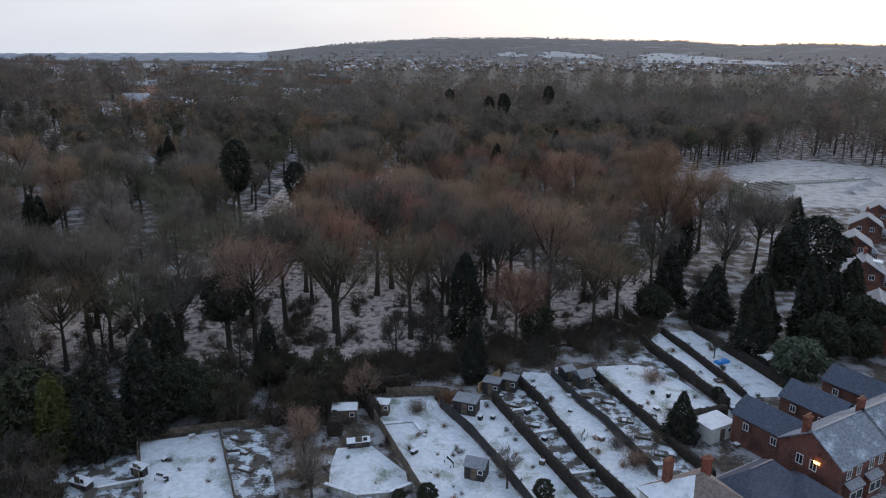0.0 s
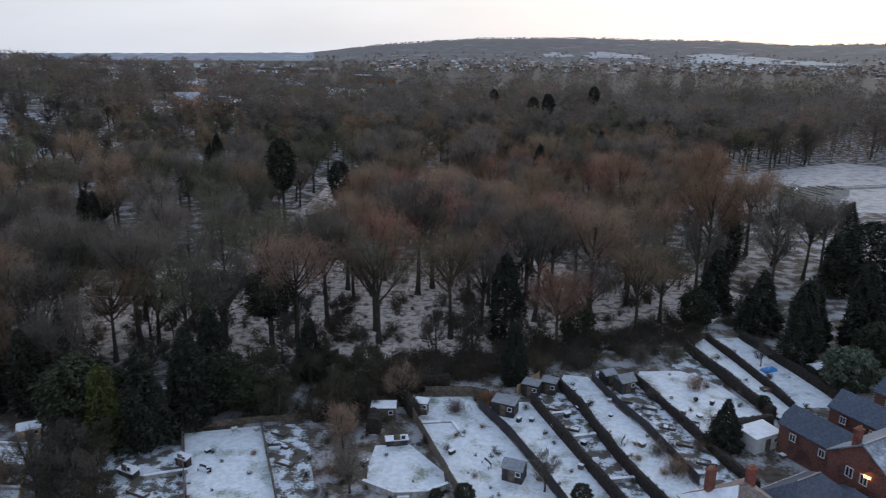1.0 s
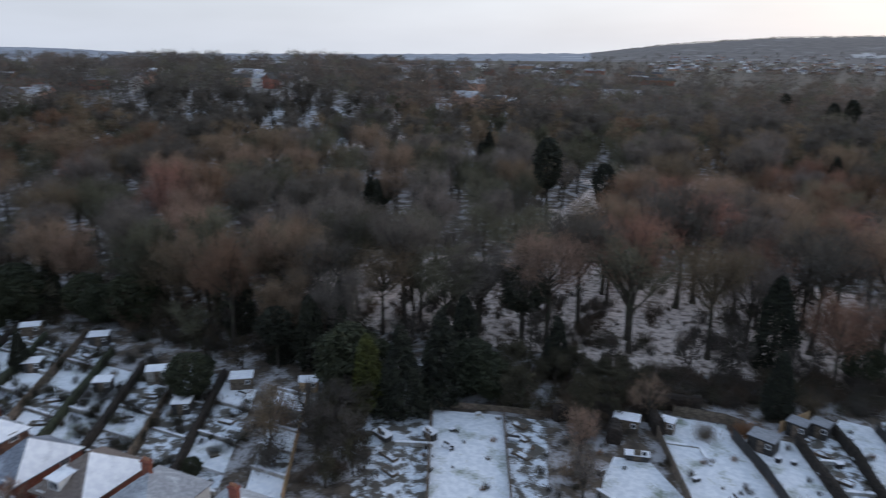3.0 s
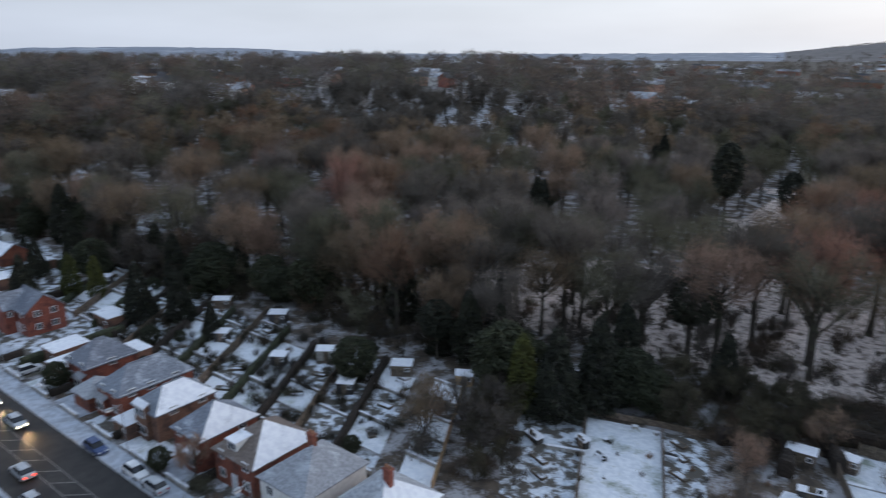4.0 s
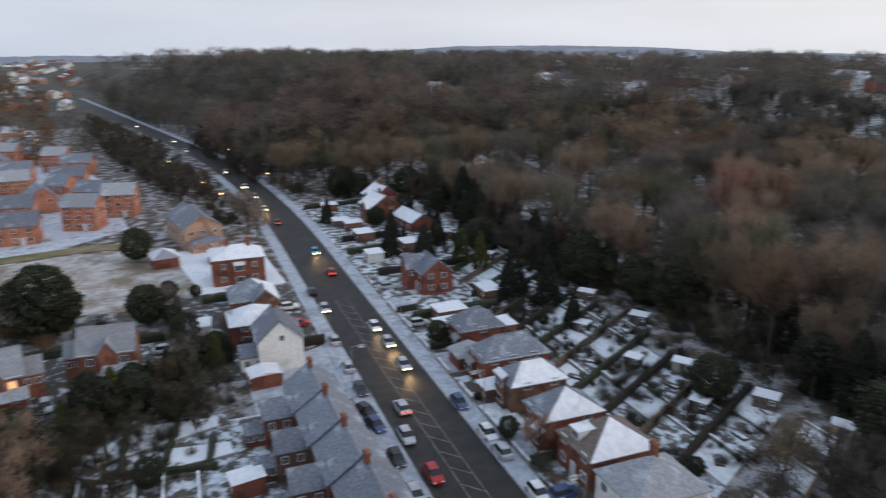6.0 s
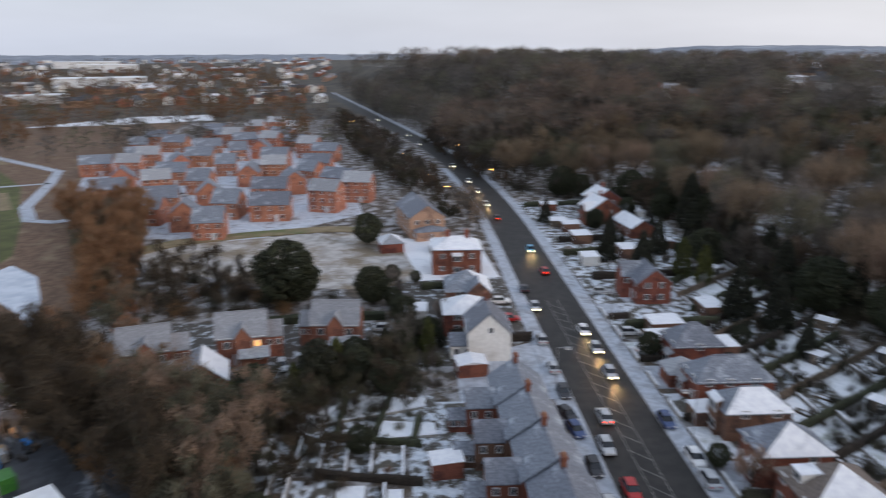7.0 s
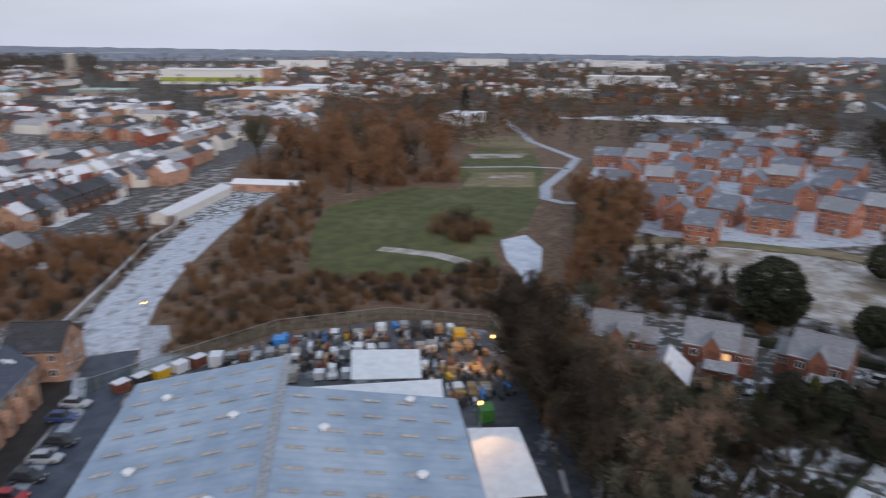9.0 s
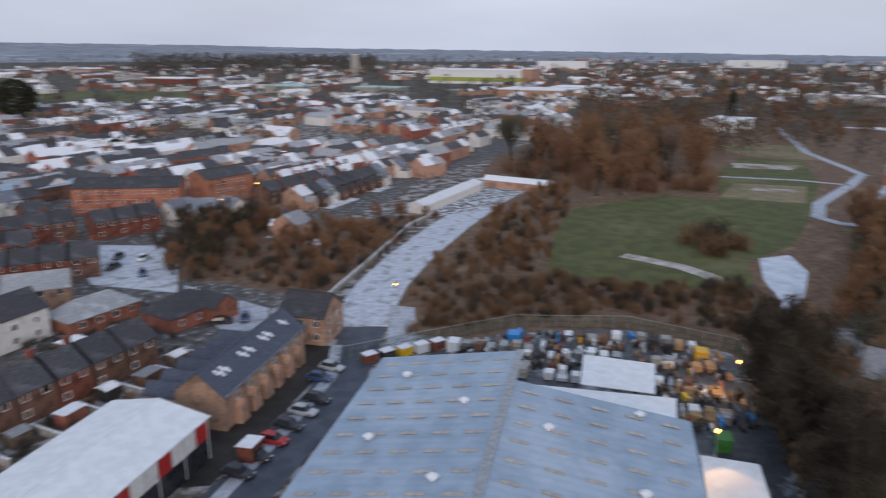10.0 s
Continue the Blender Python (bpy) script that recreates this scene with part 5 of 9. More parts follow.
# ---- the new estate of orange brick houses ----
def estate():
    kinds = []
    for k, (w, d, e, r, brick, tile, lab) in enumerate([(9.8, 8.2, 7.6, 10.6, "orange", M_TILE, "three-storey orange brick house with a grey tiled gable roof"),
                                                      (12.2, 8.2, 5.6, 8.8, "orange", M_SLATE, "pair of orange brick houses with a grey slate roof"),
                                                      (8.4, 8.6, 5.6, 9.2, "orange", M_SLATE, "red brick house with a steep slate gable roof")]):
        kinds.append((w, d, e, r, brick, tile, lab))
    made = {}
    spots = [(-158.5, -45.2, 95, 2), (-176.0, -34.6, 92, 1), (-184.0, -64.0, 100, 1), (-166.0, -54.0, 10, 2), (-190.0, -55.0, 15, 2), (-180.0, -46.5, 95, 2), (-197.0, -14.0, 80, 0),
             (-213.0, -20.0, 75, 1), (-209.0, -36.0, 5, 1), (-226.0, -74.0, 100, 1), (-205.0, -72.0, 100, 0), (-222.0, -50.0, 5, 1), (-240.0, -60.0, 95, 2), (-240.0, -32.0, 80, 1),
             (-258.0, -48.0, 80, 1), (-262.0, -76.0, 100, 1), (-262.0, -97.0, 100, 2), (-284.0, -80.0, 95, 1), (-280.0, -56.0, 5, 2), (-278.0, -40.0, 75, 0), (-300.0, -96.0, 95, 1),
             (-304.0, -68.0, 90, 1), (-300.0, -45.0, 75, 1), (-322.0, -84.0, 95, 2), (-326.0, -58.0, 75, 1), (-345.0, -72.0, 75, 0), (-360.0, -64.0, 75, 0), (-236.0, -92.0, 100, 0),
             (-196.0, -40.0, 95, 1), (-226.0, -30.0, 75, 2), (-318.0, -108.0, 95, 1), (-246.0, -78.0, 10, 1), (-212.0, -60.0, 95, 2), (-272.0, -66.0, 92, 2), (-290.0, -110.0, 100, 2), (-172.0, -66.0, 95, 1), (-196.0, -82.0, 100, 1), (-186.0, -22.0, 85, 0), (-230.0, -44.0, 95, 0),
             (-252.0, -92.0, 95, 0), (-270.0, -30.0, 78, 1), (-296.0, -58.0, 90, 0), (-312.0, -76.0, 95, 0), (-340.0, -92.0, 95, 1), (-244.0, -104.0, 100, 1), (-218.0, -88.0, 10, 2)]
    for x, y, rot, k in spots:
        w, d, e, r, brick, tile, lab = kinds[k]
        if k not in made:
            zs = [1.0, 3.55, 6.0] if k == 0 else two
            made[k] = house(x, y, rot, w, d, e, r, "gable", BRICK[brick], tile, "", [], [("f", (-w / 3.2, 0, w / 3.2), zs), ("b", (-w / 3.2, w / 3.2), zs), ("r", (-2, 2), zs[1:]), ("l", (0,), zs[1:])], "f%.1f" % (w / 6),
                            label=lab, group="houses of the new estate", fascia=False, plain=True)
        else:
            copy_thing(made[k], at(x + 1.5 * math.sin(x), y + 1.5 * math.sin(y * 1.7), rot + 14 * math.sin(x * 3.1 + y)))


estate()
# ---- the depot below the camera, its yard and access road ----
DEPOT = pose(0, 0, 0, 0, 0, 44) @ Matrix.Scale(PLAN, 4)  # local x along the ridge, local y across it


def depot():
    d = thing("warehouse", DEPOT, "large warehouse with a pale blue-grey corrugated steel roof", "warehouse")
    bm = bmesh.new()
    box(bm, -67.6, -20, -21.8, -7.4, -0.2, 8.9)
    box(bm, -60.8, -20, -7.4, 8.8, -0.2, 8.9)
    part("wall", bm, M_CLAD, d)

    def bay(y0, z0, y1, z1, x0, x1, name):
        """A corrugated slope: many shallow ribs running down it."""
        bm = bmesh.new()
        n = int((x1 - x0) / 0.5)
        v0, v1 = [], []
        for i in range(n + 1):
            x = x0 + (x1 - x0) * i / n
            lift = 0.05 if i % 2 else 0.0
            v0.append(bm.verts.new((x, y0, z0 + lift)))
            v1.append(bm.verts.new((x, y1, z1 + lift)))
        for i in range(n):
            bm.faces.new((v0[i], v0[i + 1], v1[i + 1], v1[i]))
        return part(name, bm, M_CLAD, d)

    bay(-22.3, 9.0, -7.2, 11.4, -68.2, -19.5, "roof")
    bay(-7.2, 11.4, 9.3, 9.0, -61.4, -19.5, "roof")
    bm = bmesh.new()
    slab(bm, [(-68.3, -7.6, 11.5), (-19.5, -7.6, 11.5), (-19.5, -6.8, 11.5), (-68.3, -6.8, 11.5)], 0.12)
    part("ridge_cap", bm, M_STEEL, d)
    bm = bmesh.new()  # the gable ends under the slopes
    for y0, y1, x, zz in ((-21.8, -7.3, -67.6, 1), (-7.3, 8.8, -60.8, -1)):
        za, zb = (8.9, 11.3) if zz > 0 else (11.3, 8.9)
        poly(bm, [(x, y0, 8.9), (x, y1, 8.9), (x, y1, max(zb, 8.95)), (x, y0, max(za, 8.95))])
    poly(bm, [(-67.6, -7.25, 8.9), (-60.8, -7.25, 8.9), (-60.8, -7.25, 11.3), (-67.6, -7.25, 11.3)])
    part("gable_wall", bm, M_CLAD, d)
    first = {}
    for side, (ya, za, yb, zb, x0) in enumerate(((-22.3, 9.0, -7.2, 11.4, -66.0), (9.3, 9.0, -7.2, 11.4, -59.5))):
        slope = math.degrees(math.atan2(zb - za, yb - ya)) if side == 0 else -math.degrees(math.atan2(zb - za, abs(yb - ya)))
        for row in range(5):
            t = 0.12 + 0.19 * row
            y, z = ya + (yb - ya) * t, za + (zb - za) * t
            x = x0
            while x < -22:
                m = pose(x, y, z + 0.09, slope)
                if "r" not in first:
                    bm = bmesh.new()
                    box(bm, -0.17, 0.17, -0.8, 0.8, -0.04, 0.05)
                    first["r"] = part("rooflight", bm, M_ROOFLIGHT, d)
                    first["r"].matrix_basis = m
                else:
                    again(first["r"], "rooflight", d, m)
                x += 2.9
        for k in range(7):
            x, t = -63.0 + 6.1 * k + side * 3.0, (0.28, 0.75)[k % 2]
            m = pose(x, ya + (yb - ya) * t, za + (zb - za) * t + 0.05)
            if "v" not in first:
                bm = bmesh.new()
                cyl(bm, 0, 0, 0, 0.3, 0.32, 0.32, 10)
                cyl(bm, 0, 0, 0.3, 0.5, 0.5, 0.2, 10)
                first["v"] = part("roof_vent", bm, M_WHITE, d)
                first["v"].matrix_basis = m
            else:
                again(first["v"], "roof_vent", d, m)


depot()
sheet("yard", [(-47, -78), (-64, -79), (-79, -69), (-85, -55), (-68, -36), (-50, -22), (-40, -34)], 0.03, M_DRIVE, "concrete storage yard with damp patches and frost", "yard")
strip("access_road", [(8, -40), (-6, -52), (-20, -64), (-32, -74.5), (-40, -84), (-45.5, -92)], 6.6, 0.058, M_TARMAC_BLUE, "dark blue-grey tarmac access road beside the warehouse", "road")
strip("pavement", [(4, -45.5), (-10, -57.5), (-24, -69.5), (-34, -79), (-39, -88)], 1.6, 0.12, M_PAVE, "frosted pavement along the access road", "pavement", 0.15)
strip("track", [(-45, -93), (-49, -98.5), (-58, -109), (-72, -122), (-92, -138), (-118, -157), (-146, -174)], 9.5, 0.035, M_SNOWTRACK, "broad snowy track between scrub banks", "track")


def local(x, y):
    p = DEPOT @ Vector((x, y, 0))
    return p.x, p.y


def small_box(name, x, y, rot, w, d, h, material, label, category, group="", lid=None, z=None):
    """A crate, bin or stack: a bevelled body with a lid."""
    o = thing(name, at(x, y, rot, z=z), label, category, group)
    bm = bmesh.new()
    loft(bm, [[(-w / 2, -d / 2, 0), (w / 2, -d / 2, 0), (w / 2, d / 2, 0), (-w / 2, d / 2, 0)], [(-w / 2 - 0.03, -d / 2 - 0.03, h), (w / 2 + 0.03, -d / 2 - 0.03, h), (w / 2 + 0.03, d / 2 + 0.03, h), (-w / 2 - 0.03, d / 2 + 0.03, h)]])
    part("body", bm, material, o)
    bm = bmesh.new()
    box(bm, -w / 2 - 0.06, w / 2 + 0.06, -d / 2 - 0.06, d / 2 + 0.06, h, h + 0.07)
    part("lid", bm, lid or M_ROOFSNOW, o)
    return o


def canopy(pts, z0, z1, label):
    """An open-sided white sheet roof on steel legs; pts are its corners, the first pair at height z0, the others at z1."""
    c = thing("canopy", Matrix.Identity(4), label, "canopy", "roofs in the yard")
    zs = [z0, z0, z1, z1]
    pts = [(x * PLAN, y * PLAN) for x, y in pts]
    bm = bmesh.new()
    slab(bm, [(x, y, z) for (x, y), z in zip(pts, zs)], 0.12)
    part("roof", bm, M_WHITE, c)
    mx, my = sum(p[0] for p in pts) / 4, sum(p[1] for p in pts) / 4
    for (x, y), z in zip(pts, zs):
        bm = bmesh.new()
        x, y = x + (mx - x) * 0.05, y + (my - y) * 0.05
        cyl(bm, x, y, 0, z - 0.1, 0.09, 0.09, 8)
        part("leg", bm, M_STEEL, c)
    return c


canopy([(-59.2, -58.4), (-53.2, -52.7), (-58.5, -46.5), (-64.6, -51.7)], 6.2, 6.2, "flat white sheet roof in the storage yard")
canopy([(-46.6, -54.6), (-42.0, -46.0), (-54.5, -40.3), (-58.6, -43.7)], 7.5, 7.0, "long white lean-to roof against the warehouse")
canopy([(-53.8, -36.8), (-45.0, -28.6), (-48.8, -24.8), (-57.2, -32.7)], 5.0, 5.0, "white canopy roof beside the warehouse lit orange")


def mesh_fence(pts, h=2.6):
    f = thing("yard_fence", Matrix.Identity(4), "green steel mesh fence with a pale rail round the yard", "fence")
    pts = [(x * PLAN, y * PLAN) for x, y in pts]
    for (x0, y0), (x1, y1) in zip(pts, pts[1:]):
        L, rot = math.hypot(x1 - x0, y1 - y0), math.degrees(math.atan2(y1 - y0, x1 - x0))
        n = max(1, int(L / 2.6))
        m = pose(x0, y0, 0, 0, 0, rot)
        for i in range(n):
            bm = bmesh.new()
            cyl(bm, L * i / n, 0, -0.1, h, 0.05, 0.05, 6)
            part("post", bm, M_STEEL, f).matrix_basis = m
        bm = bmesh.new()
        k = int(L / 0.22)
        for i in range(k):
            box(bm, L * i / k, L * i / k + 0.04, -0.015, 0.015, 0.1, h - 0.06)
        for z in (0.1, h * 0.5):
            box(bm, 0, L, -0.02, 0.02, z, z + 0.06)
        part("mesh_panel", bm, M_MESHGREEN, f).matrix_basis = m
        bm = bmesh.new()
        box(bm, 0, L, -0.04, 0.04, h - 0.06, h + 0.03)
        part("rail", bm, M_STEEL, f).matrix_basis = m


mesh_fence([(-36.5, -83.0), (-50.0, -81.5), (-65.0, -79.5), (-79.5, -69.5), (-86.0, -55.0), (-68.5, -35.0)])


def pallet_stack(x, y, rot, w, d, h, material, label, rows=3, group="goods in the yard"):
    """Layers of goods on a timber pallet."""
    s = thing("pallet_stack", at(x, y, rot, z=0.04), label, "stack", group)
    bm = bmesh.new()
    for k in (-1, 0, 1):
        box(bm, -w / 2, w / 2, k * (d / 2 - 0.08) - 0.07, k * (d / 2 - 0.08) + 0.07, 0, 0.12)
    box(bm, -w / 2, w / 2, -d / 2, d / 2, 0.12, 0.15)
    part("pallet", bm, M_WOOD, s)
    for i in range(rows):
        bm = bmesh.new()
        j = RNG.uniform(-0.05, 0.05)
        z0 = 0.15 + (h - 0.15) * i / rows
        n = max(2, int(w / 0.6))
        for q in range(n):
            box(bm, -w / 2 + w * q / n + 0.02 + j, -w / 2 + w * (q + 1) / n - 0.02 + j, -d / 2 + 0.03, d / 2 - 0.03, z0, z0 + (h - 0.15) / rows - 0.03)
        part("layer", bm, material, s)
    return s


def yard():
    goods = [(M_WOOD_NEW, "stack of pale sawn timber in the yard"), (M_STEEL, "stack of grey steel lengths in the yard"), (M_WHITE, "wrapped white pallet of goods in the yard"), (BRICK["brown"], "pallet of brown bricks in the yard"),
             (M_STONE, "pallet of grey paving in the yard"), (M_LEAD, "pallet wrapped in grey sheeting"), (M_STEEL, "bundles of grey pipe in the yard"), (M_WOOD_DARK, "stack of dark stained boards"), (M_WOOD, "stack of weathered timber in the yard")]
    outline = [(-48, -78.5), (-64, -77.5), (-77.5, -68), (-83.5, -55), (-68, -39), (-62, -44), (-68.5, -51.5), (-60.5, -60), (-51, -63)]
    n = 0
    for row in range(-20, 20):  # rows of goods along the warehouse, with lanes between them
        for col in range(-26, 26):
            lx, ly = -74.0 + row * 2.3 + (1.4 if row % 3 == 0 else 0), col * 1.75
            p = pose(0, 0, 0, 0, 0, 44) @ Vector((lx, ly, 0))
            x, y = p.x, p.y
            if not inside(outline, x, y) or row % 3 == 2 or col % 7 == 3 or RNG.uniform() < 0.3 or n > 105:
                continue
            n += 1
            timber = x - y < -19 and RNG.uniform() < 0.7
            mt, lab = goods[0 if timber else (RNG.randint(1, len(goods)) if RNG.uniform() < 0.6 else (1, 2, 4)[RNG.randint(3)])]
            pallet_stack(x, y, 44 + RNG.uniform(-3, 3), RNG.uniform(1.6, 2.5), RNG.uniform(1.2, 1.8), RNG.uniform(0.5, 1.9), mt, lab, 2)
    for x, y, m, lab in [(-79.5, -56.0, M_YELLOW, "bright yellow skip by the yard fence"), (-62.6, -40.2, M_GREEN, "green plastic container beside the warehouse"), (-61.5, -75.0, M_BLUE, "blue steel container in the yard"), (-52.5, -77.5, M_WHITE, "white box van body in the yard")]:
        small_box("container", x, y, 44, 2.6, 2.0, 1.9, m, lab, "container", "goods in the yard", M_ROOFSNOW if m is M_WHITE else m)
    for k in range(5):
        small_box("container", -40.5 - 2.6 * k, -80.5 + 0.3 * k, 6, 2.3, 1.8, 1.6, (BRICK["red"], M_WOOD_DARK, M_YELLOW, M_WHITE, BRICK["red"])[k], "skip of scrap beside the access road", "skip", "goods in the yard")


yard()


def floodlight(x, y, z, energy, aim):
    """A sodium flood lamp on a pole, with the light that it gives."""
    f = thing("floodlight", at(x, y, 0, z=0), "orange sodium floodlight on a pole in the yard", "floodlight", "floodlights")
    bm = bmesh.new()
    cyl(bm, 0, 0, -0.1, z, 0.08, 0.06, 8)
    part("pole", bm, M_STEEL, f)
    bm = bmesh.new()
    box(bm, -0.25, 0.25, -0.12, 0.12, z, z + 0.35)
    part("lamp_head", bm, M_LAMP, f)
    ld = bpy.data.lights.new("flood", 'SPOT')
    ld.energy, ld.color, ld.spot_size, ld.spot_blend, ld.shadow_soft_size = energy, (1.0, 0.54, 0.2), radians(84), 0.7, 0.2
    lo = new("flood", ld)
    lo.matrix_world = look((x * PLAN, y * PLAN, z + 0.1), (aim[0] * PLAN, aim[1] * PLAN, aim[2])) @ pose(0, 0, -0.5)


floodlight(-70.5, -44.5, 8, 3200, (-75.5, -50, 0))
floodlight(-54.4, -35.6, 8.6, 650, (-51.5, -31.5, 5))


def yard_clutter():
    """Small goods, offcuts and bundles heaped between the stacks and along the fence: too many to count."""
    rng = np.random.RandomState(61)
    mats = [M_WOOD_NEW, M_WOOD, M_WOOD_DARK, M_STEEL, M_WHITE, M_RUBBER, BRICK["orange"], BRICK["red"], M_BLUE, M_LEAD, M_YELLOW]
    odds = [0.07, 0.16, 0.21, 0.18, 0.08, 0.16, 0.02, 0.05, 0.02, 0.04, 0.01]
    v, f, mi = [], [], []
    area = [(-50, -77), (-64, -77), (-77, -68), (-83, -56), (-70, -40), (-62, -44), (-66, -60), (-52, -70)]
    for x, y in far_points_in(area, 420, 62):
        a = radians(44 + rng.normal(0, 12))
        w, d, h = rng.uniform(0.4, 2.6), rng.uniform(0.2, 0.8), rng.uniform(0.25, 1.3)
        b = len(v)
        for zz in (0.03, h):
            for u, t in ((-w / 2, -d / 2), (w / 2, -d / 2), (w / 2, d / 2), (-w / 2, d / 2)):
                v.append((x * PLAN + u * math.cos(a) - t * math.sin(a), y * PLAN + u * math.sin(a) + t * math.cos(a), zz))
        for q in ((4, 5, 6, 7), (0, 1, 5, 4), (1, 2, 6, 5), (2, 3, 7, 6), (3, 0, 4, 7)):
            f.append(tuple(b + i for i in q))
        mi += [rng.choice(len(mats), p=odds)] * 5
    ob = part("yard_clutter", (v, f), mats)
    ob.data.polygons.foreach_set("material_index", mi)
    tagged(ob, "heaped timber, pipes, blocks and scrap in the storage yard", "clutter", kind="stuff")


yard_clutter()
# ---- cars ----
PAINT = {}
for key, a in (("silver", (0.42, 0.44, 0.46)), ("white", (0.72, 0.72, 0.72)), ("red", (0.38, 0.02, 0.02)), ("black", (0.02, 0.02, 0.025)), ("blue", (0.03, 0.06, 0.16)), ("turquoise", (0.05, 0.33, 0.55))):
    PAINT[key] = mat(key + "_car_paint", a, tuple(c * 1.15 for c in a), 1.0, 0.3, 0.0, (0.6, 0.62, 0.65) if key != "red" else None, 1.0, split3=(0.6, 0.75), coords="object")
CARS = {}


def car(x, y, rot, colour="silver", lights="", van=False, z=None):
    """A car that points along local +x. lights: h with headlights on, t with tail lights on."""
    key = (colour, lights, van)
    m = at(x, y, rot, z=0.05 if z is None else z)
    if key in CARS:
        return copy_thing(CARS[key], m)
    lab = "%s %s %s" % (colour, "van" if van else "car", "with its headlights lit on the wet road" if "h" in lights else "with red tail lights on the road" if lights else "parked, dusted with frost")
    c = thing("van" if van else "car", m, lab, "van" if van else "car", "cars on the road")
    L, W = (2.6, 0.95) if van else (2.15, 0.88)
    bm = bmesh.new()

    def ring(xx, w, z0, z1):
        return [(xx, -w, z0 + 0.1), (xx, -w * 0.95, z0), (xx, w * 0.95, z0), (xx, w, z0 + 0.1), (xx, w * 0.97, z1 - 0.12), (xx, w * 0.86, z1), (xx, -w * 0.86, z1), (xx, -w * 0.97, z1 - 0.12)]
    loft(bm, [ring(-L, W * 0.86, 0.4, 0.85), ring(-L * 0.93, W * 0.97, 0.26, 0.95), ring(-L * 0.4, W, 0.22, 0.96), ring(L * 0.4, W, 0.22, 0.93), ring(L * 0.88, W * 0.94, 0.25, 0.8), ring(L, W * 0.8, 0.36, 0.66)])
    part("body", bm, PAINT[colour], c)
    bm = bmesh.new()
    top = 1.95 if van else 1.45
    loft(bm, [[(xx, -w0, 0.9), (xx, w0, 0.9), (xx + dx, w1, zt), (xx + dx, -w1, zt)] for xx, dx, w0, w1, zt in
              ((-L * 0.9 if van else -L * 0.82, 0.02 if van else 0.35, W * 0.9, W * 0.72, top), (L * 0.1, 0, W * 0.92, W * 0.74, top), (L * 0.5, -0.45, W * 0.9, W * 0.7, top - 0.05))])
    part("cabin", bm, PAINT[colour] if van else M_GLASS, c, "dark glazed cabin")
    bm = bmesh.new()
    box(bm, -L * 0.6, L * 0.22, -W * 0.68, W * 0.68, top - 0.01, top + 0.05)
    part("roof", bm, PAINT[colour], c)
    for wx, wy in ((L * 0.62, W), (L * 0.62, -W), (-L * 0.62, W), (-L * 0.62, -W)):
        bm = bmesh.new()
        n = 12
        a = [bm.verts.new((wx + 0.32 * math.cos(i * 2 * math.pi / n), wy - math.copysign(0.2, wy), 0.32 + 0.32 * math.sin(i * 2 * math.pi / n))) for i in range(n)]
        b = [bm.verts.new((wx + 0.32 * math.cos(i * 2 * math.pi / n), wy + math.copysign(0.02, wy), 0.32 + 0.32 * math.sin(i * 2 * math.pi / n))) for i in range(n)]
        for i in range(n):
            bm.faces.new((a[i], a[(i + 1) % n], b[(i + 1) % n], b[i]))
        bm.faces.new(a)
        bm.faces.new(b[::-1])
        wheel = part("wheel", bm, M_RUBBER, c)
        bm = bmesh.new()
        cyl(bm, 0, 0, 0, 0.03, 0.19, 0.17, 10)
        rim = part("rim", bm, M_STEEL, wheel)
        rim.matrix_basis = pose(wx, wy + math.copysign(0.02, wy), 0.32, -90 if wy > 0 else 90)
    for s in (-1, 1):
        bm = bmesh.new()
        box(bm, L - 0.12, L + 0.015, s * W * 0.58 - 0.17, s * W * 0.58 + 0.17, 0.52, 0.68)
        part("headlight", bm, M_HEAD if "h" in lights else M_FRAME, c)
        bm = bmesh.new()
        box(bm, -L - 0.015, -L + 0.12, s * W * 0.62 - 0.16, s * W * 0.62 + 0.16, 0.62, 0.8)
        part("tail_light", bm, M_TAIL if "t" in lights or "h" in lights else M_RED, c)
    CARS[key] = c
    return c
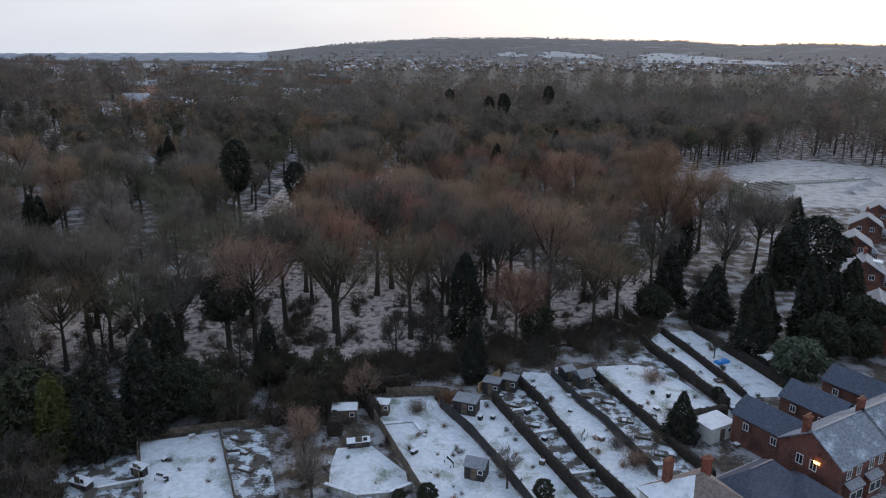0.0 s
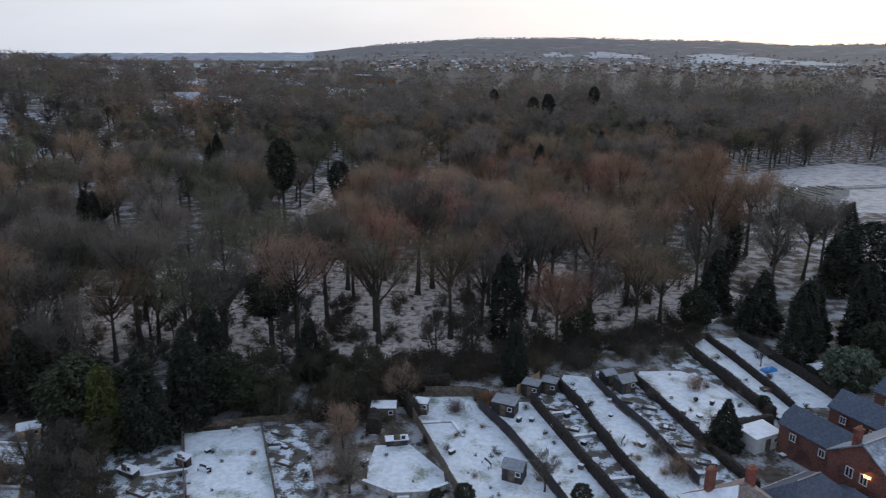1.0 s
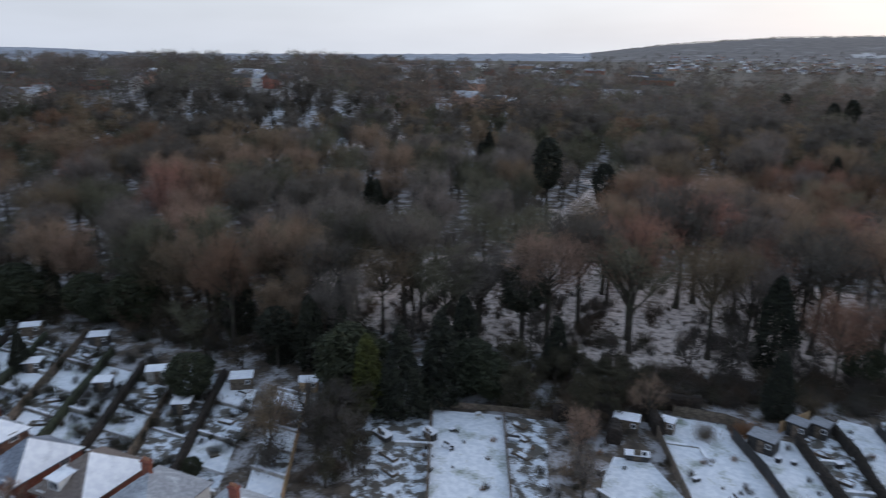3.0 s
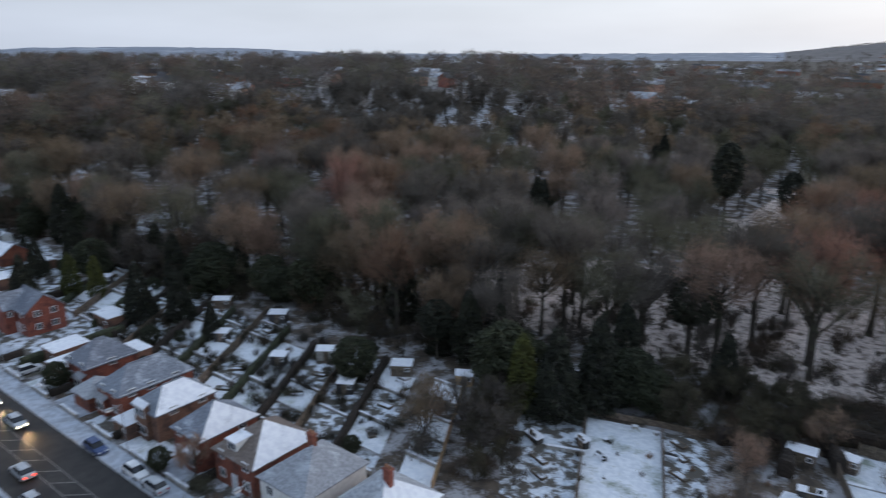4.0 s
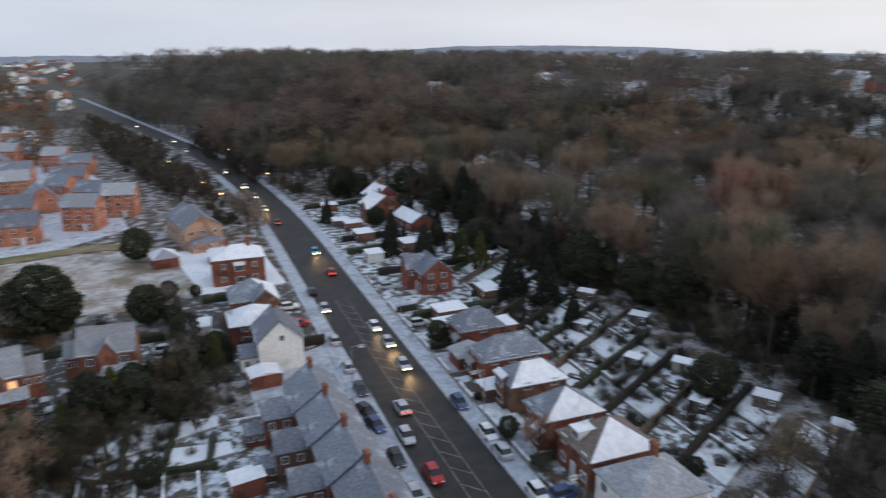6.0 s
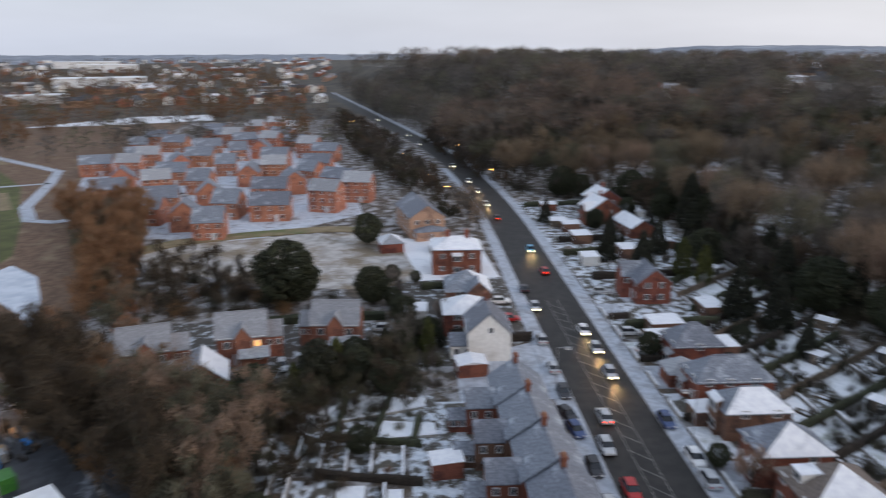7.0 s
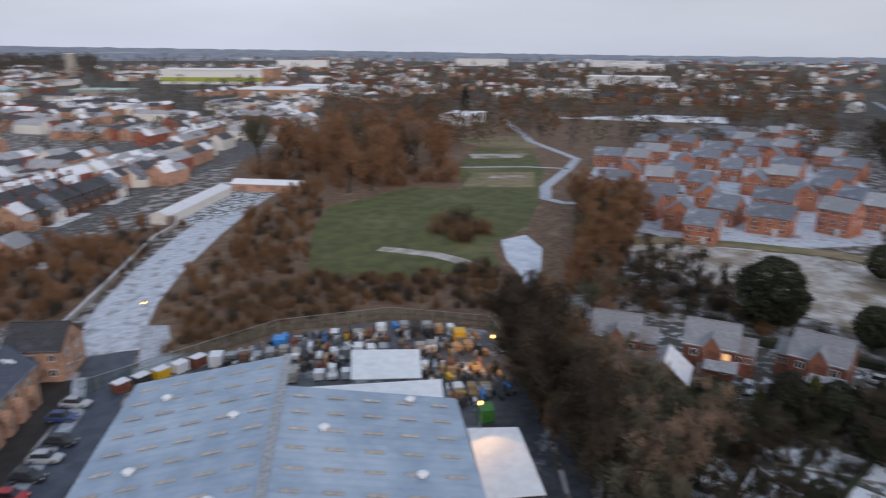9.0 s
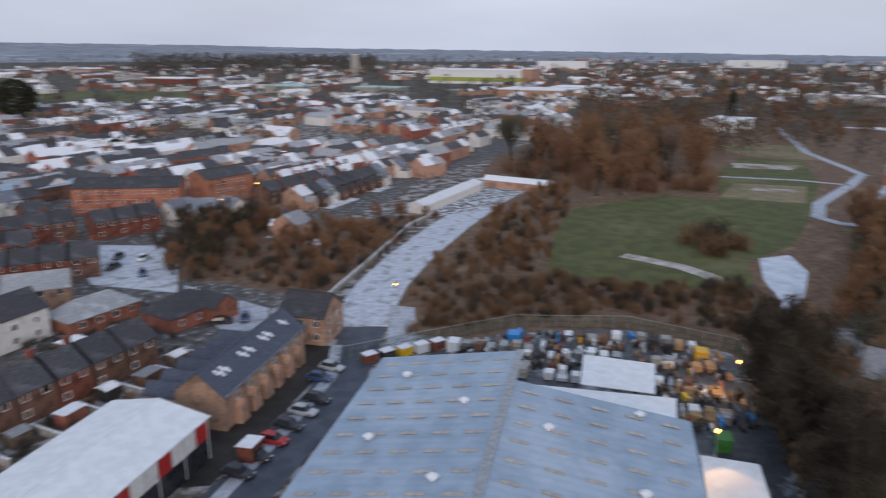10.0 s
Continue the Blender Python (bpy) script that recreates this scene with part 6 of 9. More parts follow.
# ---- gardens ----
def hedge(pts, width, height, seed=1, material=None, label="clipped dark brown beech hedge between two gardens", name="hedge", group="hedges between the gardens"):
    """A hedge along pts with an uneven, twiggy surface."""
    rng = np.random.RandomState(seed)
    verts, faces = [], []
    prof = [(-0.5, 0.0), (-0.54, 0.35), (-0.5, 0.8), (-0.3, 1.0), (0.0, 1.04), (0.3, 1.0), (0.5, 0.8), (0.54, 0.35), (0.5, 0.0)]
    line = []
    pts = [(x * PLAN, y * PLAN) for x, y in pts]
    for (x0, y0), (x1, y1) in zip(pts, pts[1:]):
        n = max(2, int(math.hypot(x1 - x0, y1 - y0) / 0.45))
        line += [(x0 + (x1 - x0) * i / n, y0 + (y1 - y0) * i / n) for i in range(n)]
    line.append(pts[-1])
    tri = []
    for i, (x, y) in enumerate(line):
        a, b = line[max(0, i - 1)], line[min(len(line) - 1, i + 1)]
        d = np.array([b[0] - a[0], b[1] - a[1]])
        d /= np.linalg.norm(d)
        nx, ny = -d[1], d[0]
        k = 1 + 0.12 * math.sin(i * 0.31 + seed) + rng.uniform(-0.08, 0.08)
        if i in (0, len(line) - 1):
            k *= 0.7
        z = ground_z(x / PLAN, y / PLAN)
        for u, v in prof:
            w = u * width * k * rng.uniform(0.92, 1.1)
            h = v * height * (1 + 0.08 * math.sin(i * 0.23 + 2 * seed)) * rng.uniform(0.95, 1.05) - (0.05 if v == 0 else 0)
            verts.append((x + nx * w, y + ny * w, z + h))
            tri.append((x + nx * w, y + ny * w, z + max(0.1, h)))
    m = len(prof)
    for i in range(len(line) - 1):
        for k in range(m - 1):
            faces.append((i * m + k, i * m + k + 1, (i + 1) * m + k + 1, (i + 1) * m + k))
    faces.append(tuple(range(m)))
    faces.append(tuple((len(line) - 1) * m + k for k in range(m))[::-1])
    c = np.array(tri)[rng.randint(0, len(tri), len(tri) * 2)] + rng.normal(0, 0.1, (len(tri) * 2, 3))
    fl = flecks(c, rng.normal(0, 1, (len(c), 3)) + np.array([0, 0, 0.6]), 0.4, 0.1, rng)
    base = len(verts)
    ob = part(name, (verts + fl.tolist(), faces + tri_faces(len(fl), base)), material or M_HEDGE)
    return tagged(ob, label, "hedge", group)


FENCE = {}


def fence(pts, height=1.6, material=None, label="weathered timber panel fence between two gardens", gap=1.9):
    """Posts with boarded panels between them."""
    material = material or M_WOOD
    f = thing("fence", Matrix.Identity(4), label, "fence", "fences between the gardens")
    pts = [(x * PLAN, y * PLAN) for x, y in pts]
    for (x0, y0), (x1, y1) in zip(pts, pts[1:]):
        length = math.hypot(x1 - x0, y1 - y0)
        n = max(1, int(round(length / gap)))
        rot = math.degrees(math.atan2(y1 - y0, x1 - x0))
        step = length / n
        key = (round(step, 1), height, material.name)
        for i in range(n + 1):
            t = i / n
            x, y = x0 + (x1 - x0) * t, y0 + (y1 - y0) * t
            tilt = RNG.uniform(-1.2, 1.2)
            m = pose(x, y, ground_z(x / PLAN, y / PLAN), tilt, 0, rot)
            if key not in FENCE:
                bm = bmesh.new()
                box(bm, -0.06, 0.06, -0.06, 0.06, -0.2, height + 0.15)
                p = part("post", bm, material, f)
                bm = bmesh.new()
                box(bm, 0.06, step - 0.06, -0.02, 0.02, 0.08, height)
                for q in range(3):
                    zz = 0.3 + q * (height - 0.5) / 2
                    box(bm, 0.06, step - 0.06, -0.05, -0.02, zz - 0.05, zz + 0.05)
                box(bm, 0.06, step - 0.06, -0.05, 0.05, height, height + 0.04)
                q2 = part("panel", bm, material, f)
                FENCE[key] = (p, q2)
                p.matrix_basis = m
                q2.matrix_basis = m
                continue
            again(FENCE[key][0], "post", f, m)
            if i < n:
                again(FENCE[key][1], "panel", f, m)
    return f


def shed(x, y, rot, w, d, h, material=None, snow=True, label="dark timber garden shed with snow on its roof", flat=False, rise=0.5):
    material = material or M_WOOD_DARK
    s = thing("garden_shed", at(x, y, rot), label, "shed", "garden sheds")
    bm = bmesh.new()
    box(bm, -w / 2, w / 2, -d / 2, d / 2, -0.1, h)
    part("wall", bm, material, s)
    bm = bmesh.new()
    if flat:
        slab(bm, [(-w / 2 - 0.15, -d / 2 - 0.15, h + 0.1), (w / 2 + 0.15, -d / 2 - 0.15, h + 0.1), (w / 2 + 0.15, d / 2 + 0.15, h + 0.25), (-w / 2 - 0.15, d / 2 + 0.15, h + 0.25)], 0.1)
    else:
        for a, b in ((-1, 1), (1, -1)):
            pts = [(-w / 2 - 0.15, a * (d / 2 + 0.2), h - 0.05), (w / 2 + 0.15, a * (d / 2 + 0.2), h - 0.05), (w / 2 + 0.15, 0, h + rise), (-w / 2 - 0.15, 0, h + rise)]
            slab(bm, pts if a < 0 else pts[::-1], 0.08)
        for xx in (-w / 2, w / 2):
            poly(bm, [(xx, -d / 2, h - 0.06), (xx, d / 2, h - 0.06), (xx, 0, h + rise - 0.08)])
    part("roof", bm, M_ROOFSNOW if snow else M_LEAD, s, "snow-covered felt roof" if snow else "grey felt roof")
    bm = bmesh.new()
    box(bm, -0.45, 0.45, -d / 2 - 0.07, -d / 2 - 0.03, 0.05, 1.85)
    part("door", bm, M_WOOD, s)
    add_window(s, pose(w * 0.3, -d / 2, 1.0), 0.7, 0.7)
    return s


def bench(x, y, rot, w=1.6, material=None):
    b = thing("garden_bench", at(x, y, rot), "timber garden bench capped with snow", "bench", "garden furniture")
    for s in (-1, 1):
        bm = bmesh.new()
        box(bm, s * w / 2 - 0.05, s * w / 2 + 0.05, -0.25, -0.17, 0, 0.45)
        box(bm, s * w / 2 - 0.05, s * w / 2 + 0.05, 0.17, 0.25, 0, 0.85)
        part("leg", bm, M_WOOD_DARK, b)
    bm = bmesh.new()
    box(bm, -w / 2, w / 2, -0.25, 0.2, 0.45, 0.5)
    part("seat", bm, M_ROOFSNOW, b, "seat under snow")
    for k in range(3):
        bm = bmesh.new()
        box(bm, -w / 2, w / 2, 0.2, 0.24, 0.55 + k * 0.12, 0.63 + k * 0.12)
        part("slat", bm, M_WOOD_DARK, b)
    return b


def planter(x, y, rot, w=2.4, d=1.0, h=0.4):
    p = thing("raised_bed", at(x, y, rot), "raised timber vegetable bed filled with snow", "raised bed", "raised beds")
    for s in (-1, 1):
        bm = bmesh.new()
        box(bm, -w / 2, w / 2, s * d / 2 - 0.05, s * d / 2 + 0.05, -0.05, h)
        part("board", bm, M_WOOD, p)
        bm = bmesh.new()
        box(bm, s * w / 2 - 0.05, s * w / 2 + 0.05, -d / 2 + 0.05, d / 2 - 0.05, -0.05, h)
        part("board", bm, M_WOOD, p)
    bm = bmesh.new()
    box(bm, -w / 2 + 0.05, w / 2 - 0.05, -d / 2 + 0.05, d / 2 - 0.05, -0.05, h * 0.85)
    part("soil", bm, M_PATCHY, p, "snow over dark soil")
    return p


def low_wall(pts, h=0.7, t=0.35, label="low stone retaining wall with a snowy top"):
    w = thing("garden_wall", Matrix.Identity(4), label, "wall", "garden walls")
    pts = [(x * PLAN, y * PLAN) for x, y in pts]
    for (x0, y0), (x1, y1) in zip(pts, pts[1:]):
        L, rot = math.hypot(x1 - x0, y1 - y0), math.degrees(math.atan2(y1 - y0, x1 - x0))
        bm = bmesh.new()
        box(bm, 0, L, -t / 2, t / 2, -0.1, h)
        part("wall_section", bm, M_STONE, w).matrix_basis = pose(x0, y0, 0, 0, 0, rot)
        bm = bmesh.new()
        box(bm, -0.03, L + 0.03, -t / 2 - 0.05, t / 2 + 0.05, h, h + 0.08)
        part("coping", bm, M_ROOFSNOW, w, "coping under snow").matrix_basis = pose(x0, y0, 0, 0, 0, rot)
    return w


def lawn(pts, material=None, z=0.05, label="back garden lawn under thin snow"):
    return sheet("lawn", pts, z, material or M_LAWN_SNOW, label, "lawn")


# the gardens behind the north-east houses, from west to east
lawn([(-33.1, 68.6), (-25.1, 70.8), (-20.3, 59.5), (-16.3, 50), (-24.8, 50), (-29, 59.4)])
lawn([(-25.0, 70.8), (-19.9, 71.7), (-16.3, 60), (-12.5, 50), (-16.1, 50), (-20.1, 59.5)], M_PATCHY, 0.06, "vegetable garden with snow between the beds")
lawn([(-40.5, 61.5), (-33.4, 68.2), (-29.3, 59.4), (-25.1, 50), (-33, 50)], M_PATCHY, 0.04, "paved garden terrace with patches of snow")
lawn([(-11.5, 63.8), (-11.3, 67.6), (-7.6, 68.1), (-3.6, 63.2), (-3.2, 60.5), (-5, 59.3), (-8, 58.8), (-11.1, 60.5)])
lawn([(-7.6, 73.6), (-6.5, 79), (-1.0, 79.5), (-0.2, 76.6), (3.2, 70.3), (6.5, 62.5), (11, 50), (1.7, 50), (-1.7, 59.1)])
lawn([(0.2, 76.6), (1.0, 78.5), (6.0, 78.6), (13.0, 59.5), (16.6, 50), (11.3, 50), (7.0, 62.5), (3.7, 70.3)])
lawn([(6.9, 78.6), (7.5, 83), (9.5, 83.8), (12.0, 76.6), (14.2, 67.2), (16.6, 60.4), (20, 51), (17.2, 50), (13.7, 59.5)], M_PATCHY, 0.05, "stepped garden with snowy terraces and paths")
lawn([(10.2, 83.8), (11, 86.5), (14.2, 86), (16.5, 77.9), (18.8, 72.6), (21.6, 62.6), (23, 57), (20.4, 53), (17.4, 60.4), (15, 67.2), (12.7, 76.6)])
lawn([(14.9, 85), (15.5, 88), (19.6, 87), (22.5, 76.6), (25.3, 67), (26.5, 62), (22.2, 62.6), (19.5, 72.6), (17.1, 77.9)], M_PATCHY, 0.05, "cluttered garden of beds and shrubs under snow")
lawn([(20.4, 85.5), (21.3, 88.2), (26.8, 88.8), (30.6, 85.8), (33.8, 76.6), (33, 73.5), (25, 71.5), (23.3, 76.6)])
lawn([(26, 90), (29.0, 97), (31.6, 85.8), (31, 84)], M_PATCHY, 0.06, "rough end of a garden with snow")
lawn([(29.9, 96.1), (33.2, 100.1), (35.6, 89.9), (37.4, 79.4), (35.0, 76.6), (32.6, 85.8)])
lawn([(34.0, 100.1), (38.8, 101), (42.5, 88), (44, 80), (38.2, 79.4), (36.4, 89.9)])
fence([(-33.3, 68.6), (-29.2, 59.4), (-25, 50)], 1.2)
fence([(-25.0, 70.9), (-20.2, 59.5), (-16.2, 50)], 1.0)
fence([(-7.8, 73.6), (-1.9, 59.1), (1.5, 50)], 1.7)
fence([(-0.1, 76.6), (3.4, 70.3), (6.7, 62.5), (11.1, 50)], 1.7, M_WOOD_DARK, "dark timber fence between two gardens")
fence([(14.5, 85.0), (16.8, 77.9), (19.1, 72.6), (21.9, 62.6)], 1.4, M_WOOD_DARK, "dark timber fence with pale posts between gardens")
fence([(-6.8, 79.3), (-1.2, 79.8), (1.0, 79.0)], 1.6)
fence([(-33.0, 69.4), (-25.2, 71.6), (-19.8, 72.6)], 1.0)
fence([(4.6, 80.2), (7.6, 84.2)], 1.8, M_WOOD_NEW, "pale new timber fence frame behind the sheds")
hedge([(6.4, 78.6), (13.4, 59.5), (17, 50)], 0.85, 1.5, 1)
hedge([(9.8, 83.8), (12.3, 76.6), (14.6, 67.2), (17.0, 60.4), (20.2, 52)], 0.85, 1.5, 2)
hedge([(20.0, 85.5), (22.9, 76.6), (25.7, 67.0), (27.5, 62)], 0.7, 1.3, 3)
hedge([(29.4, 96.1), (32.1, 85.8), (34.5, 76.6)], 0.95, 1.7, 4)
hedge([(33.6, 100.1), (36.0, 89.9), (37.8, 79.4)], 0.7, 1.2, 5)
hedge([(38.8, 101.0), (42.9, 86.7), (45, 80)], 0.9, 1.5, 6)
hedge([(28.5, 72.5), (33.6, 75.0)], 1.6, 2.0, 7, label="broad brown hedge at the end of the lawn")
hedge([(-7.5, 74), (-10.5, 80), (-4, 82)], 1.4, 2.4, 8, label="dark overgrown hedge at the garden end")
hedge([(-19.5, 72.5), (-13, 76), (-11.8, 70)], 1.8, 2.2, 9, label="overgrown brown hedge beside the wood")
shed(18.2, 82.6, 25, 2.6, 2.4, 2.1, label="black timber summerhouse with a pitched roof", snow=False, rise=0.9)
shed(16.4, 84.5, 25, 2.0, 2.0, 2.0, label="dark timber shed beside the summerhouse", snow=False)
shed(8.7, 81.4, -22, 2.3, 1.8, 2.1, flat=True, snow=False, label="dark green metal shed with a grey roof")
shed(6.4, 80.6, -22, 2.5, 1.9, 2.1, flat=True, snow=False, label="dark grey metal shed with a grey roof")
shed(3.0, 75.8, -20, 3.4, 2.4, 2.1, label="dark timber shed with a broad grey felt roof", flat=True, snow=False)
shed(-11.2, 73.6, 5, 3.4, 1.8, 2.1, M_WOOD, label="old grey timber hut with small panes", flat=True)
shed(-6.9, 75.2, -10, 1.8, 1.4, 1.9, M_WOOD, flat=True)
shed(-9.0, 68.0, 12, 2.9, 0.9, 0.9, label="low dark garden store with a snowy lid", flat=True)
shed(30.5, 70.6, 28, 4.6, 3.2, 2.3, M_RENDERED, label="white rendered garage with a flat snowy roof", flat=True)
shed(-30.6, 62.6, -22, 1.9, 0.9, 1.2, label="dark garden storage box with two white lids", flat=True)
shed(-35.4, 60.5, -22, 2.6, 1.1, 0.8, label="low dark garden store under snow", flat=True)
shed(3.6, 62.6, -20, 2.6, 2.2, 2.0, M_WOOD_DARK, label="small garden arbour with a grey pitched roof", rise=0.7, snow=False)
shed(44.5, 88.5, 20, 2.2, 1.8, 1.9, label="small dark shed below evergreens")
for x, y, r in [(-28.0, 61.5, -20), (0.8, 64.5, -60), (-22.0, 66.0, 10), (16.0, 70.0, 65), (24.5, 74.0, -20)]:
    bench(x, y, r)
for x, y, r, w in [(-21.5, 66.8, -22, 2.6), (-20.2, 63.5, -22, 2.6), (-22.4, 69.2, -22, 2.2), (9.0, 77.0, -20, 2.0), (10.5, 72.5, -20, 2.2), (20.5, 78.0, -20, 2.0), (21.5, 73.5, -20, 2.2), (22.5, 70.0, -20, 2.2), (23.6, 66.5, -20, 2.0),
                   (-33.0, 57.5, -24, 3.0), (-36.0, 57.0, -24, 2.4), (-31.5, 55.0, -24, 2.4), (18.0, 79.5, -20, 1.8), (36.5, 84.0, 20, 2.0)]:
    planter(x, y, r, w)
low_wall([(-11.4, 60.2), (-8.0, 58.5), (-5.0, 58.9), (-3.0, 60.3)], 0.9)
low_wall([(7.8, 75.2), (10.8, 76.1)], 0.5)
low_wall([(9.6, 70.2), (13.0, 71.2)], 0.5)
low_wall([(12.6, 62.3), (16.0, 63.0)], 0.6)
low_wall([(-33.5, 59.8), (-29.6, 61.2)], 0.6)
low_wall([(-6.6, 72.6), (-3.2, 73.2), (-1.8, 70.0)], 0.25)


def garden_steps():
    s = thing("garden_steps", at(-7.2, 58.4, 8), "flight of pale timber garden steps in the snow", "steps")
    for k in range(7):
        bm = bmesh.new()
        box(bm, -0.7, 0.7, -1.8 + k * 0.36, -1.5 + k * 0.36, -0.1, 0.08 + 0.12 * k)
        part("step", bm, M_STEEL if k % 2 else M_ROOFSNOW, s)


garden_steps()


def paddling_pool(x, y, rot):
    p = thing("blue_tarpaulin", at(x, y, rot), "bright blue tarpaulin cover on the snowy lawn", "tarpaulin")
    bm = bmesh.new()
    loft(bm, [[(-1.3, -0.7, 0.0), (1.3, -0.7, 0.0), (1.3, 0.7, 0.0), (-1.3, 0.7, 0.0)], [(-1.2, -0.6, 0.5), (1.2, -0.55, 0.45), (1.2, 0.6, 0.5), (-1.2, 0.6, 0.42)], [(-0.9, -0.3, 0.6), (0.9, -0.3, 0.55), (0.9, 0.3, 0.62), (-0.9, 0.3, 0.55)]])
    part("cover", bm, M_BLUE, p)


paddling_pool(38.8, 89.6, 25)




for k in range(46):  # pots, bins and boxes about the gardens
    x, y = RNG.uniform(-32, 36), RNG.uniform(58, 82)
    if RNG.uniform() < 0.6:
        x = RNG.uniform(6, 30)
    small_box("garden_box", x, y, RNG.uniform(0, 90), RNG.uniform(0.4, 0.9), RNG.uniform(0.4, 0.7), RNG.uniform(0.3, 0.8), (M_WOOD_DARK, M_WOOD, M_STONE, M_RUBBER)[RNG.randint(4)],
              "dark garden box capped with snow", "garden box", "garden clutter")
for key, x, y, s in [("shrub2", 27.3, 83.7, 0.75), ("shrub0", 27.0, 73.0, 0.8), ("shrub1", 1.2, 77.5, 0.7), ("small0", 6.5, 60.5, 0.45), ("shrub2", -2.8, 75.5, 0.7), ("shrub2", 20.0, 64.5, 0.8), ("shrub0", 19.0, 68.0, 0.6),
                     ("yew", -1.3, 57.8, 0.3), ("yew", -4.0, 58.0, 0.2), ("yew", 9.8, 58.5, 0.3), ("small2", -14.5, 66.0, 0.6), ("shrub2", -14.0, 62.0, 1.0), ("shrub0", -15.0, 70.0, 1.0), ("small0", -12.5, 59.0, 0.55),
                     ("shrub0", 33.0, 82.5, 0.4), ("small0", 38.2, 91.0, 0.35), ("yew", 34.0, 78.5, 0.25), ("yew", 26.5, 80.2, 0.08), ("shrub2", 23.8, 69.0, 0.5), ("shrub0", 21.0, 80.5, 0.5), ("shrub2", -17.5, 73.5, 1.1),
                     ("small2", -9.5, 76.5, 0.6), ("shrub0", 13.0, 88.5, 0.9), ("shrub2", 8.0, 87.0, 0.9), ("shrub0", 22.0, 91.0, 1.0), ("shrub3", 27.0, 92.5, 0.9), ("shrub2", -47.0, 58.0, 1.3), ("small2", -45.0, 53.0, 0.8), ("small0", -42.5, 56.5, 0.7), ("shrub0", -43.5, 50.5, 1.3)]:
    plant(key, x, y, s, group="garden shrubs")


# ---- the long gardens behind the houses on the north side of the road ----
def west_gardens():
    k = 0
    x = -44.5
    while x > -118:
        s = np.interp(x, [-118, -85, -50], [-0.85, -0.7, -0.55])
        w = 6.6 + 0.8 * math.sin(x)
        y0 = 44.5 if x > -90 else 47.0
        y1 = 64.5 + 2.5 * math.sin(x * 0.7) + (3.0 if x < -80 else 0)
        y = y0
        j = 0
        while y < y1 - 3:
            step = RNG.uniform(3.0, 7.0)
            yb = min(y1, y + step)
            pts = [(x - w + 0.5 + s * (y - y0), y), (x - 0.5 + s * (y - y0), y), (x - 0.5 + s * (yb - 0.3 - y0), yb - 0.3), (x - w + 0.5 + s * (yb - 0.3 - y0), yb - 0.3)]
            q = RNG.uniform()
            lawn(pts, M_LAWN_SNOW if q < 0.28 else M_SNOW if q < 0.48 else M_PATCHY, 0.04 + 0.06 * (j % 2), "narrow back garden terrace under snow")
            if q > 0.35:
                low_wall([pts[1], pts[0]], RNG.uniform(0.3, 0.7), 0.25)
            if RNG.uniform() < 0.55:
                cx, cy = (pts[0][0] + pts[2][0]) / 2 + RNG.uniform(-1.5, 1.5), (y + yb) / 2
                (planter if RNG.uniform() < 0.5 else bench)(cx, cy, RNG.uniform(-40, 40))
            if RNG.uniform() < 0.6:
                cx, cy = (pts[0][0] + pts[2][0]) / 2 + RNG.uniform(-2, 2), (y + yb) / 2 + RNG.uniform(-1, 1)
                plant(("shrub0", "shrub2", "yew", "shrub3")[RNG.randint(4)], cx, cy, RNG.uniform(0.25, 0.5), group="garden shrubs")
            y = yb
            j += 1
        a, b = (x - w + s * -1, y0 - 1), (x - w + s * (y1 - y0), y1)
        if k % 3 == 1:
            fence([a, ((a[0] + b[0]) / 2, (a[1] + b[1]) / 2), b], 1.5)
        else:
            hedge([a, ((a[0] + b[0]) / 2, (a[1] + b[1]) / 2), b], 0.85, 1.3, 20 + k, LEAF["yew"] if k % 2 else None, "dark overgrown hedge between two long gardens")
        if k % 2 == 0:
            shed(x - w / 2 + s * (y1 - 2 - y0), y1 - 1.5, math.degrees(math.atan(-s)) + 5, 3.4, 2.4, 2.0, (M_WOOD, M_WOOD_DARK, M_STONE)[k % 3], flat=k % 4 == 0, label="garden shed with a white snowy roof")
        else:
            shed(x - w / 2 + s * (y0 + 11 - y0), y0 + 11, math.degrees(math.atan(-s)), 2.6, 2.0, 1.9, M_WOOD_DARK, flat=True, label="small garden shed with a white snowy roof")
        x -= w
        k += 1


west_gardens()
for key, x, y, s in [("yew", -61.0, 58.0, 0.8), ("conifer", -88.0, 55.0, 0.6), ("conifer", -98.0, 56.0, 0.9), ("conifer", -103.0, 52.0, 1.0), ("cypress", -124.0, 51.0, 0.85), ("cypress", -120.0, 53.5, 0.8), ("conifer", -126.0, 44.0, 0.9),
                     ("conifer", -118.0, 41.0, 0.85), ("conifer", -136.0, 40.0, 0.75), ("yew", -104.0, 66.0, 1.0), ("ivy", -112.0, 64.0, 0.9),
                     ("conifer", -58.0, 72.0, 0.7), ("yew", -130.0, 58.0, 1.0), ("ivy", -142.0, 60.0, 0.9), ("conifer", -148.0, 44.0, 0.7), ("shrub2", -49.5, 33.5, 0.6), ("yew", -62.5, 31.5, 0.35),
                     ("bare2", -68.0, 74.0, 0.85), ("bare1", -62.0, 82.0, 0.95), ("small2", -58.5, 33.0, 0.5), ("shrub3", -56.0, 32.0, 0.7), ("shrub2", -53.0, 31.8, 0.5), ("yew", -90.0, 33.5, 0.45), ("conifer", -140.0, 52.0, 0.8)]:
    plant(key, x, y, s, group="evergreens in the gardens")
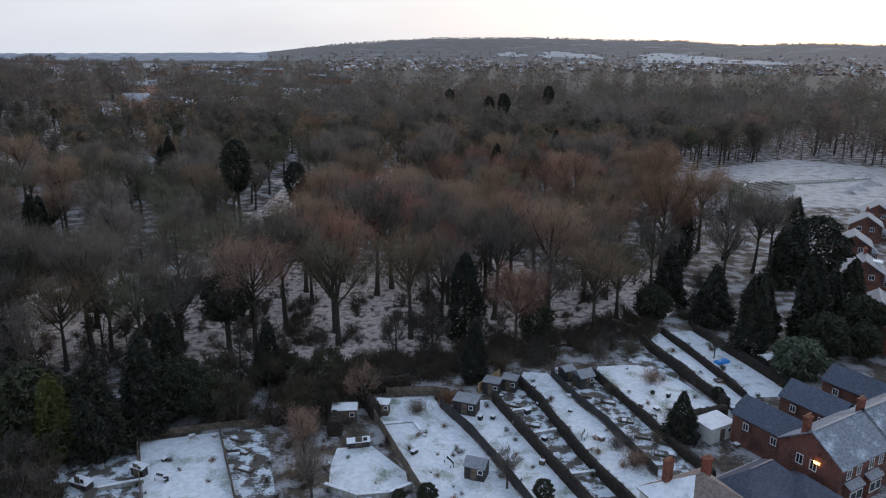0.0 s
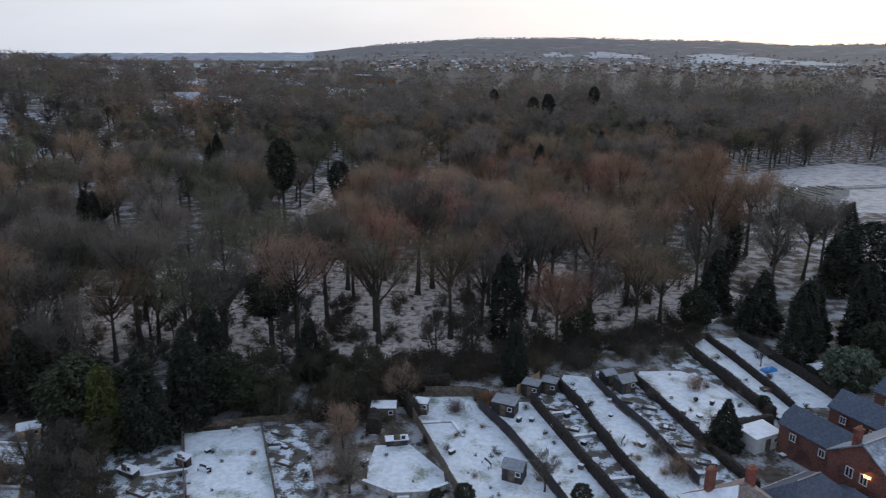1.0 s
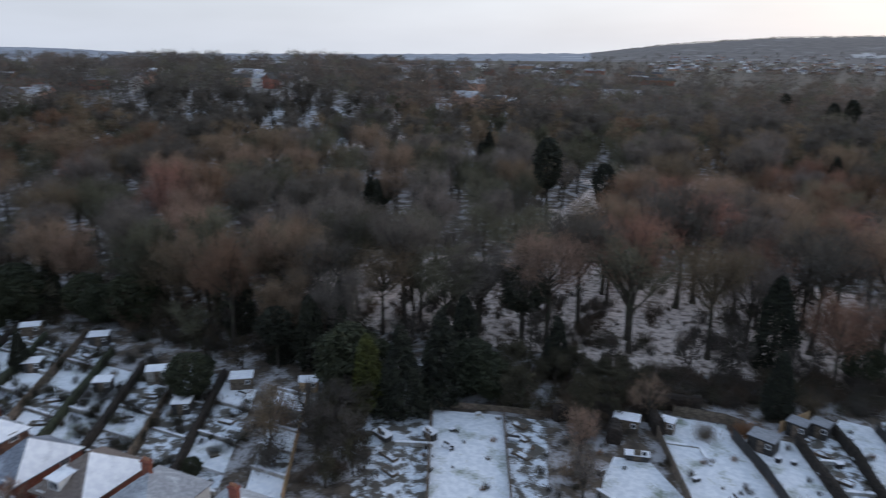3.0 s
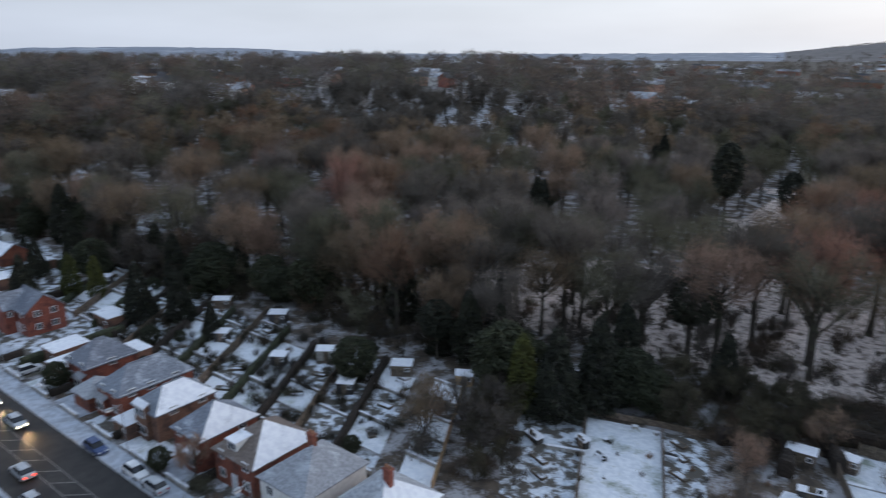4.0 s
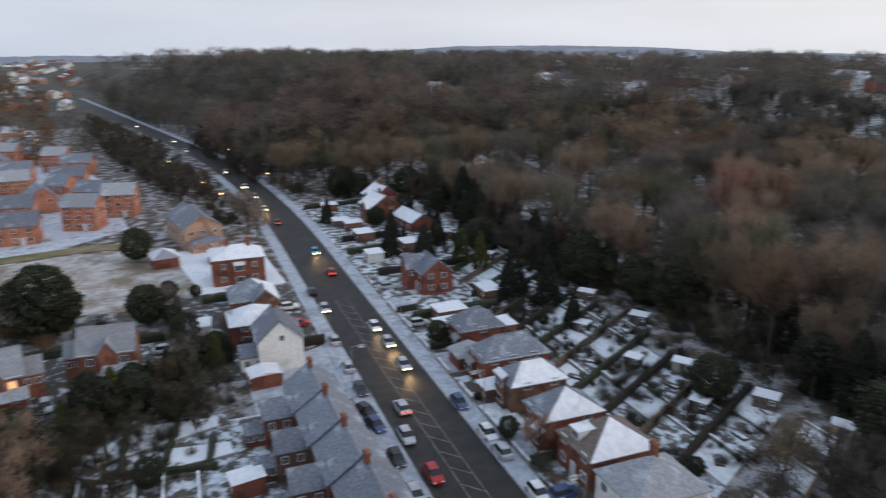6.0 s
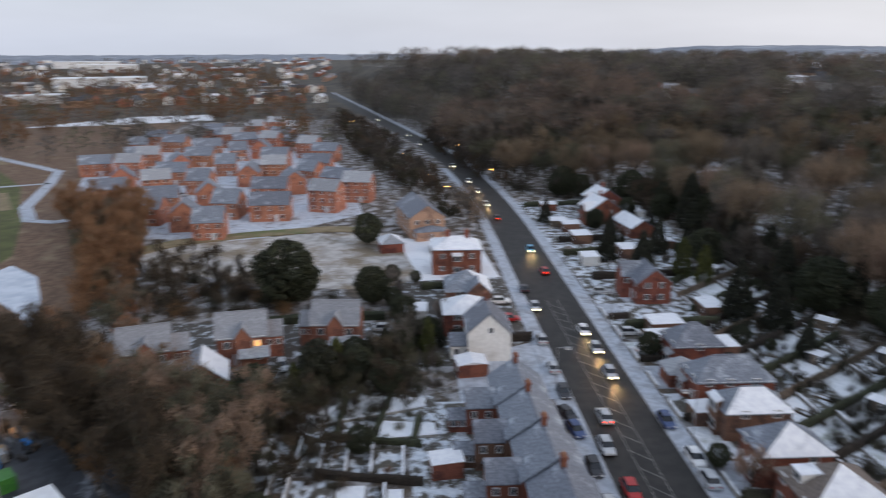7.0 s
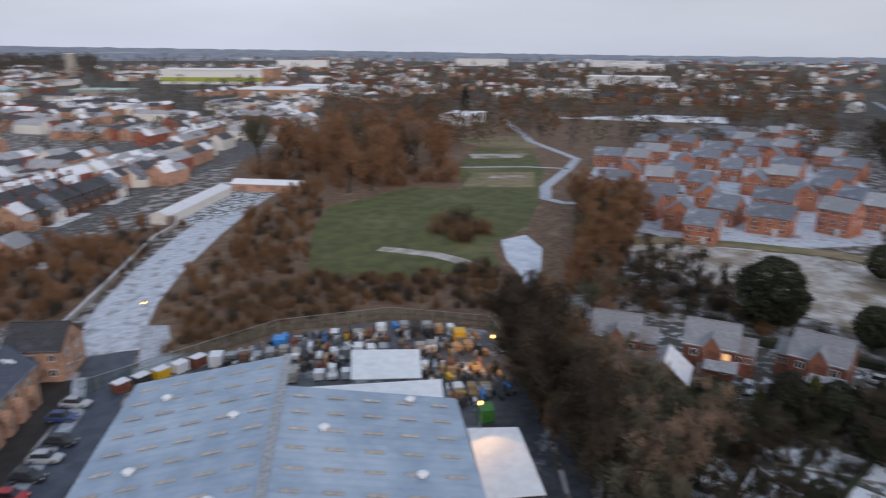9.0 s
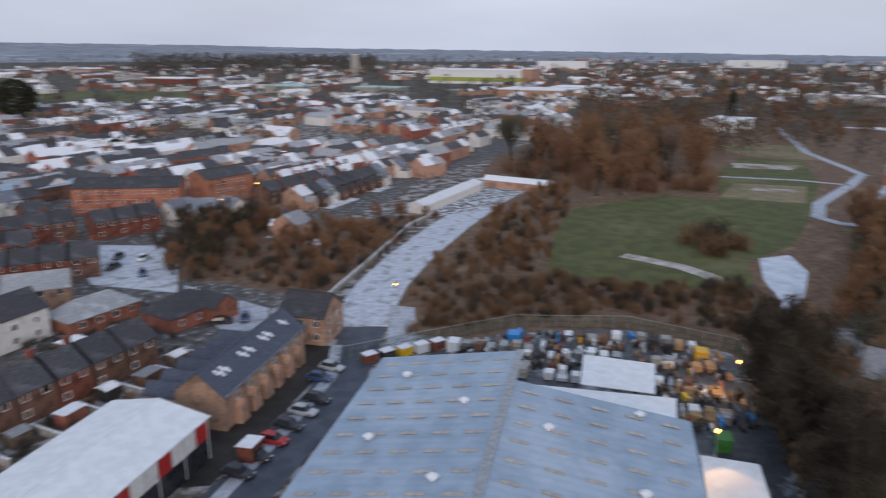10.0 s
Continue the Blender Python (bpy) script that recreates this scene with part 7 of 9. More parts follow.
for k in range(16):
    t = k / 15
    plant(("yew", "holm", "cypress", "yew", "ivy")[k % 5], -81.5 - 15.5 * t + 2.2 * math.sin(2.3 * k), -11.0 + 15.0 * t + 1.6 * math.cos(3.1 * k), 0.42 + 0.16 * math.sin(1.7 * k), group="evergreens in the gardens")
# front gardens, drives and boundary walls along the road
for k, x in enumerate([-34, -42, -49, -57, -64, -72, -80, -88, -96, -104]):
    sheet("drive", [(x - 6.6, 31.4), (x, 31.4), (x, 35), (x - 6.6, 35)], 0.06, (M_PAVE, M_LAWN_SNOW, M_PATCHY)[k % 3], "front drive under thin frost and snow", "drive")
    low_wall([(x, 31.3), (x - 4.0, 31.3)], 0.7, 0.25, "low brick front garden wall with snow on top")
    if k % 2:
        hedge([(x - 0.2, 31.6), (x - 0.2, 35)], 0.7, 1.1, 60 + k)
for x, y, w, d, z in [(-92.5, 37.0, 5.0, 7.0, 2.6), (-98.5, 38.5, 5.0, 6.0, 2.5), (-105.5, 48.5, 6.0, 4.0, 2.4), (-150.0, 38.0, 6.0, 5.0, 2.6), (-160.0, 38.0, 5.0, 5.0, 2.5), (-139.0, 45.0, 6.0, 4.0, 2.5), (-72.0, 34.0, 3.6, 4.0, 2.3), (-90.0, 44.0, 5.0, 3.5, 2.4)]:
    shed(x, y, 0, w, d, z, BRICK["brown"], flat=True, label="brick garage with a flat roof under snow")


# ---- gardens behind the southern terrace ----
def south_gardens():
    lawn([(-67.5, -6), (-72.5, -14), (-81, -6), (-79.5, 2.5), (-68, 3.7)], M_PATCHY, 0.1, "broad sloping garden with patchy snow")
    for pts, z in (([(-72.6, -11), (-74.6, -12.4), (-79.6, -7), (-78.8, 1.8), (-76.4, 1.4)], 0.3), ([(-69.2, -5.5), (-70.8, -8), (-73.6, -3.4), (-72.8, 2.6), (-70, 2.8)], 0.22)):
        lawn(pts, M_SNOW, z, "raised garden terrace white with snow")
        low_wall([pts[-1], pts[0]], 0.5, 0.25)
    for k, (a, b) in enumerate([((-69, -4.5), (-80, -2.5)), ((-70, -8.5), (-79, -8.0)), ((-68.5, 0.2), (-74, 0.8))]):
        hedge([a, b], 0.8, 0.9, 140 + k, LEAF["yew"], "low dark hedge across a snowy garden")
    for k in range(4):
        x = -40.5 - 7.0 * k
        y = -1.0
        while y > -15.5:
            step = RNG.uniform(1.7, 3.4)
            yb = max(-16.5, y - step)
            off = 0.22 * (y + 1)
            pts = [(x - 5.9 + off, yb + 0.3), (x - 0.4 + off, yb + 0.3), (x - 0.4 + off, y), (x - 5.9 + off, y)]
            q = RNG.uniform()
            lawn(pts, M_SNOW if q < 0.3 else M_PATCHY, 0.05 + 0.08 * RNG.randint(3), "long back garden terrace under snow")
            if q > 0.4:
                low_wall([pts[3], pts[2]], RNG.uniform(0.4, 0.9), 0.25)
            if RNG.uniform() < 0.6:
                plant(("shrub0", "yew", "shrub2")[RNG.randint(3)], (pts[0][0] + pts[2][0]) / 2 + RNG.uniform(-2, 2), (y + yb) / 2, RNG.uniform(0.25, 0.5), group="garden shrubs")
            y = yb
        hedge([(x - 6.6, 1.0), (x - 8.0, -7), (x - 8.6, -10)], 0.7, 1.0, 80 + k, LEAF["yew"] if k % 2 else None, "dark hedge between two long gardens")
        if k == 1:
            shed(x - 2.2, -2.2, 0, 2.4, 3.0, 2.2, BRICK["red"], flat=True, label="brick outhouse with a snowy lean-to roof")


south_gardens()


# growth in and behind the gardens
def scatter(outline, count, kinds, lo, hi, seed):
    rng = np.random.RandomState(seed)
    return [(kinds[rng.randint(len(kinds))], x, y, rng.uniform(lo, hi)) for x, y in far_points_in(outline, count, seed)]


NE_PLOTS = [(-33, 66), (-20, 70), (-8, 77), (8, 83), (20, 87), (34, 99), (40, 99), (44, 82), (36, 72), (24, 58), (-20, 56), (-33, 57)]
W_BACKS = [(-106, 68), (-92, 64), (-80, 66), (-66, 67), (-56, 68), (-52, 78), (-70, 75), (-104, 76)]
W_PLOTS = [(-112, 47), (-50, 44), (-46, 60), (-60, 64), (-100, 64)]
S_PLOTS = [(-76, -20), (-84, -14), (-86, -3), (-88, 4), (-78, 3), (-71, -14)]
thicket("town_gardens", scatter([(10, -76), (-14, -82), (-24, -97), (-18, -100), (14, -82)], 70, ("bramble1", "bramble2", "bramble3", "bramble0"), 0.2, 0.45, 59) + scatter([(-2, -104), (-22, -103), (-26, -118), (-10, -124), (8, -122)], 70, ("bramble1", "bramble2", "bramble3"), 0.2, 0.45, 60), "dark bushes in the small gardens of the town", "bushes", 61)
thicket("garden_growth", scatter([(-78, -18), (-90, -12), (-104, 2), (-102, 10), (-88, 5), (-76, -8)], 70, ("bramble3", "bramble2", "bramble4"), 0.35, 0.7, 63) + scatter([(-68.5, 0), (-73, -13), (-80, -8), (-79, 2)], 26, ("bramble3", "bramble4", "bramble2"), 0.2, 0.45, 64), "dark bushes behind the snowy gardens", "bushes", 65)
thicket("garden_plants", scatter(NE_PLOTS, 170, ("bramble0", "bramble1", "bramble2", "bramble3"), 0.08, 0.27, 51), "small dark winter plants and dead stems in the gardens", "plants", 52)
thicket("garden_growth", scatter(W_BACKS, 45, ("scrub1", "scrub3", "bramble1", "bramble3", "bramble2"), 0.4, 0.75, 53) + scatter(W_PLOTS, 150, ("bramble1", "bramble2", "bramble3"), 0.25, 0.65, 54), "overgrown dark bushes at the ends of the gardens", "bushes", 55)
thicket("garden_growth", scatter([(-44, -2), (-68, -2), (-72, -16), (-46, -17)], 110, ("bramble1", "bramble2", "bramble3"), 0.22, 0.5, 58) + scatter(S_PLOTS, 26, ("scrub1", "scrub2", "bramble1", "bramble2", "bramble3"), 0.35, 0.75, 56), "tangled dark bushes between the houses", "bushes", 57)
for key, x, y, s in [("holm", -57.0, 70.0, 0.7), ("ivy", -53.0, 72.0, 0.9), 
                     ("yew", -47.0, 69.5, 0.65), ("ivy", -48.5, 73.0, 0.8), ("yew", -43.0, 73.0, 0.7), ("ivy", -52.5, 79.0, 0.9), 
                     ("conifer", 58.0, 99.0, 1.1), ("yew", 60.5, 95.0, 1.0), ("ivy", 62.0, 101.0, 1.0), ("yew", 58.5, 90.5, 0.7), ]:
    plant(key, x, y, s, group="evergreens in the gardens")

# the stepped garden beside the overgrown corner
for k, mt in enumerate((M_SNOW, M_PATCHY, M_LAWN_SNOW, M_PATCHY, M_SNOW)):
    t0, t1 = k / 5, (k + 0.93) / 5
    pts = [(-40.5 - 10.5 * t + u, 46.0 + 19.0 * t) for t, u in ((t0, -2.2), (t0, 2.0), (t1, 2.0), (t1, -2.2))]
    lawn(pts, mt, 0.06 + 0.07 * (k % 3), "narrow stepped garden under snow")
    low_wall([pts[3], pts[2]], 0.6, 0.25)
fence([(-38.2, 46.0), (-48.6, 65.0)], 1.5, M_WOOD_NEW, "pale timber panel fence beside the stepped garden")
shed(-49.6, 66.6, 28, 2.8, 2.2, 2.0, M_WOOD_NEW, label="pale timber garden shed with snow on its roof")
# cars on the road and parked beside it
for x, y, r, c, l in [(-98.5, 26.2, 0, "white", "h"), (-92.0, 26.4, 0, "silver", "h"), (-84.0, 26.2, 0, "silver", "h"), (-72.8, 22.4, 180, "silver", "t"), (-63.8, 29.6, 0, "white", ""),
                      (-71.5, 29.3, 0, "blue", ""), (-66.5, 20.9, 0, "silver", ""), (-58.6, 21.2, 0, "red", ""), (-143.0, 25.6, 0, "turquoise", "h"), (-128.0, 25.8, 180, "red", "t"),
                      (-109.0, 20.6, 0, "silver", "h"), (-95.5, 19.2, 180, "silver", ""), (-118.0, 20.2, 180, "black", ""), (-104.0, 15.6, 90, "red", ""), (-112.0, 15.2, 90, "white", ""),
                      (-79.0, 19.0, 0, "black", ""), (-86.0, 19.0, 180, "silver", ""), (-73.5, 18.2, 20, "black", ""), (-70.0, 18.4, 10, "blue", ""), (-62.6, 18.6, 0, "black", ""), (-56.0, 18.4, 0, "silver", ""), (-53.0, 18.8, 0, "black", ""),
                      (-51.0, 31.8, 90, "blue", ""), (-60.0, 29.5, 180, "silver", ""), (-52.0, 29.6, 0, "white", ""), (-91.0, 33.4, 90, "white", ""), (-97.5, 33.0, 90, "silver", ""), (-116.0, 33.5, 90, "silver", ""),
                      (-172.0, 22.0, 180, "black", "h"), (-188.0, 21.0, 0, "white", "h"), (-206.0, 20.4, 0, "silver", "h"), (-222.0, 19.2, 0, "white", "h"), (-252.0, 16.0, 0, "silver", "h"), (-312.0, 4.6, 12, "white", "h"), (-345.0, 0.2, 12, "silver", "h"), (-420.0, -17.5, 12, "white", "h"),
                      (-79.5, -15.0, 0, "silver", ""), (-84.5, -14.0, 100, "black", ""), (-88.5, -17.5, 10, "silver", ""), (-82.0, -34.5, 30, "blue", ""), (-101.0, -4.0, 90, "silver", "")]:
    car(x, y, r, c, l)
car(-192.5, 17.4, 180, "white", "h", True)


def street_lamp(x, y, rot, lit=True, h=7.5):
    s = thing("street_lamp", at(x, y, rot), "tall grey street lamp %s" % ("glowing orange over the road" if lit else "not yet lit beside the pavement"), "street lamp", "street lamps")
    bm = bmesh.new()
    cyl(bm, 0, 0, -0.2, h, 0.09, 0.05, 8)
    part("pole", bm, M_STEEL, s)
    bm = bmesh.new()
    box(bm, -0.04, 0.04, -1.3, 0.0, h - 0.06, h + 0.02)
    part("arm", bm, M_STEEL, s)
    bm = bmesh.new()
    box(bm, -0.22, 0.22, -2.1, -1.2, h - 0.10, h + 0.06)
    head = part("lamp_head", bm, M_STEEL, s)
    bm = bmesh.new()
    box(bm, -0.2, 0.2, -2.05, -1.25, h - 0.32, h - 0.105)
    part("lens", bm, M_LAMP if lit else M_FRAME, head)
    return s


for x, y, r, lit in [(-68.0, 31.0, 0, False), (-100.0, 30.9, 0, False), (-212.0, 26.6, 0, True), (-46.0, 30.9, 0, False), (-140.0, 30.6, 0, False), (-80.0, 18.2, 180, False), (-268.0, 20.0, 0, True), (-246.5, -0.5, 0, True), (-204.0, 8.0, 0, True), (-186.0, 11.5, 0, True), (-325.0, -17.5, 0, True), (-359.0, -26.5, 0, True)]:
    street_lamp(x, y, r, lit)


def beams(x, y, heading):
    """The warm light that a pair of headlights throws on the wet road."""
    ld = bpy.data.lights.new("headlight_beam", 'SPOT')
    ld.energy, ld.color, ld.spot_size, ld.spot_blend, ld.shadow_soft_size = 900, (1.0, 0.68, 0.34), radians(70), 0.8, 0.15
    a = radians(heading)
    px, py = x * PLAN + 2.4 * math.cos(a), y * PLAN + 2.4 * math.sin(a)
    new("headlight_beam", ld).matrix_world = look((px, py, 0.75), (px + 9 * math.cos(a), py + 9 * math.sin(a), 0.0))


for x, y, heading in [(-98.5, 26.2, 0), (-92.0, 26.4, 0), (-84.0, 26.2, 0), (-143.0, 25.6, 0), (-188.0, 21.0, 0), (-206.0, 20.4, 0)]:
    beams(x, y, heading)
# ---- the park and valley, the town behind ----
sheet("park_lawn", [(-131, -136), (-166, -136), (-174, -117), (-182, -99), (-146, -83), (-127, -81), (-114, -71), (-97, -80), (-88, -98), (-112, -122)], 0.03, M_GRASS, "green park meadow still clear of snow", "lawn")
sheet("park_lawn", [(-172, -121), (-214, -152), (-250, -168), (-262, -150), (-222, -120), (-181, -100)], 0.035, M_GRASS, "green and tan rough meadow of the park", "lawn")
sheet("rough_grass", [(-255, -170), (-271, -199), (-304, -177), (-268, -148)], 0.035, M_TAN, "dry tan grass bank at the end of the park", "grass")
strip("path", [(-400, -250), (-354, -217), (-285, -162), (-251, -122), (-225, -113), (-193, -104), (-177, -95), (-175, -88), (-182, -80)], 3.4, 0.07, M_PAVE, "pale frosted path that winds through the park", "path")
strip("path", [(-228, -114), (-222, -128), (-206, -146)], 2.0, 0.07, M_PAVE, "narrow frosted side path in the park", "path")
sheet("frozen_pond", [(-130.9, -81.1), (-138.5, -79.2), (-130.7, -70.5), (-118.2, -63.8), (-102.2, -56.9), (-111.7, -64.6), (-119.2, -72.5)], 0.05, M_WATER, "pale icy pool among the scrub", "pond")
sheet("snow_field", [(-134, -50), (-142, -58), (-152, -50), (-160, -24), (-160, -4), (-126, 2), (-120, -6), (-122, -22)], 0.03, M_FIELDSNOW, "rough field behind the houses under thin snow", "field")
strip("grass_bank", [(-144, -60), (-154, -51), (-160, -36), (-164, -20), (-163, -8)], 5.0, 0.25, M_TAN, "dry grass bank below the new estate", "grass", 0.3)
strip("snow_bank", [(-109, -98), (-110.6, -93), (-112.6, -86), (-112.4, -80), (-111, -75)], 3.6, 0.06, M_FIELDSNOW, "bank of old snow in the park", "snow")
sheet("building_site", WOOD_CLEAR[0], 0.05, M_SITE, "cleared building site of bare earth and snow", "building site")


def solar_terrace():
    """A buff brick terrace with solar panels, and the house that closes it."""
    cx, cy = -23.9, -82.1
    h = house(cx, cy, 43.0, 26.0, 7.8, 5.6, 8.75, "gable", BRICK["buff"], M_SLATE_BLUE, "", [], [("f", (-9.5, -5.7, -1.9, 1.9, 5.7, 9.5), [3.5]), ("b", (-9.5, -5.7, -1.9, 1.9, 5.7, 9.5), [3.5, 1.0])], "", [],
              [(-10.0 + 4.0 * k, -7.0, 90, 6.4, 2.9, 3.6, 5.0, "gable") for k in range(6)],
              label="buff brick terrace with a dark roof and solar panels", category="terrace", group="buildings by the access road")
    first = None
    for u in (-10.2, -4.9, -3.3, 1.2, 3.1, 8.4, 9.8):
        for j in range(2):
            m = pose(u + j * 0.75, 1.9 - 0.5 * j, 8.79 - (1.9 - 0.5 * j) * 3.15 / 3.9, -38.9)
            if first is None:
                bm = bmesh.new()
                box(bm, -0.33, 0.33, -0.5, 0.5, 0.02, 0.09)
                first = part("solar_panel", bm, M_WHITE, h, "small solar panel white with snow")
                first.matrix_basis = m
            else:
                again(first, "solar_panel", h, m)
    for k in range(6):  # front gables and porches towards the access road
        bm = bmesh.new()
        u = -9.5 + 3.8 * k
        g = [bm.verts.new(p) for p in ((u + 1.1, 5.0, 0), (u - 1.1, 5.0, 0), (u - 1.1, 5.0, 2.6), (u, 5.0, 3.7), (u + 1.1, 5.0, 2.6))]
        g2 = [bm.verts.new((v.co.x, 3.91, v.co.z)) for v in g]
        bm.faces.new(g)
        for i in range(5):
            bm.faces.new((g[i], g2[i], g2[(i + 1) % 5], g[(i + 1) % 5]))
        part("porch", bm, BRICK["buff"], h)
    house(-37.6, -93.6, 131, 9.0, 8.6, 5.6, 8.8, "gable", BRICK["buff"], M_SLATE_DARK, "", [], [("l", (-1.8, 1.8), two), ("r", (-1.8, 1.8), two), ("f", (-3, 0, 3), two)], "",
          label="buff brick house with a dark slate gable roof", group="buildings by the access road")
    for k in range(8):
        car(-16.8 - 2.6 * k, -63.6 - 2.05 * k - (3.0 if k > 5 else 0), 125 if k % 2 else 128, ("black", "black", "red", "black", "silver", "black", "blue", "silver")[k], "")
    sheet("forecourt", [(-14.5, -73.0), (-34.5, -91.5), (-38.5, -88.0), (-36.0, -83.0), (-14.0, -63.5), (-9, -66)], 0.045, M_ASPHALT, "dark parking court in front of the terrace", "car park")
    sheet("forecourt", [(-44.5, -83), (-48.7, -81.6), (-56.5, -95.1), (-53.6, -98.5)], 0.07, M_PAVE, "pale frosted footway at the end of the access road", "pavement")
    sheet("car_park", [(-10, -58), (-38, -82), (-40, -79.5), (-12, -55.2)], 0.075, M_TARMAC_BLUE, "narrow tarmac parking strip with frost", "car park")
    # the white-roofed unit nearest the corner
    u = house(0.5, -62.3, 41, 40.0, 14.6, 6.2, 7.6, "gable", M_RENDERED, M_WHITE, "", [], [("b", (-10, -6, -2, 2, 6), [1.0])], "", label="trade unit with a smooth snow-white roof", category="warehouse", group="buildings by the access road", fascia=False)
    for k in range(16):
        bm = bmesh.new()
        box(bm, -19.5 + 2.45 * k, -17.3 + 2.45 * k, 7.32, 7.5, 3.4, 6.05)
        part("sign_panel", bm, M_RED if k % 3 == 0 else M_RENDERED, u)
    # dark panels added for the shade in the open front below the signs
    for k in range(8):
        bm = bmesh.new()
        box(bm, -19.6 + 4.95 * k, -15.0 + 4.95 * k, 7.32, 7.38, 0.1, 3.35)
        part("shopfront", bm, M_GLASS, u, "dark panel in place of the shaded opening below the signs")
    shed(-19.0, -66.2, 40, 2.8, 2.2, 2.3, BRICK["red"], flat=True, label="small red brick bin store with a pale roof")


solar_terrace()

# ---- the old town: rows of terraces down to the valley ----
TOWN = []


def terrace_kind(k, w, wall, tiles, snow, lab):
    """One terraced house of the town; the rows are copies of these."""
    h = house(-70.0 - 8 * k, -190.0 - 4 * k, 28, w, 8.0, 5.2, 7.8, "gable", wall, tiles, snow, [(w / 2 - 0.6, 0.3)], [("f", (-w / 4, w / 4), [3.55]), ("f", (-w / 4,), [1.0]), ("b", (-w / 4,), [3.55])], "",
              [], [(0.8, 5.4, 90, 4.0, 3.2, 3.4, 4.8, "gable")], label=lab, category="house", group="terraced houses of the town", fascia=False, plain=True)
    TOWN.append(h)


terrace_kind(0, 6.0, BRICK["red"], M_SLATE_DARK, "", "red brick terraced house with a dark slate roof")
terrace_kind(1, 6.4, BRICK["brown"], M_SLATE_DARK, "", "brown brick terraced house with a dark slate roof")
terrace_kind(2, 6.0, M_RENDERED, M_SLATE, "", "white rendered terraced house with a slate roof")
terrace_kind(3, 7.0, BRICK["buff"], M_TILE, "b", "buff brick house with frost on its tiled roof")

TOWN_EDGE = [(-2, -88), (-22, -92), (-34, -104), (-46, -122), (-58, -150), (-92, -170), (-120, -196), (-190, -232), (-330, -300), (-420, -420), (-300, -480), (60, -480), (60, -88)]
FLATS = [(-8, -190), (-30, -176), (-70, -190), (-60, -215), (-12, -222)]


NEAR_TOWN = [(60, -82), (60, -186), (-62, -186), (-56, -150), (-40, -112), (-22, -92)]


def town_row(x0, y0, x1, y1, kinds, seed):
    """A terrace whose fronts stand along the line from the first place to the second and look to its right."""
    rng = np.random.RandomState(seed)
    length = math.hypot(x1 - x0, y1 - y0)
    rot = math.degrees(math.atan2(y1 - y0, x1 - x0))
    n = int(length / 4.9)
    for k in range(n):
        t = (k + 0.5) * 4.9 / length
        nx, ny = -math.sin(radians(rot)), math.cos(radians(rot))
        copy_thing(TOWN[kinds[rng.randint(len(kinds))]], at(x0 + (x1 - x0) * t + nx * 3.2, y0 + (y1 - y0) * t + ny * 3.2, rot))


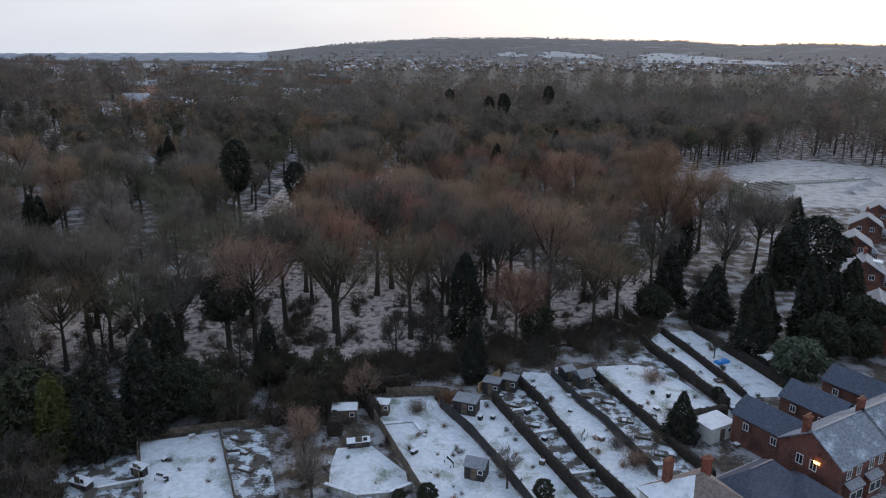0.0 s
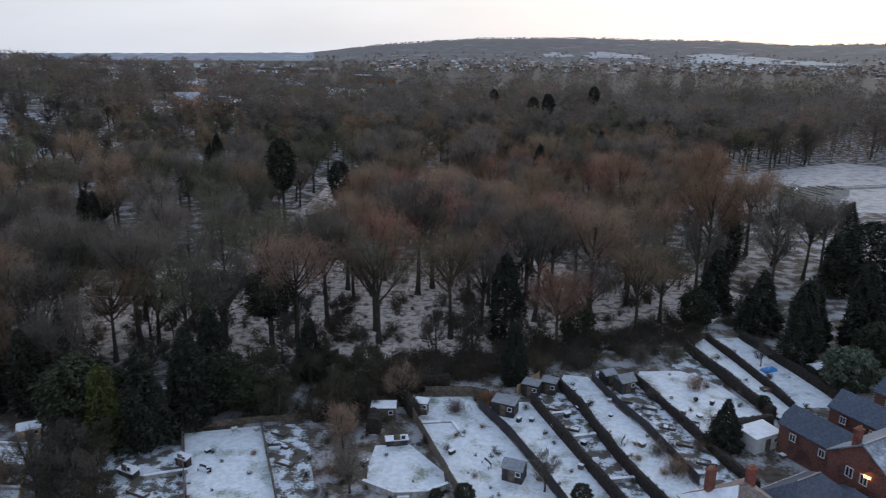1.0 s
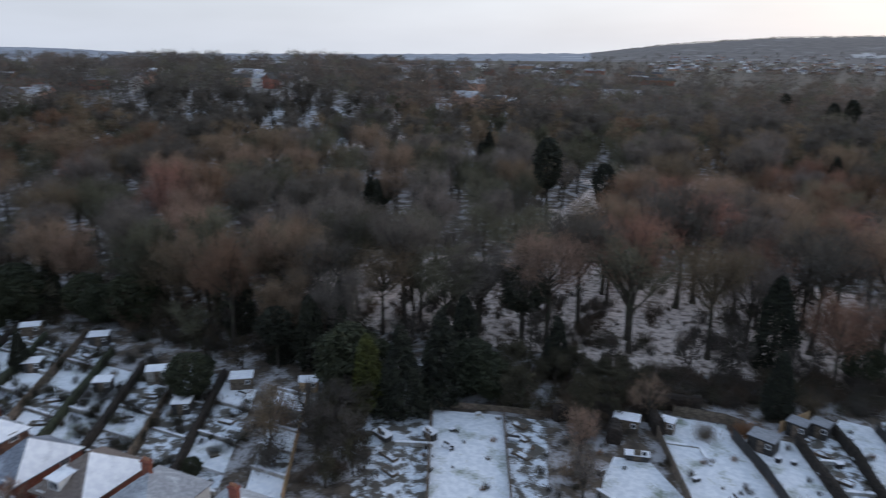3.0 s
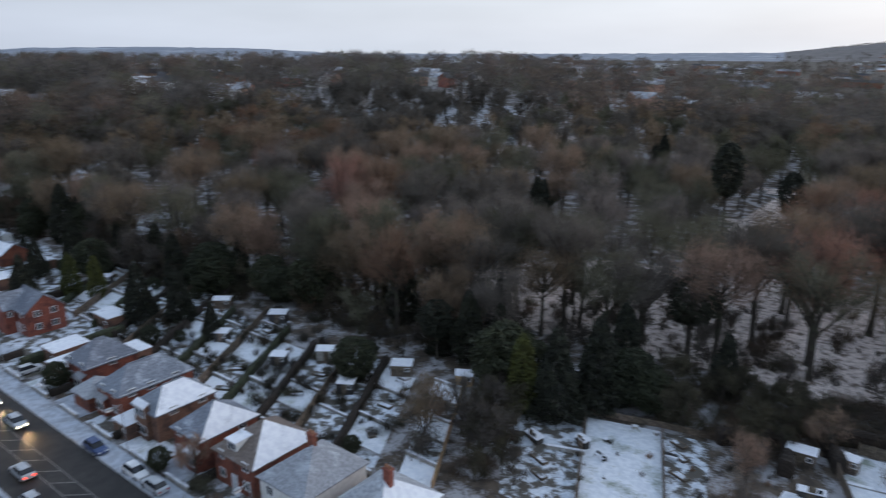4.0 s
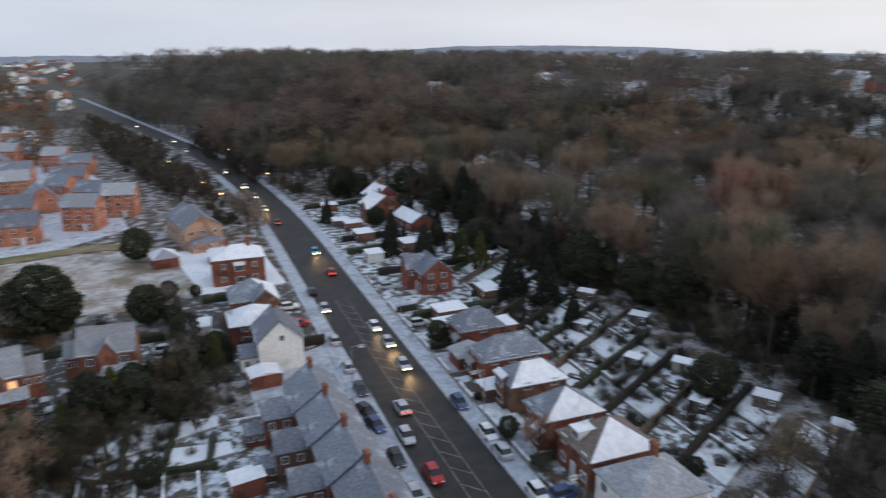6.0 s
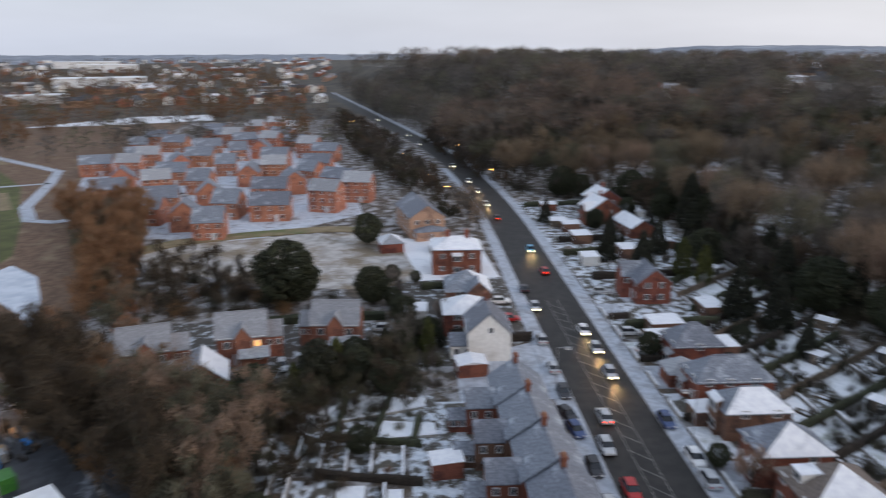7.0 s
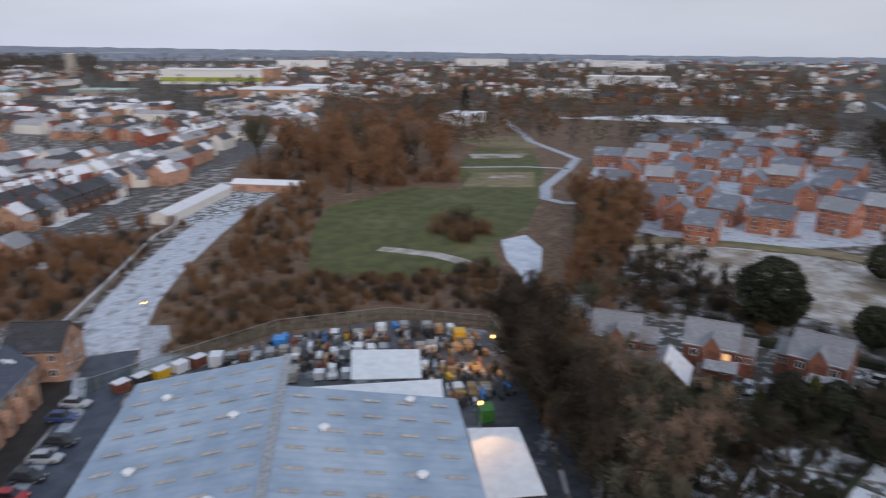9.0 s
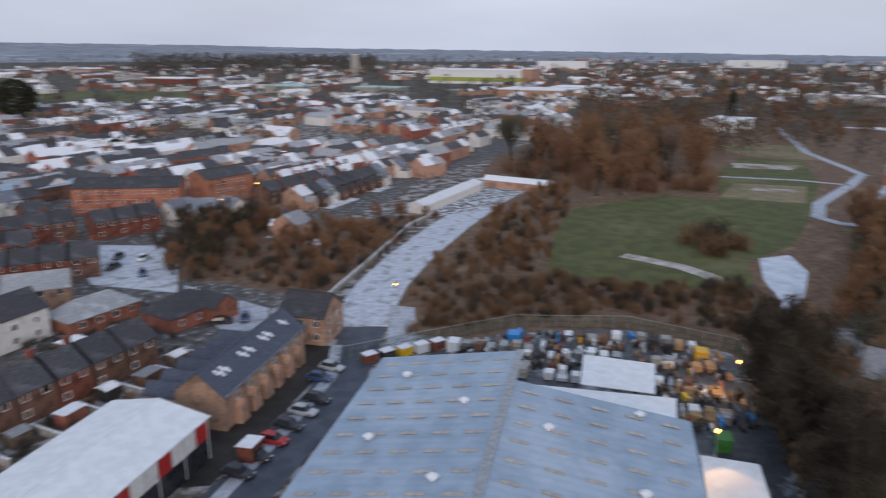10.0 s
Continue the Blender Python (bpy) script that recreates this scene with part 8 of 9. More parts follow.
def near_town():
    """The rows and lone buildings nearest the access road."""
    for k, row in enumerate([(14, -79.0, -20, -98.0, (1, 1, 0)), (14, -145.5, -17, -141.0, (0, 1)), (16, -129.0, -9, -125.0, (3, 1)), (14, -171.0, -17, -175.0, (1, 0)), (14, -160.0, -10, -157.5, (2, 1)),
                             (-18.5, -169.5, -34.5, -172.5, (0, 0))]):
        town_row(row[0], row[1], row[2], row[3], row[4], 40 + k)
    group = "lone buildings of the near town"
    house(3.4, -113.6, 212, 18.0, 9.0, 6.2, 9.2, "gable", M_RENDERED, M_SLATE_DARK, "", [(-4, 0)], [("f", (-6.5, -2.2, 2.2, 6.5), two), ("l", (0,), two)], "", label="large white rendered building with a dark slate roof", category="building", group=group, fascia=False, plain=True)
    house(-11.0, -117.6, 205, 15.0, 8.0, 3.0, 5.6, "hip", BRICK["rosso"], M_TILE, "", [], [("f", (-5, -1.5, 2, 5.5), [1.0])], "", label="low red brick building with a frosted grey roof", category="building", group=group, fascia=False, plain=True)
    house(-23.0, -110.5, 205, 13.0, 9.0, 3.2, 6.0, "hip", BRICK["rosso"], M_SLATE_DARK, "", [], [("f", (-4, 0, 4), [1.0])], "", [], [(4.6, -3.6, 90, 7.0, 6.0, 3.2, 5.2, "gable")], label="low red brick building with a dark slate hipped roof", category="building", group=group, fascia=False, plain=True)
    for x, y, r in [(-43.0, -174.0, 160), (-49.5, -171.5, 110), (-38.0, -176.0, 200)]:
        house(x, y, r, 8.0, 7.5, 5.2, 7.8, "gable", M_RENDERED, M_SLATE, "", [], [("f", (-2, 2), two), ("l", (0,), two)], "", label="white rendered house with a frosted slate roof", group=group, fascia=False, plain=True)
    sheet("street", [(-12, -166), (-17, -166), (-30, -157), (-29, -140), (-25, -124), (-13, -137)], 0.05, M_SNOWTRACK, "broad street junction under thin blue snow", "street")
    sheet("car_park", [(-27, -128), (-36, -108), (-33, -101), (-27, -100), (-25, -114)], 0.05, M_PAVE, "snowy parking court behind the terrace", "car park")
    for k, (x, y, r, w, d) in enumerate([(6, -79.5, 30, 3.4, 2.6), (1.5, -82.5, 30, 2.6, 2.2), (-4, -84.5, 34, 3.6, 2.4), (-8.5, -88.5, 30, 2.4, 2.4), (-13.5, -90, 34, 3.8, 2.6), (-18, -94, 30, 2.6, 2.2), (-6.5, -106.5, 30, 4.0, 3.0), (-15, -105, 25, 3.4, 2.6)]):
        shed(x, y, r, w, d, 2.1, (BRICK["brown"], M_WOOD, BRICK["rosso"], M_WOOD_DARK)[k % 4], flat=k % 2 == 0, snow=k % 3 != 1, label="small outhouse in a town yard with frost on its roof")
    for k in range(7):  # walls between the yards
        x, y = 10 - 5.0 * k, -79.0 - 2.8 * k
        low_wall([(x, y), (x - 2.6, y + 4.2)], 1.3, 0.22, "brick wall between two small yards")
    for k, (x, y, r) in enumerate([(-16, -160, 30), (-20, -152, 60), (-24, -148, 60), (-22, -138, 80), (-18, -145, 40), (-27, -121, 70), (-29, -117, 70), (-30.5, -111, 70), (-31, -105, 70), (-27.5, -105.5, 160)]):
        car(x, y, r, ("silver", "black", "white", "blue", "black")[k % 5], "")


def town():
    rng = np.random.RandomState(12)
    count = 0
    yards = [[] for k in range(15)]
    for row in range(15):
        base = 92 + row * 19.0
        rot = 26 + 6 * math.sin(row * 0.9)
        dx, dy = -math.cos(radians(rot)), -math.sin(radians(rot))
        nx, ny = dy, -dx
        s = -40.0
        px, py = 6 + nx * 0, -base * 1.0
        kind = rng.choice([0, 1, 1, 2, 3])
        while s < 330:
            x, y = px + dx * s, py + dy * s
            s += 4.95
            if rng.uniform() < 0.09:
                s += rng.uniform(4, 14)
                kind = rng.choice([0, 1, 1, 2, 3])
            if count > 84 or math.hypot(x, y) > 235 or inside(NEAR_TOWN, x, y) or not inside(TOWN_EDGE, x, y) or inside(FLATS, x, y) or math.hypot(x + 10, y + 75) < 24:
                continue
            if y > -100 and x > -14:
                continue
            yards[row].append((x, y, rot))
            copy_thing(TOWN[kind if rng.uniform() < 0.8 else rng.randint(4)], at(x, y, rot + (180 if row % 2 else 0)))
            count += 1
    for row in yards:  # back yards and front gardens, a plot to a house
        for k, (x, y, rot) in enumerate(row):
            c, sn = math.cos(radians(rot)), math.sin(radians(rot))
            for lo, hi in ((4.2, 8.6), (-6.4, -3.9)):
                if rng.uniform() < 0.55:
                    continue
                sheet("back_yard", [(x + c * u - sn * v, y + sn * u + c * v) for u, v in ((-2.3, lo), (2.3, lo), (2.3, hi), (-2.3, hi))], 0.05, (M_PATCHY, M_LAWN_SNOW, M_DRIVE, M_PAVE)[rng.randint(4)], "small town yard with snow and damp paving", "yard")


near_town()
town()
house(-31.0, -197.0, -26, 33.0, 11.0, 8.8, 11.4, "gable", BRICK["orange"], M_SLATE_DARK, "", [], [("f", tuple(-14.5 + 2.9 * i for i in range(11)), [1.0, 3.8, 6.6]), ("b", tuple(-14.5 + 2.9 * i for i in range(11)), [1.0, 3.8, 6.6])],
           "f0", label="three-storey orange brick apartment block with white windows", category="apartment block", ww=1.1, wh=1.1)
house(-55.0, -199.0, 20, 19.0, 11.0, 9.0, 11.6, "gable", BRICK["orange"], M_SLATE_DARK, "", [], [("b", (-5, -2.5, 0, 2.5, 5), [1.0, 3.8, 6.6]), ("f", (-5, -2.5, 0, 2.5, 5), [1.0, 3.8, 6.6])], "", label="orange brick apartment wing with white windows", category="apartment block", ww=1.1, wh=1.1)
house(-6.0, -225.0, 24, 38.0, 15.0, 5.0, 7.0, "gable", BRICK["brown"], M_CLAD, "", label="long hall with a pale grey sheet roof", category="hall", fascia=False)


VALLEY = [(-60, -90), (-46, -122), (-58, -150), (-92, -172), (-120, -198), (-190, -240), (-330, -310), (-480, -400), (-480, 0), (-60, 0)]


def far_town(name, count, az0, az1, r0, r1, seed, label, avoid=(), size=1.0, jitter=8, most=7, centres=()):
    """Houses too far off to count: small gabled blocks with pale or dark roofs, in loose rows."""
    rng = np.random.RandomState(seed)
    v, f, mi = [], [], []
    done = tries = 0
    while done < count and tries < count * 12:
        tries += 1
        az = radians(rng.uniform(az0, az1))
        r = r0 + (r1 - r0) * rng.uniform() ** 1.4
        x0, y0 = -math.sin(az) * r, math.cos(az) * r
        if centres:
            x0, y0 = centres[rng.randint(len(centres))]
            x0, y0 = x0 + rng.uniform(-14, 14), y0 + rng.uniform(-14, 14)
        if any(inside(p, x0, y0) for p in avoid):
            continue
        rot = radians(25 + 90 * (rng.uniform() < 0.2) + rng.normal(0, jitter))
        n = rng.randint(1, most)
        wall, roof = rng.choice([0, 1, 2], p=[0.3, 0.34, 0.36]), rng.choice([3, 4, 5], p=[0.46, 0.38, 0.16])
        for q in range(n):
            w, d, e, h = 7.0 * size, 8.0 * size, 5.2 * size, 7.8 * size * rng.uniform(0.95, 1.08)
            cx, cy = x0 * PLAN + math.cos(rot) * w * (q - n / 2), y0 * PLAN + math.sin(rot) * w * (q - n / 2)
            z = ground_z(cx / PLAN, cy / PLAN)
            b = len(v)
            for u, t, zz in ((-w / 2, -d / 2, -0.5), (w / 2, -d / 2, -0.5), (w / 2, d / 2, -0.5), (-w / 2, d / 2, -0.5), (-w / 2, -d / 2, e), (w / 2, -d / 2, e), (w / 2, d / 2, e), (-w / 2, d / 2, e), (-w / 2, 0, h), (w / 2, 0, h)):
                v.append((cx + u * math.cos(rot) - t * math.sin(rot), cy + u * math.sin(rot) + t * math.cos(rot), z + zz))
            for face, m in (((0, 1, 5, 4), wall), ((2, 3, 7, 6), wall), ((1, 2, 6, 9, 5), wall), ((3, 0, 4, 8, 7), wall), ((4, 5, 9, 8), roof), ((6, 7, 8, 9), roof if rng.uniform() < 0.78 else 5)):
                f.append(tuple(b + i for i in face))
                mi.append(m)
            done += 1
    # from 1000 units out, duller brick and paler slate carry the missing haze
    ob = part(name, (v, f), [BRICK["rosso"] if r0 < 1000 else BRICK["brown"], BRICK["buff"], M_RENDERED, M_SLATE_DARK if r0 < 1000 else M_SLATE, M_TILE, M_ROOFSNOW])
    ob.data.polygons.foreach_set("material_index", mi)
    return tagged(ob, label, "town", kind="stuff")


GREEN_FIELD = [(40, -640), (-78, -750), (-170, -700), (-142, -575), (-14, -565), (40, -570)]
far_town("distant_town", 800, 138, 186, 225, 520, 20, "roofs of the town in long rows, slate and snow", [FLATS, VALLEY], jitter=4)
far_town("distant_town", 1500, 128, 190, 480, 1500, 21, "far roofs of the town, brick and snow", [GREEN_FIELD, VALLEY, [(-300, -500), (-560, -620), (-560, -820), (-380, -760)]])
far_town("distant_town", 900, 96, 142, 560, 2300, 22, "far roofs beyond the valley", size=1.1, most=4, jitter=30)
far_town("distant_town", 1300, -40, 9, 1250, 2350, 23, "snowy roofs of the far town below the hill", size=0.75, most=4, jitter=40)
far_town("distant_town", 420, 8, 64, 480, 1400, 24, "scattered roofs among the far trees", size=1.25)
far_town("wooded_suburb", 110, 8, 64, 300, 700, 25, "snowy roofs of houses in openings of the far wood", size=1.25, most=3, jitter=40, centres=HAMLETS)
sheet("playing_field", GREEN_FIELD, 0.3, M_GRASS, "green playing field among the far houses", "field")


def works(x, y, rot, w, d, h, wall, roof, label, name="factory", band=None):
    o = thing(name, at(x, y, rot, PLAN), label, "factory", "large buildings of the far town")
    bm = bmesh.new()
    box(bm, -w / 2, w / 2, -d / 2, d / 2, -1, h)
    part("wall", bm, wall, o)
    bm = bmesh.new()
    box(bm, -w / 2 - 0.5, w / 2 + 0.5, -d / 2 - 0.5, d / 2 + 0.5, h, h + 0.8)
    part("roof", bm, roof, o)
    if band:
        bm = bmesh.new()
        box(bm, -w / 2 - 0.2, w / 2 + 0.2, -d / 2 - 0.3, -d / 2 - 0.1, h * 0.2, h * 0.5)
        part("band", bm, band, o)
    return o


M_BAND = mat("yellow_green_cladding", (0.3, 0.36, 0.06), (0.38, 0.44, 0.1), 6.0, 0.6, 0.0)
M_TEAL = mat("teal_roofing", (0.3, 0.48, 0.47), (0.38, 0.55, 0.54), 6.0, 0.6, 0.0)
works(-505, -690, 127, 115, 50, 15, M_WHITE, M_WHITE, "vast white sports stand with a yellow-green band", "stadium", M_BAND)
works(-538, -640, 127, 12, 45, 17, BRICK["buff"], M_WHITE, "buff end block of the stand", "stadium")
works(-402, -468, 120, 60, 40, 7, BRICK["buff"], M_WHITE, "low buff works with a white roof")
works(-470, -480, 120, 60, 35, 6, M_WHITE, M_WHITE, "white works with a snowy roof")
works(-300, -560, 125, 42, 22, 7, M_STONE, M_TEAL, "works with a pale teal roof")
works(-250, -640, 125, 42, 30, 6, M_STONE, M_TEAL, "low works with a pale teal roof")
works(-170, -760, 120, 50, 25, 10, BRICK["red"], M_WHITE, "red brick block with a white roof")
works(-930, -1020, 140, 90, 50, 14, M_WHITE, M_WHITE, "very large white warehouse far off")
works(-1350, -900, 120, 110, 50, 14, M_WHITE, M_WHITE, "very large white warehouse far off")
works(-1250, -500, 110, 90, 50, 12, M_WHITE, M_WHITE, "very large white warehouse far off")
works(-1500, -640, 110, 120, 50, 12, M_WHITE, M_WHITE, "very large white warehouse far off")
works(-800, -330, 110, 90, 40, 9, M_WHITE, M_WHITE, "white warehouse beyond the park")
works(-560, -290, 112, 60, 20, 6, M_WHITE, M_WHITE, "low white warehouse beyond the park")
works(-330, -232, 20, 30, 18, 5, M_WHITE, M_WHITE, "low white building among the trees")


def tower(x, y):
    t = thing("chimney_tower", at(x, y, 0, PLAN), "pale concrete works chimney above the roofs", "chimney")
    bm = bmesh.new()
    cyl(bm, 0, 0, -1, 29, 7, 5.5, 16)
    part("shaft", bm, M_STONE, t)
    bm = bmesh.new()
    cyl(bm, 0, 0, 29, 30, 6.2, 6.2, 16)
    part("rim", bm, M_WHITE, t)


tower(-476, -966)

# the builders' compound by the snowy track: a long white shed, a paved lot
sheet("lot", [(-94, -148), (-97, -165), (-135, -188), (-154, -176), (-146, -166), (-112, -150)], 0.05, M_PATCHY, "derelict lot of dark slabs and snow", "lot")
house(-108.0, -163.0, 30, 46.0, 6.0, 3.0, 4.2, "gable", M_RENDERED, M_WHITE, "fb", label="long low shed with a white roof", category="shed", fascia=False, name="shed")
house(-136.0, -166.0, 118, 27.0, 6.0, 3.0, 4.2, "gable", BRICK["buff"], M_WHITE, "fb", label="long low buff shed with a white roof", category="shed", fascia=False, name="shed")

# scrub and trees about the park, the track and the yard
sheet("rough_ground", [(-50, -86), (-88, -50), (-150, -58), (-185, -74), (-260, -108), (-430, -128), (-430, -262), (-300, -290), (-180, -232), (-130, -182), (-60, -112)], 0.012, M_ROUGH, "rough brown valley ground of dead grass and earth", "ground")
sheet("estate_ground", [(-154, -36), (-180, -12), (-240, -20), (-350, -50), (-375, -70), (-330, -112), (-250, -112), (-190, -92), (-158, -60)], 0.02, M_SNOWTRACK, "snowy plots and paving between the new houses", "ground")
sheet("town_ground", [(30, -90), (-22, -93), (-34, -104), (-46, -122), (-58, -150), (-92, -170), (-120, -196), (-190, -232), (-230, -300), (60, -300)], 0.016, M_TOWNGROUND, "yards and lanes of the town, damp paving and snow", "ground")
for pts in ([(-235, -162), (-251, -144), (-239, -140.5), (-226, -154)], [(-199, -128), (-206, -119), (-202, -116), (-194, -126)]):
    sheet("snow_patch", pts, 0.06, M_FIELDSNOW, "patch of old snow on the meadow", "snow")
sheet("dry_grass", [(-176, -124), (-200, -136), (-214, -120), (-190, -106)], 0.045, M_TAN, "dry tan grass in the meadow", "grass")
LANE = [(-93 + 4.0 * k, -51.5 + 2.9 * k) for k in range(14)]
sheet("rough_ground", [(-26, -133), (-34, -124), (-44, -108), (-62, -121), (-84, -143), (-96, -150), (-66, -160), (-56, -171), (-38, -168), (-28, -156)], 0.03, M_ROUGH, "rough brown bank of dead grass beside the track", "ground")
low_wall([(-44, -105), (-62, -122), (-84, -143), (-97, -151)], 1.1, 0.3, "long low brick wall beside the snowy track")
strip("lane", LANE[::3] + LANE[-1:], 2.2, 0.07, M_DRIVE, "narrow dark lane between dark trees", "lane")
SCRUB = [  # outline, count, kinds, scale range
    ([(-58, -20), (-74, -18), (-78, -32), (-76, -40), (-70, -36), (-56, -22)], 66, ("scrub4", "scrub4", "bramble4", "scrub5", "scrub4"), 0.6, 0.95),
    ([(-78, -32), (-80, -36), (-92, -46), (-84, -52), (-76, -40)], 26, ("scrub0", "scrub4", "scrub5", "scrub0"), 0.6, 0.9),
    ([(-48, -16), (-74, -16), (-72, -28), (-56, -22)], 34, ("scrub4", "scrub5", "bramble4", "scrub2"), 0.6, 0.9),
    ([(-56, -22), (-66, -29), (-76, -36), (-90, -46), (-88, -52), (-74, -42), (-60, -30)], 44, ("mid5", "mid5", "scrub4", "scrub0"), 0.5, 0.8),
    ([(-54, -14), (-72, -26), (-92, -42), (-110, -48), (-112, -43), (-92, -37), (-74, -22)], 40, ("scrub4", "scrub5", "bramble4", "scrub0"), 0.4, 0.62),
    ([(-98, -42), (-124, -49), (-150, -57), (-186, -71), (-180, -88), (-142, -68), (-124, -58), (-104, -51), (-94, -54)], 125, ("scrub0", "scrub5", "scrub0", "mid4", "scrub4"), 0.5, 0.8),
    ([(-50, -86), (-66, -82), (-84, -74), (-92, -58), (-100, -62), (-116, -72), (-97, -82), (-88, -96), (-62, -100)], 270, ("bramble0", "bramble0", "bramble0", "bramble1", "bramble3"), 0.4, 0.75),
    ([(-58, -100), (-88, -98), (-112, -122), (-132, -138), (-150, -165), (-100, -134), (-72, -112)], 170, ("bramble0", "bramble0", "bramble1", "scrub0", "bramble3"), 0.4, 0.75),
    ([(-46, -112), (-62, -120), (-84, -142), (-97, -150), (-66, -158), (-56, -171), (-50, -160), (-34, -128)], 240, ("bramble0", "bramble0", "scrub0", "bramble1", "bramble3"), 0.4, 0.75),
    ([(-26, -132), (-32, -128), (-50, -160), (-56, -171), (-38, -168), (-28, -156)], 70, ("scrub1", "scrub2", "bramble1", "scrub0"), 0.5, 0.85),
    ([(-136, -140), (-166, -140), (-178, -126), (-214, -156), (-240, -205), (-190, -215), (-150, -190)], 90, ("bramble0", "bramble0", "bramble1", "bramble0", "scrub0"), 1.4, 2.4),
    ([(-112, -52), (-107, -30), (-108, -14), (-116, -12), (-124, -28), (-131, -50)], 60, ("bramble1", "bramble0", "scrub1", "bramble2"), 0.6, 0.95),
    ([(-120, -84), (-134, -86), (-140, -98), (-128, -99)], 14, ("bramble0", "bramble1"), 1.1, 1.7),
    ([(-60, -6), (-90, 6), (-92, -6), (-84, -10), (-80, -14), (-60, -16)], 26, ("scrub2", "scrub1", "bramble2", "bramble3"), 0.4, 0.7),
    ([(-195, 12), (-250, 4), (-330, -12), (-420, -34), (-420, -44), (-330, -28), (-250, -14), (-200, 2)], 210, ("scrub1", "scrub2", "bramble2", "scrub3"), 0.55, 0.95),
    ([(-172, 14), (-196, 12), (-200, 2), (-190, -2), (-176, 8)], 26, ("bramble1", "scrub1", "bramble2"), 0.5, 0.8),
]
for pts, count, kinds, lo, hi in SCRUB:
    xs, ys = [p[0] for p in pts], [p[1] for p in pts]
    grown = []
    n = tries = 0
    while n < count and tries < 3000:
        tries += 1
        x, y = RNG.uniform(min(xs), max(xs)), RNG.uniform(min(ys), max(ys))
        if inside(pts, x, y) and min(math.hypot(x - a, y - b) for a, b in LANE) > 2.6:
            grown.append((kinds[RNG.randint(len(kinds))], x, y, RNG.uniform(lo, hi)))
            n += 1
    thicket("scrub", grown, "tangled bare scrub of rusty and brown twigs", "scrub", int(count))
for key, x, y, s in [("yew", -112.5, -20.5, 1.45), ("yew", -113.0, -19.0, 1.1), ("yew", -112.5, -6.4, 0.85), ("yew", -112.7, -6.2, 0.65), ("yew", -150.0, -9.0, 0.9), ("cypress", -83.5, -9.5, 0.7), ("cypress", -80.5, -14.5, 0.5), ("yew", -82.0, -12.0, 0.7), ("yew", -83.0, -7.0, 0.7),
                     ("cypress", -76.0, -21.0, 0.5), ("yew", -78.0, -19.0, 0.7), ("pine", -365.0, -255.0, 1.1),
                     ("dim2", -208.0, -168.0, 1.0), ("dim2", -196.0, -176.0, 0.9), ("dim2", -218.0, -178.0, 0.9), ("dim1", -184.0, -206.0, 1.0), ("dim0", -168.0, -210.0, 1.0), ("dim0", -176.0, -220.0, 1.0), ("yew", -195.0, -224.0, 1.4),
                     ("small2", -160.0, 16.0, 0.8), ("small0", -166.0, 14.5, 0.9), ("small2", -172.0, 15.0, 0.9), ("small0", -180.0, 13.0, 0.8), ("yew", -20.0, -470.0, 3.0), ("yew", -44.0, -300.0, 0.9)]:
    plant(key, x, y, s, group="trees of the valley")
far_trees("distant_scrub", far_points(1300, 98, 136, 290, 1300, lambda x, y, r, a: not inside([(-140, -60), (-420, -60), (-420, -160), (-250, -170)], x, y) and y < road_y(x) - 20, 31), 10, M_FARTWIGRED, "rusty scrub and hedgerows across the valley", 60, 0.9, 7)
far_trees("distant_scrub", far_points(1900, 92, 185, 300, 2400, lambda x, y, r, a: y < road_y(x) - 25, 32), 11, FARWOODS, "trees among the far roofs", 45, 1.3, 8)


# ---- the estate's streets, the fields beyond, the building site ----
sheet("street", [(-168, -42), (-205, -30), (-262, -44), (-330, -66), (-330, -78), (-262, -58), (-206, -46), (-172, -60)], 0.05, M_SNOWTRACK, "estate street under thin snow and slush", "street")
sheet("street", [(-168, -60), (-230, -84), (-300, -104), (-300, -98), (-232, -76), (-172, -52)], 0.055, M_SNOWTRACK, "estate street under thin snow and slush", "street")
sheet("street", [(-330, -50), (-424, -68), (-424, -78), (-330, -62)], 0.05, M_SNOW, "open snowy verge beyond the estate", "verge")
for pts in ([(-391, -207), (-450, -169), (-464, -124), (-426, -114), (-407, -154)],
            [(-697, -557), (-701, -522), (-520, -389), (-517, -415)]):
    sheet("field", pts, 0.08, M_SNOW, "narrow snowy field between dark hedges", "field")
for k, (x, y, r, w) in enumerate([(-197, -24, 5, 0), (-184, -42, 95, 1), (-200, -50, 80, 2), (-216, -38, 0, 3), (-188, -56, 10, 1), (-170, -48, 95, 4), (-232, -52, 15, 0), (-246, -48, 10, 2), (-176, -52, 0, 5), (-205, -66, 95, 0)]):
    car(x, y, r, ("silver", "red", "black", "white", "blue", "silver")[w], "")


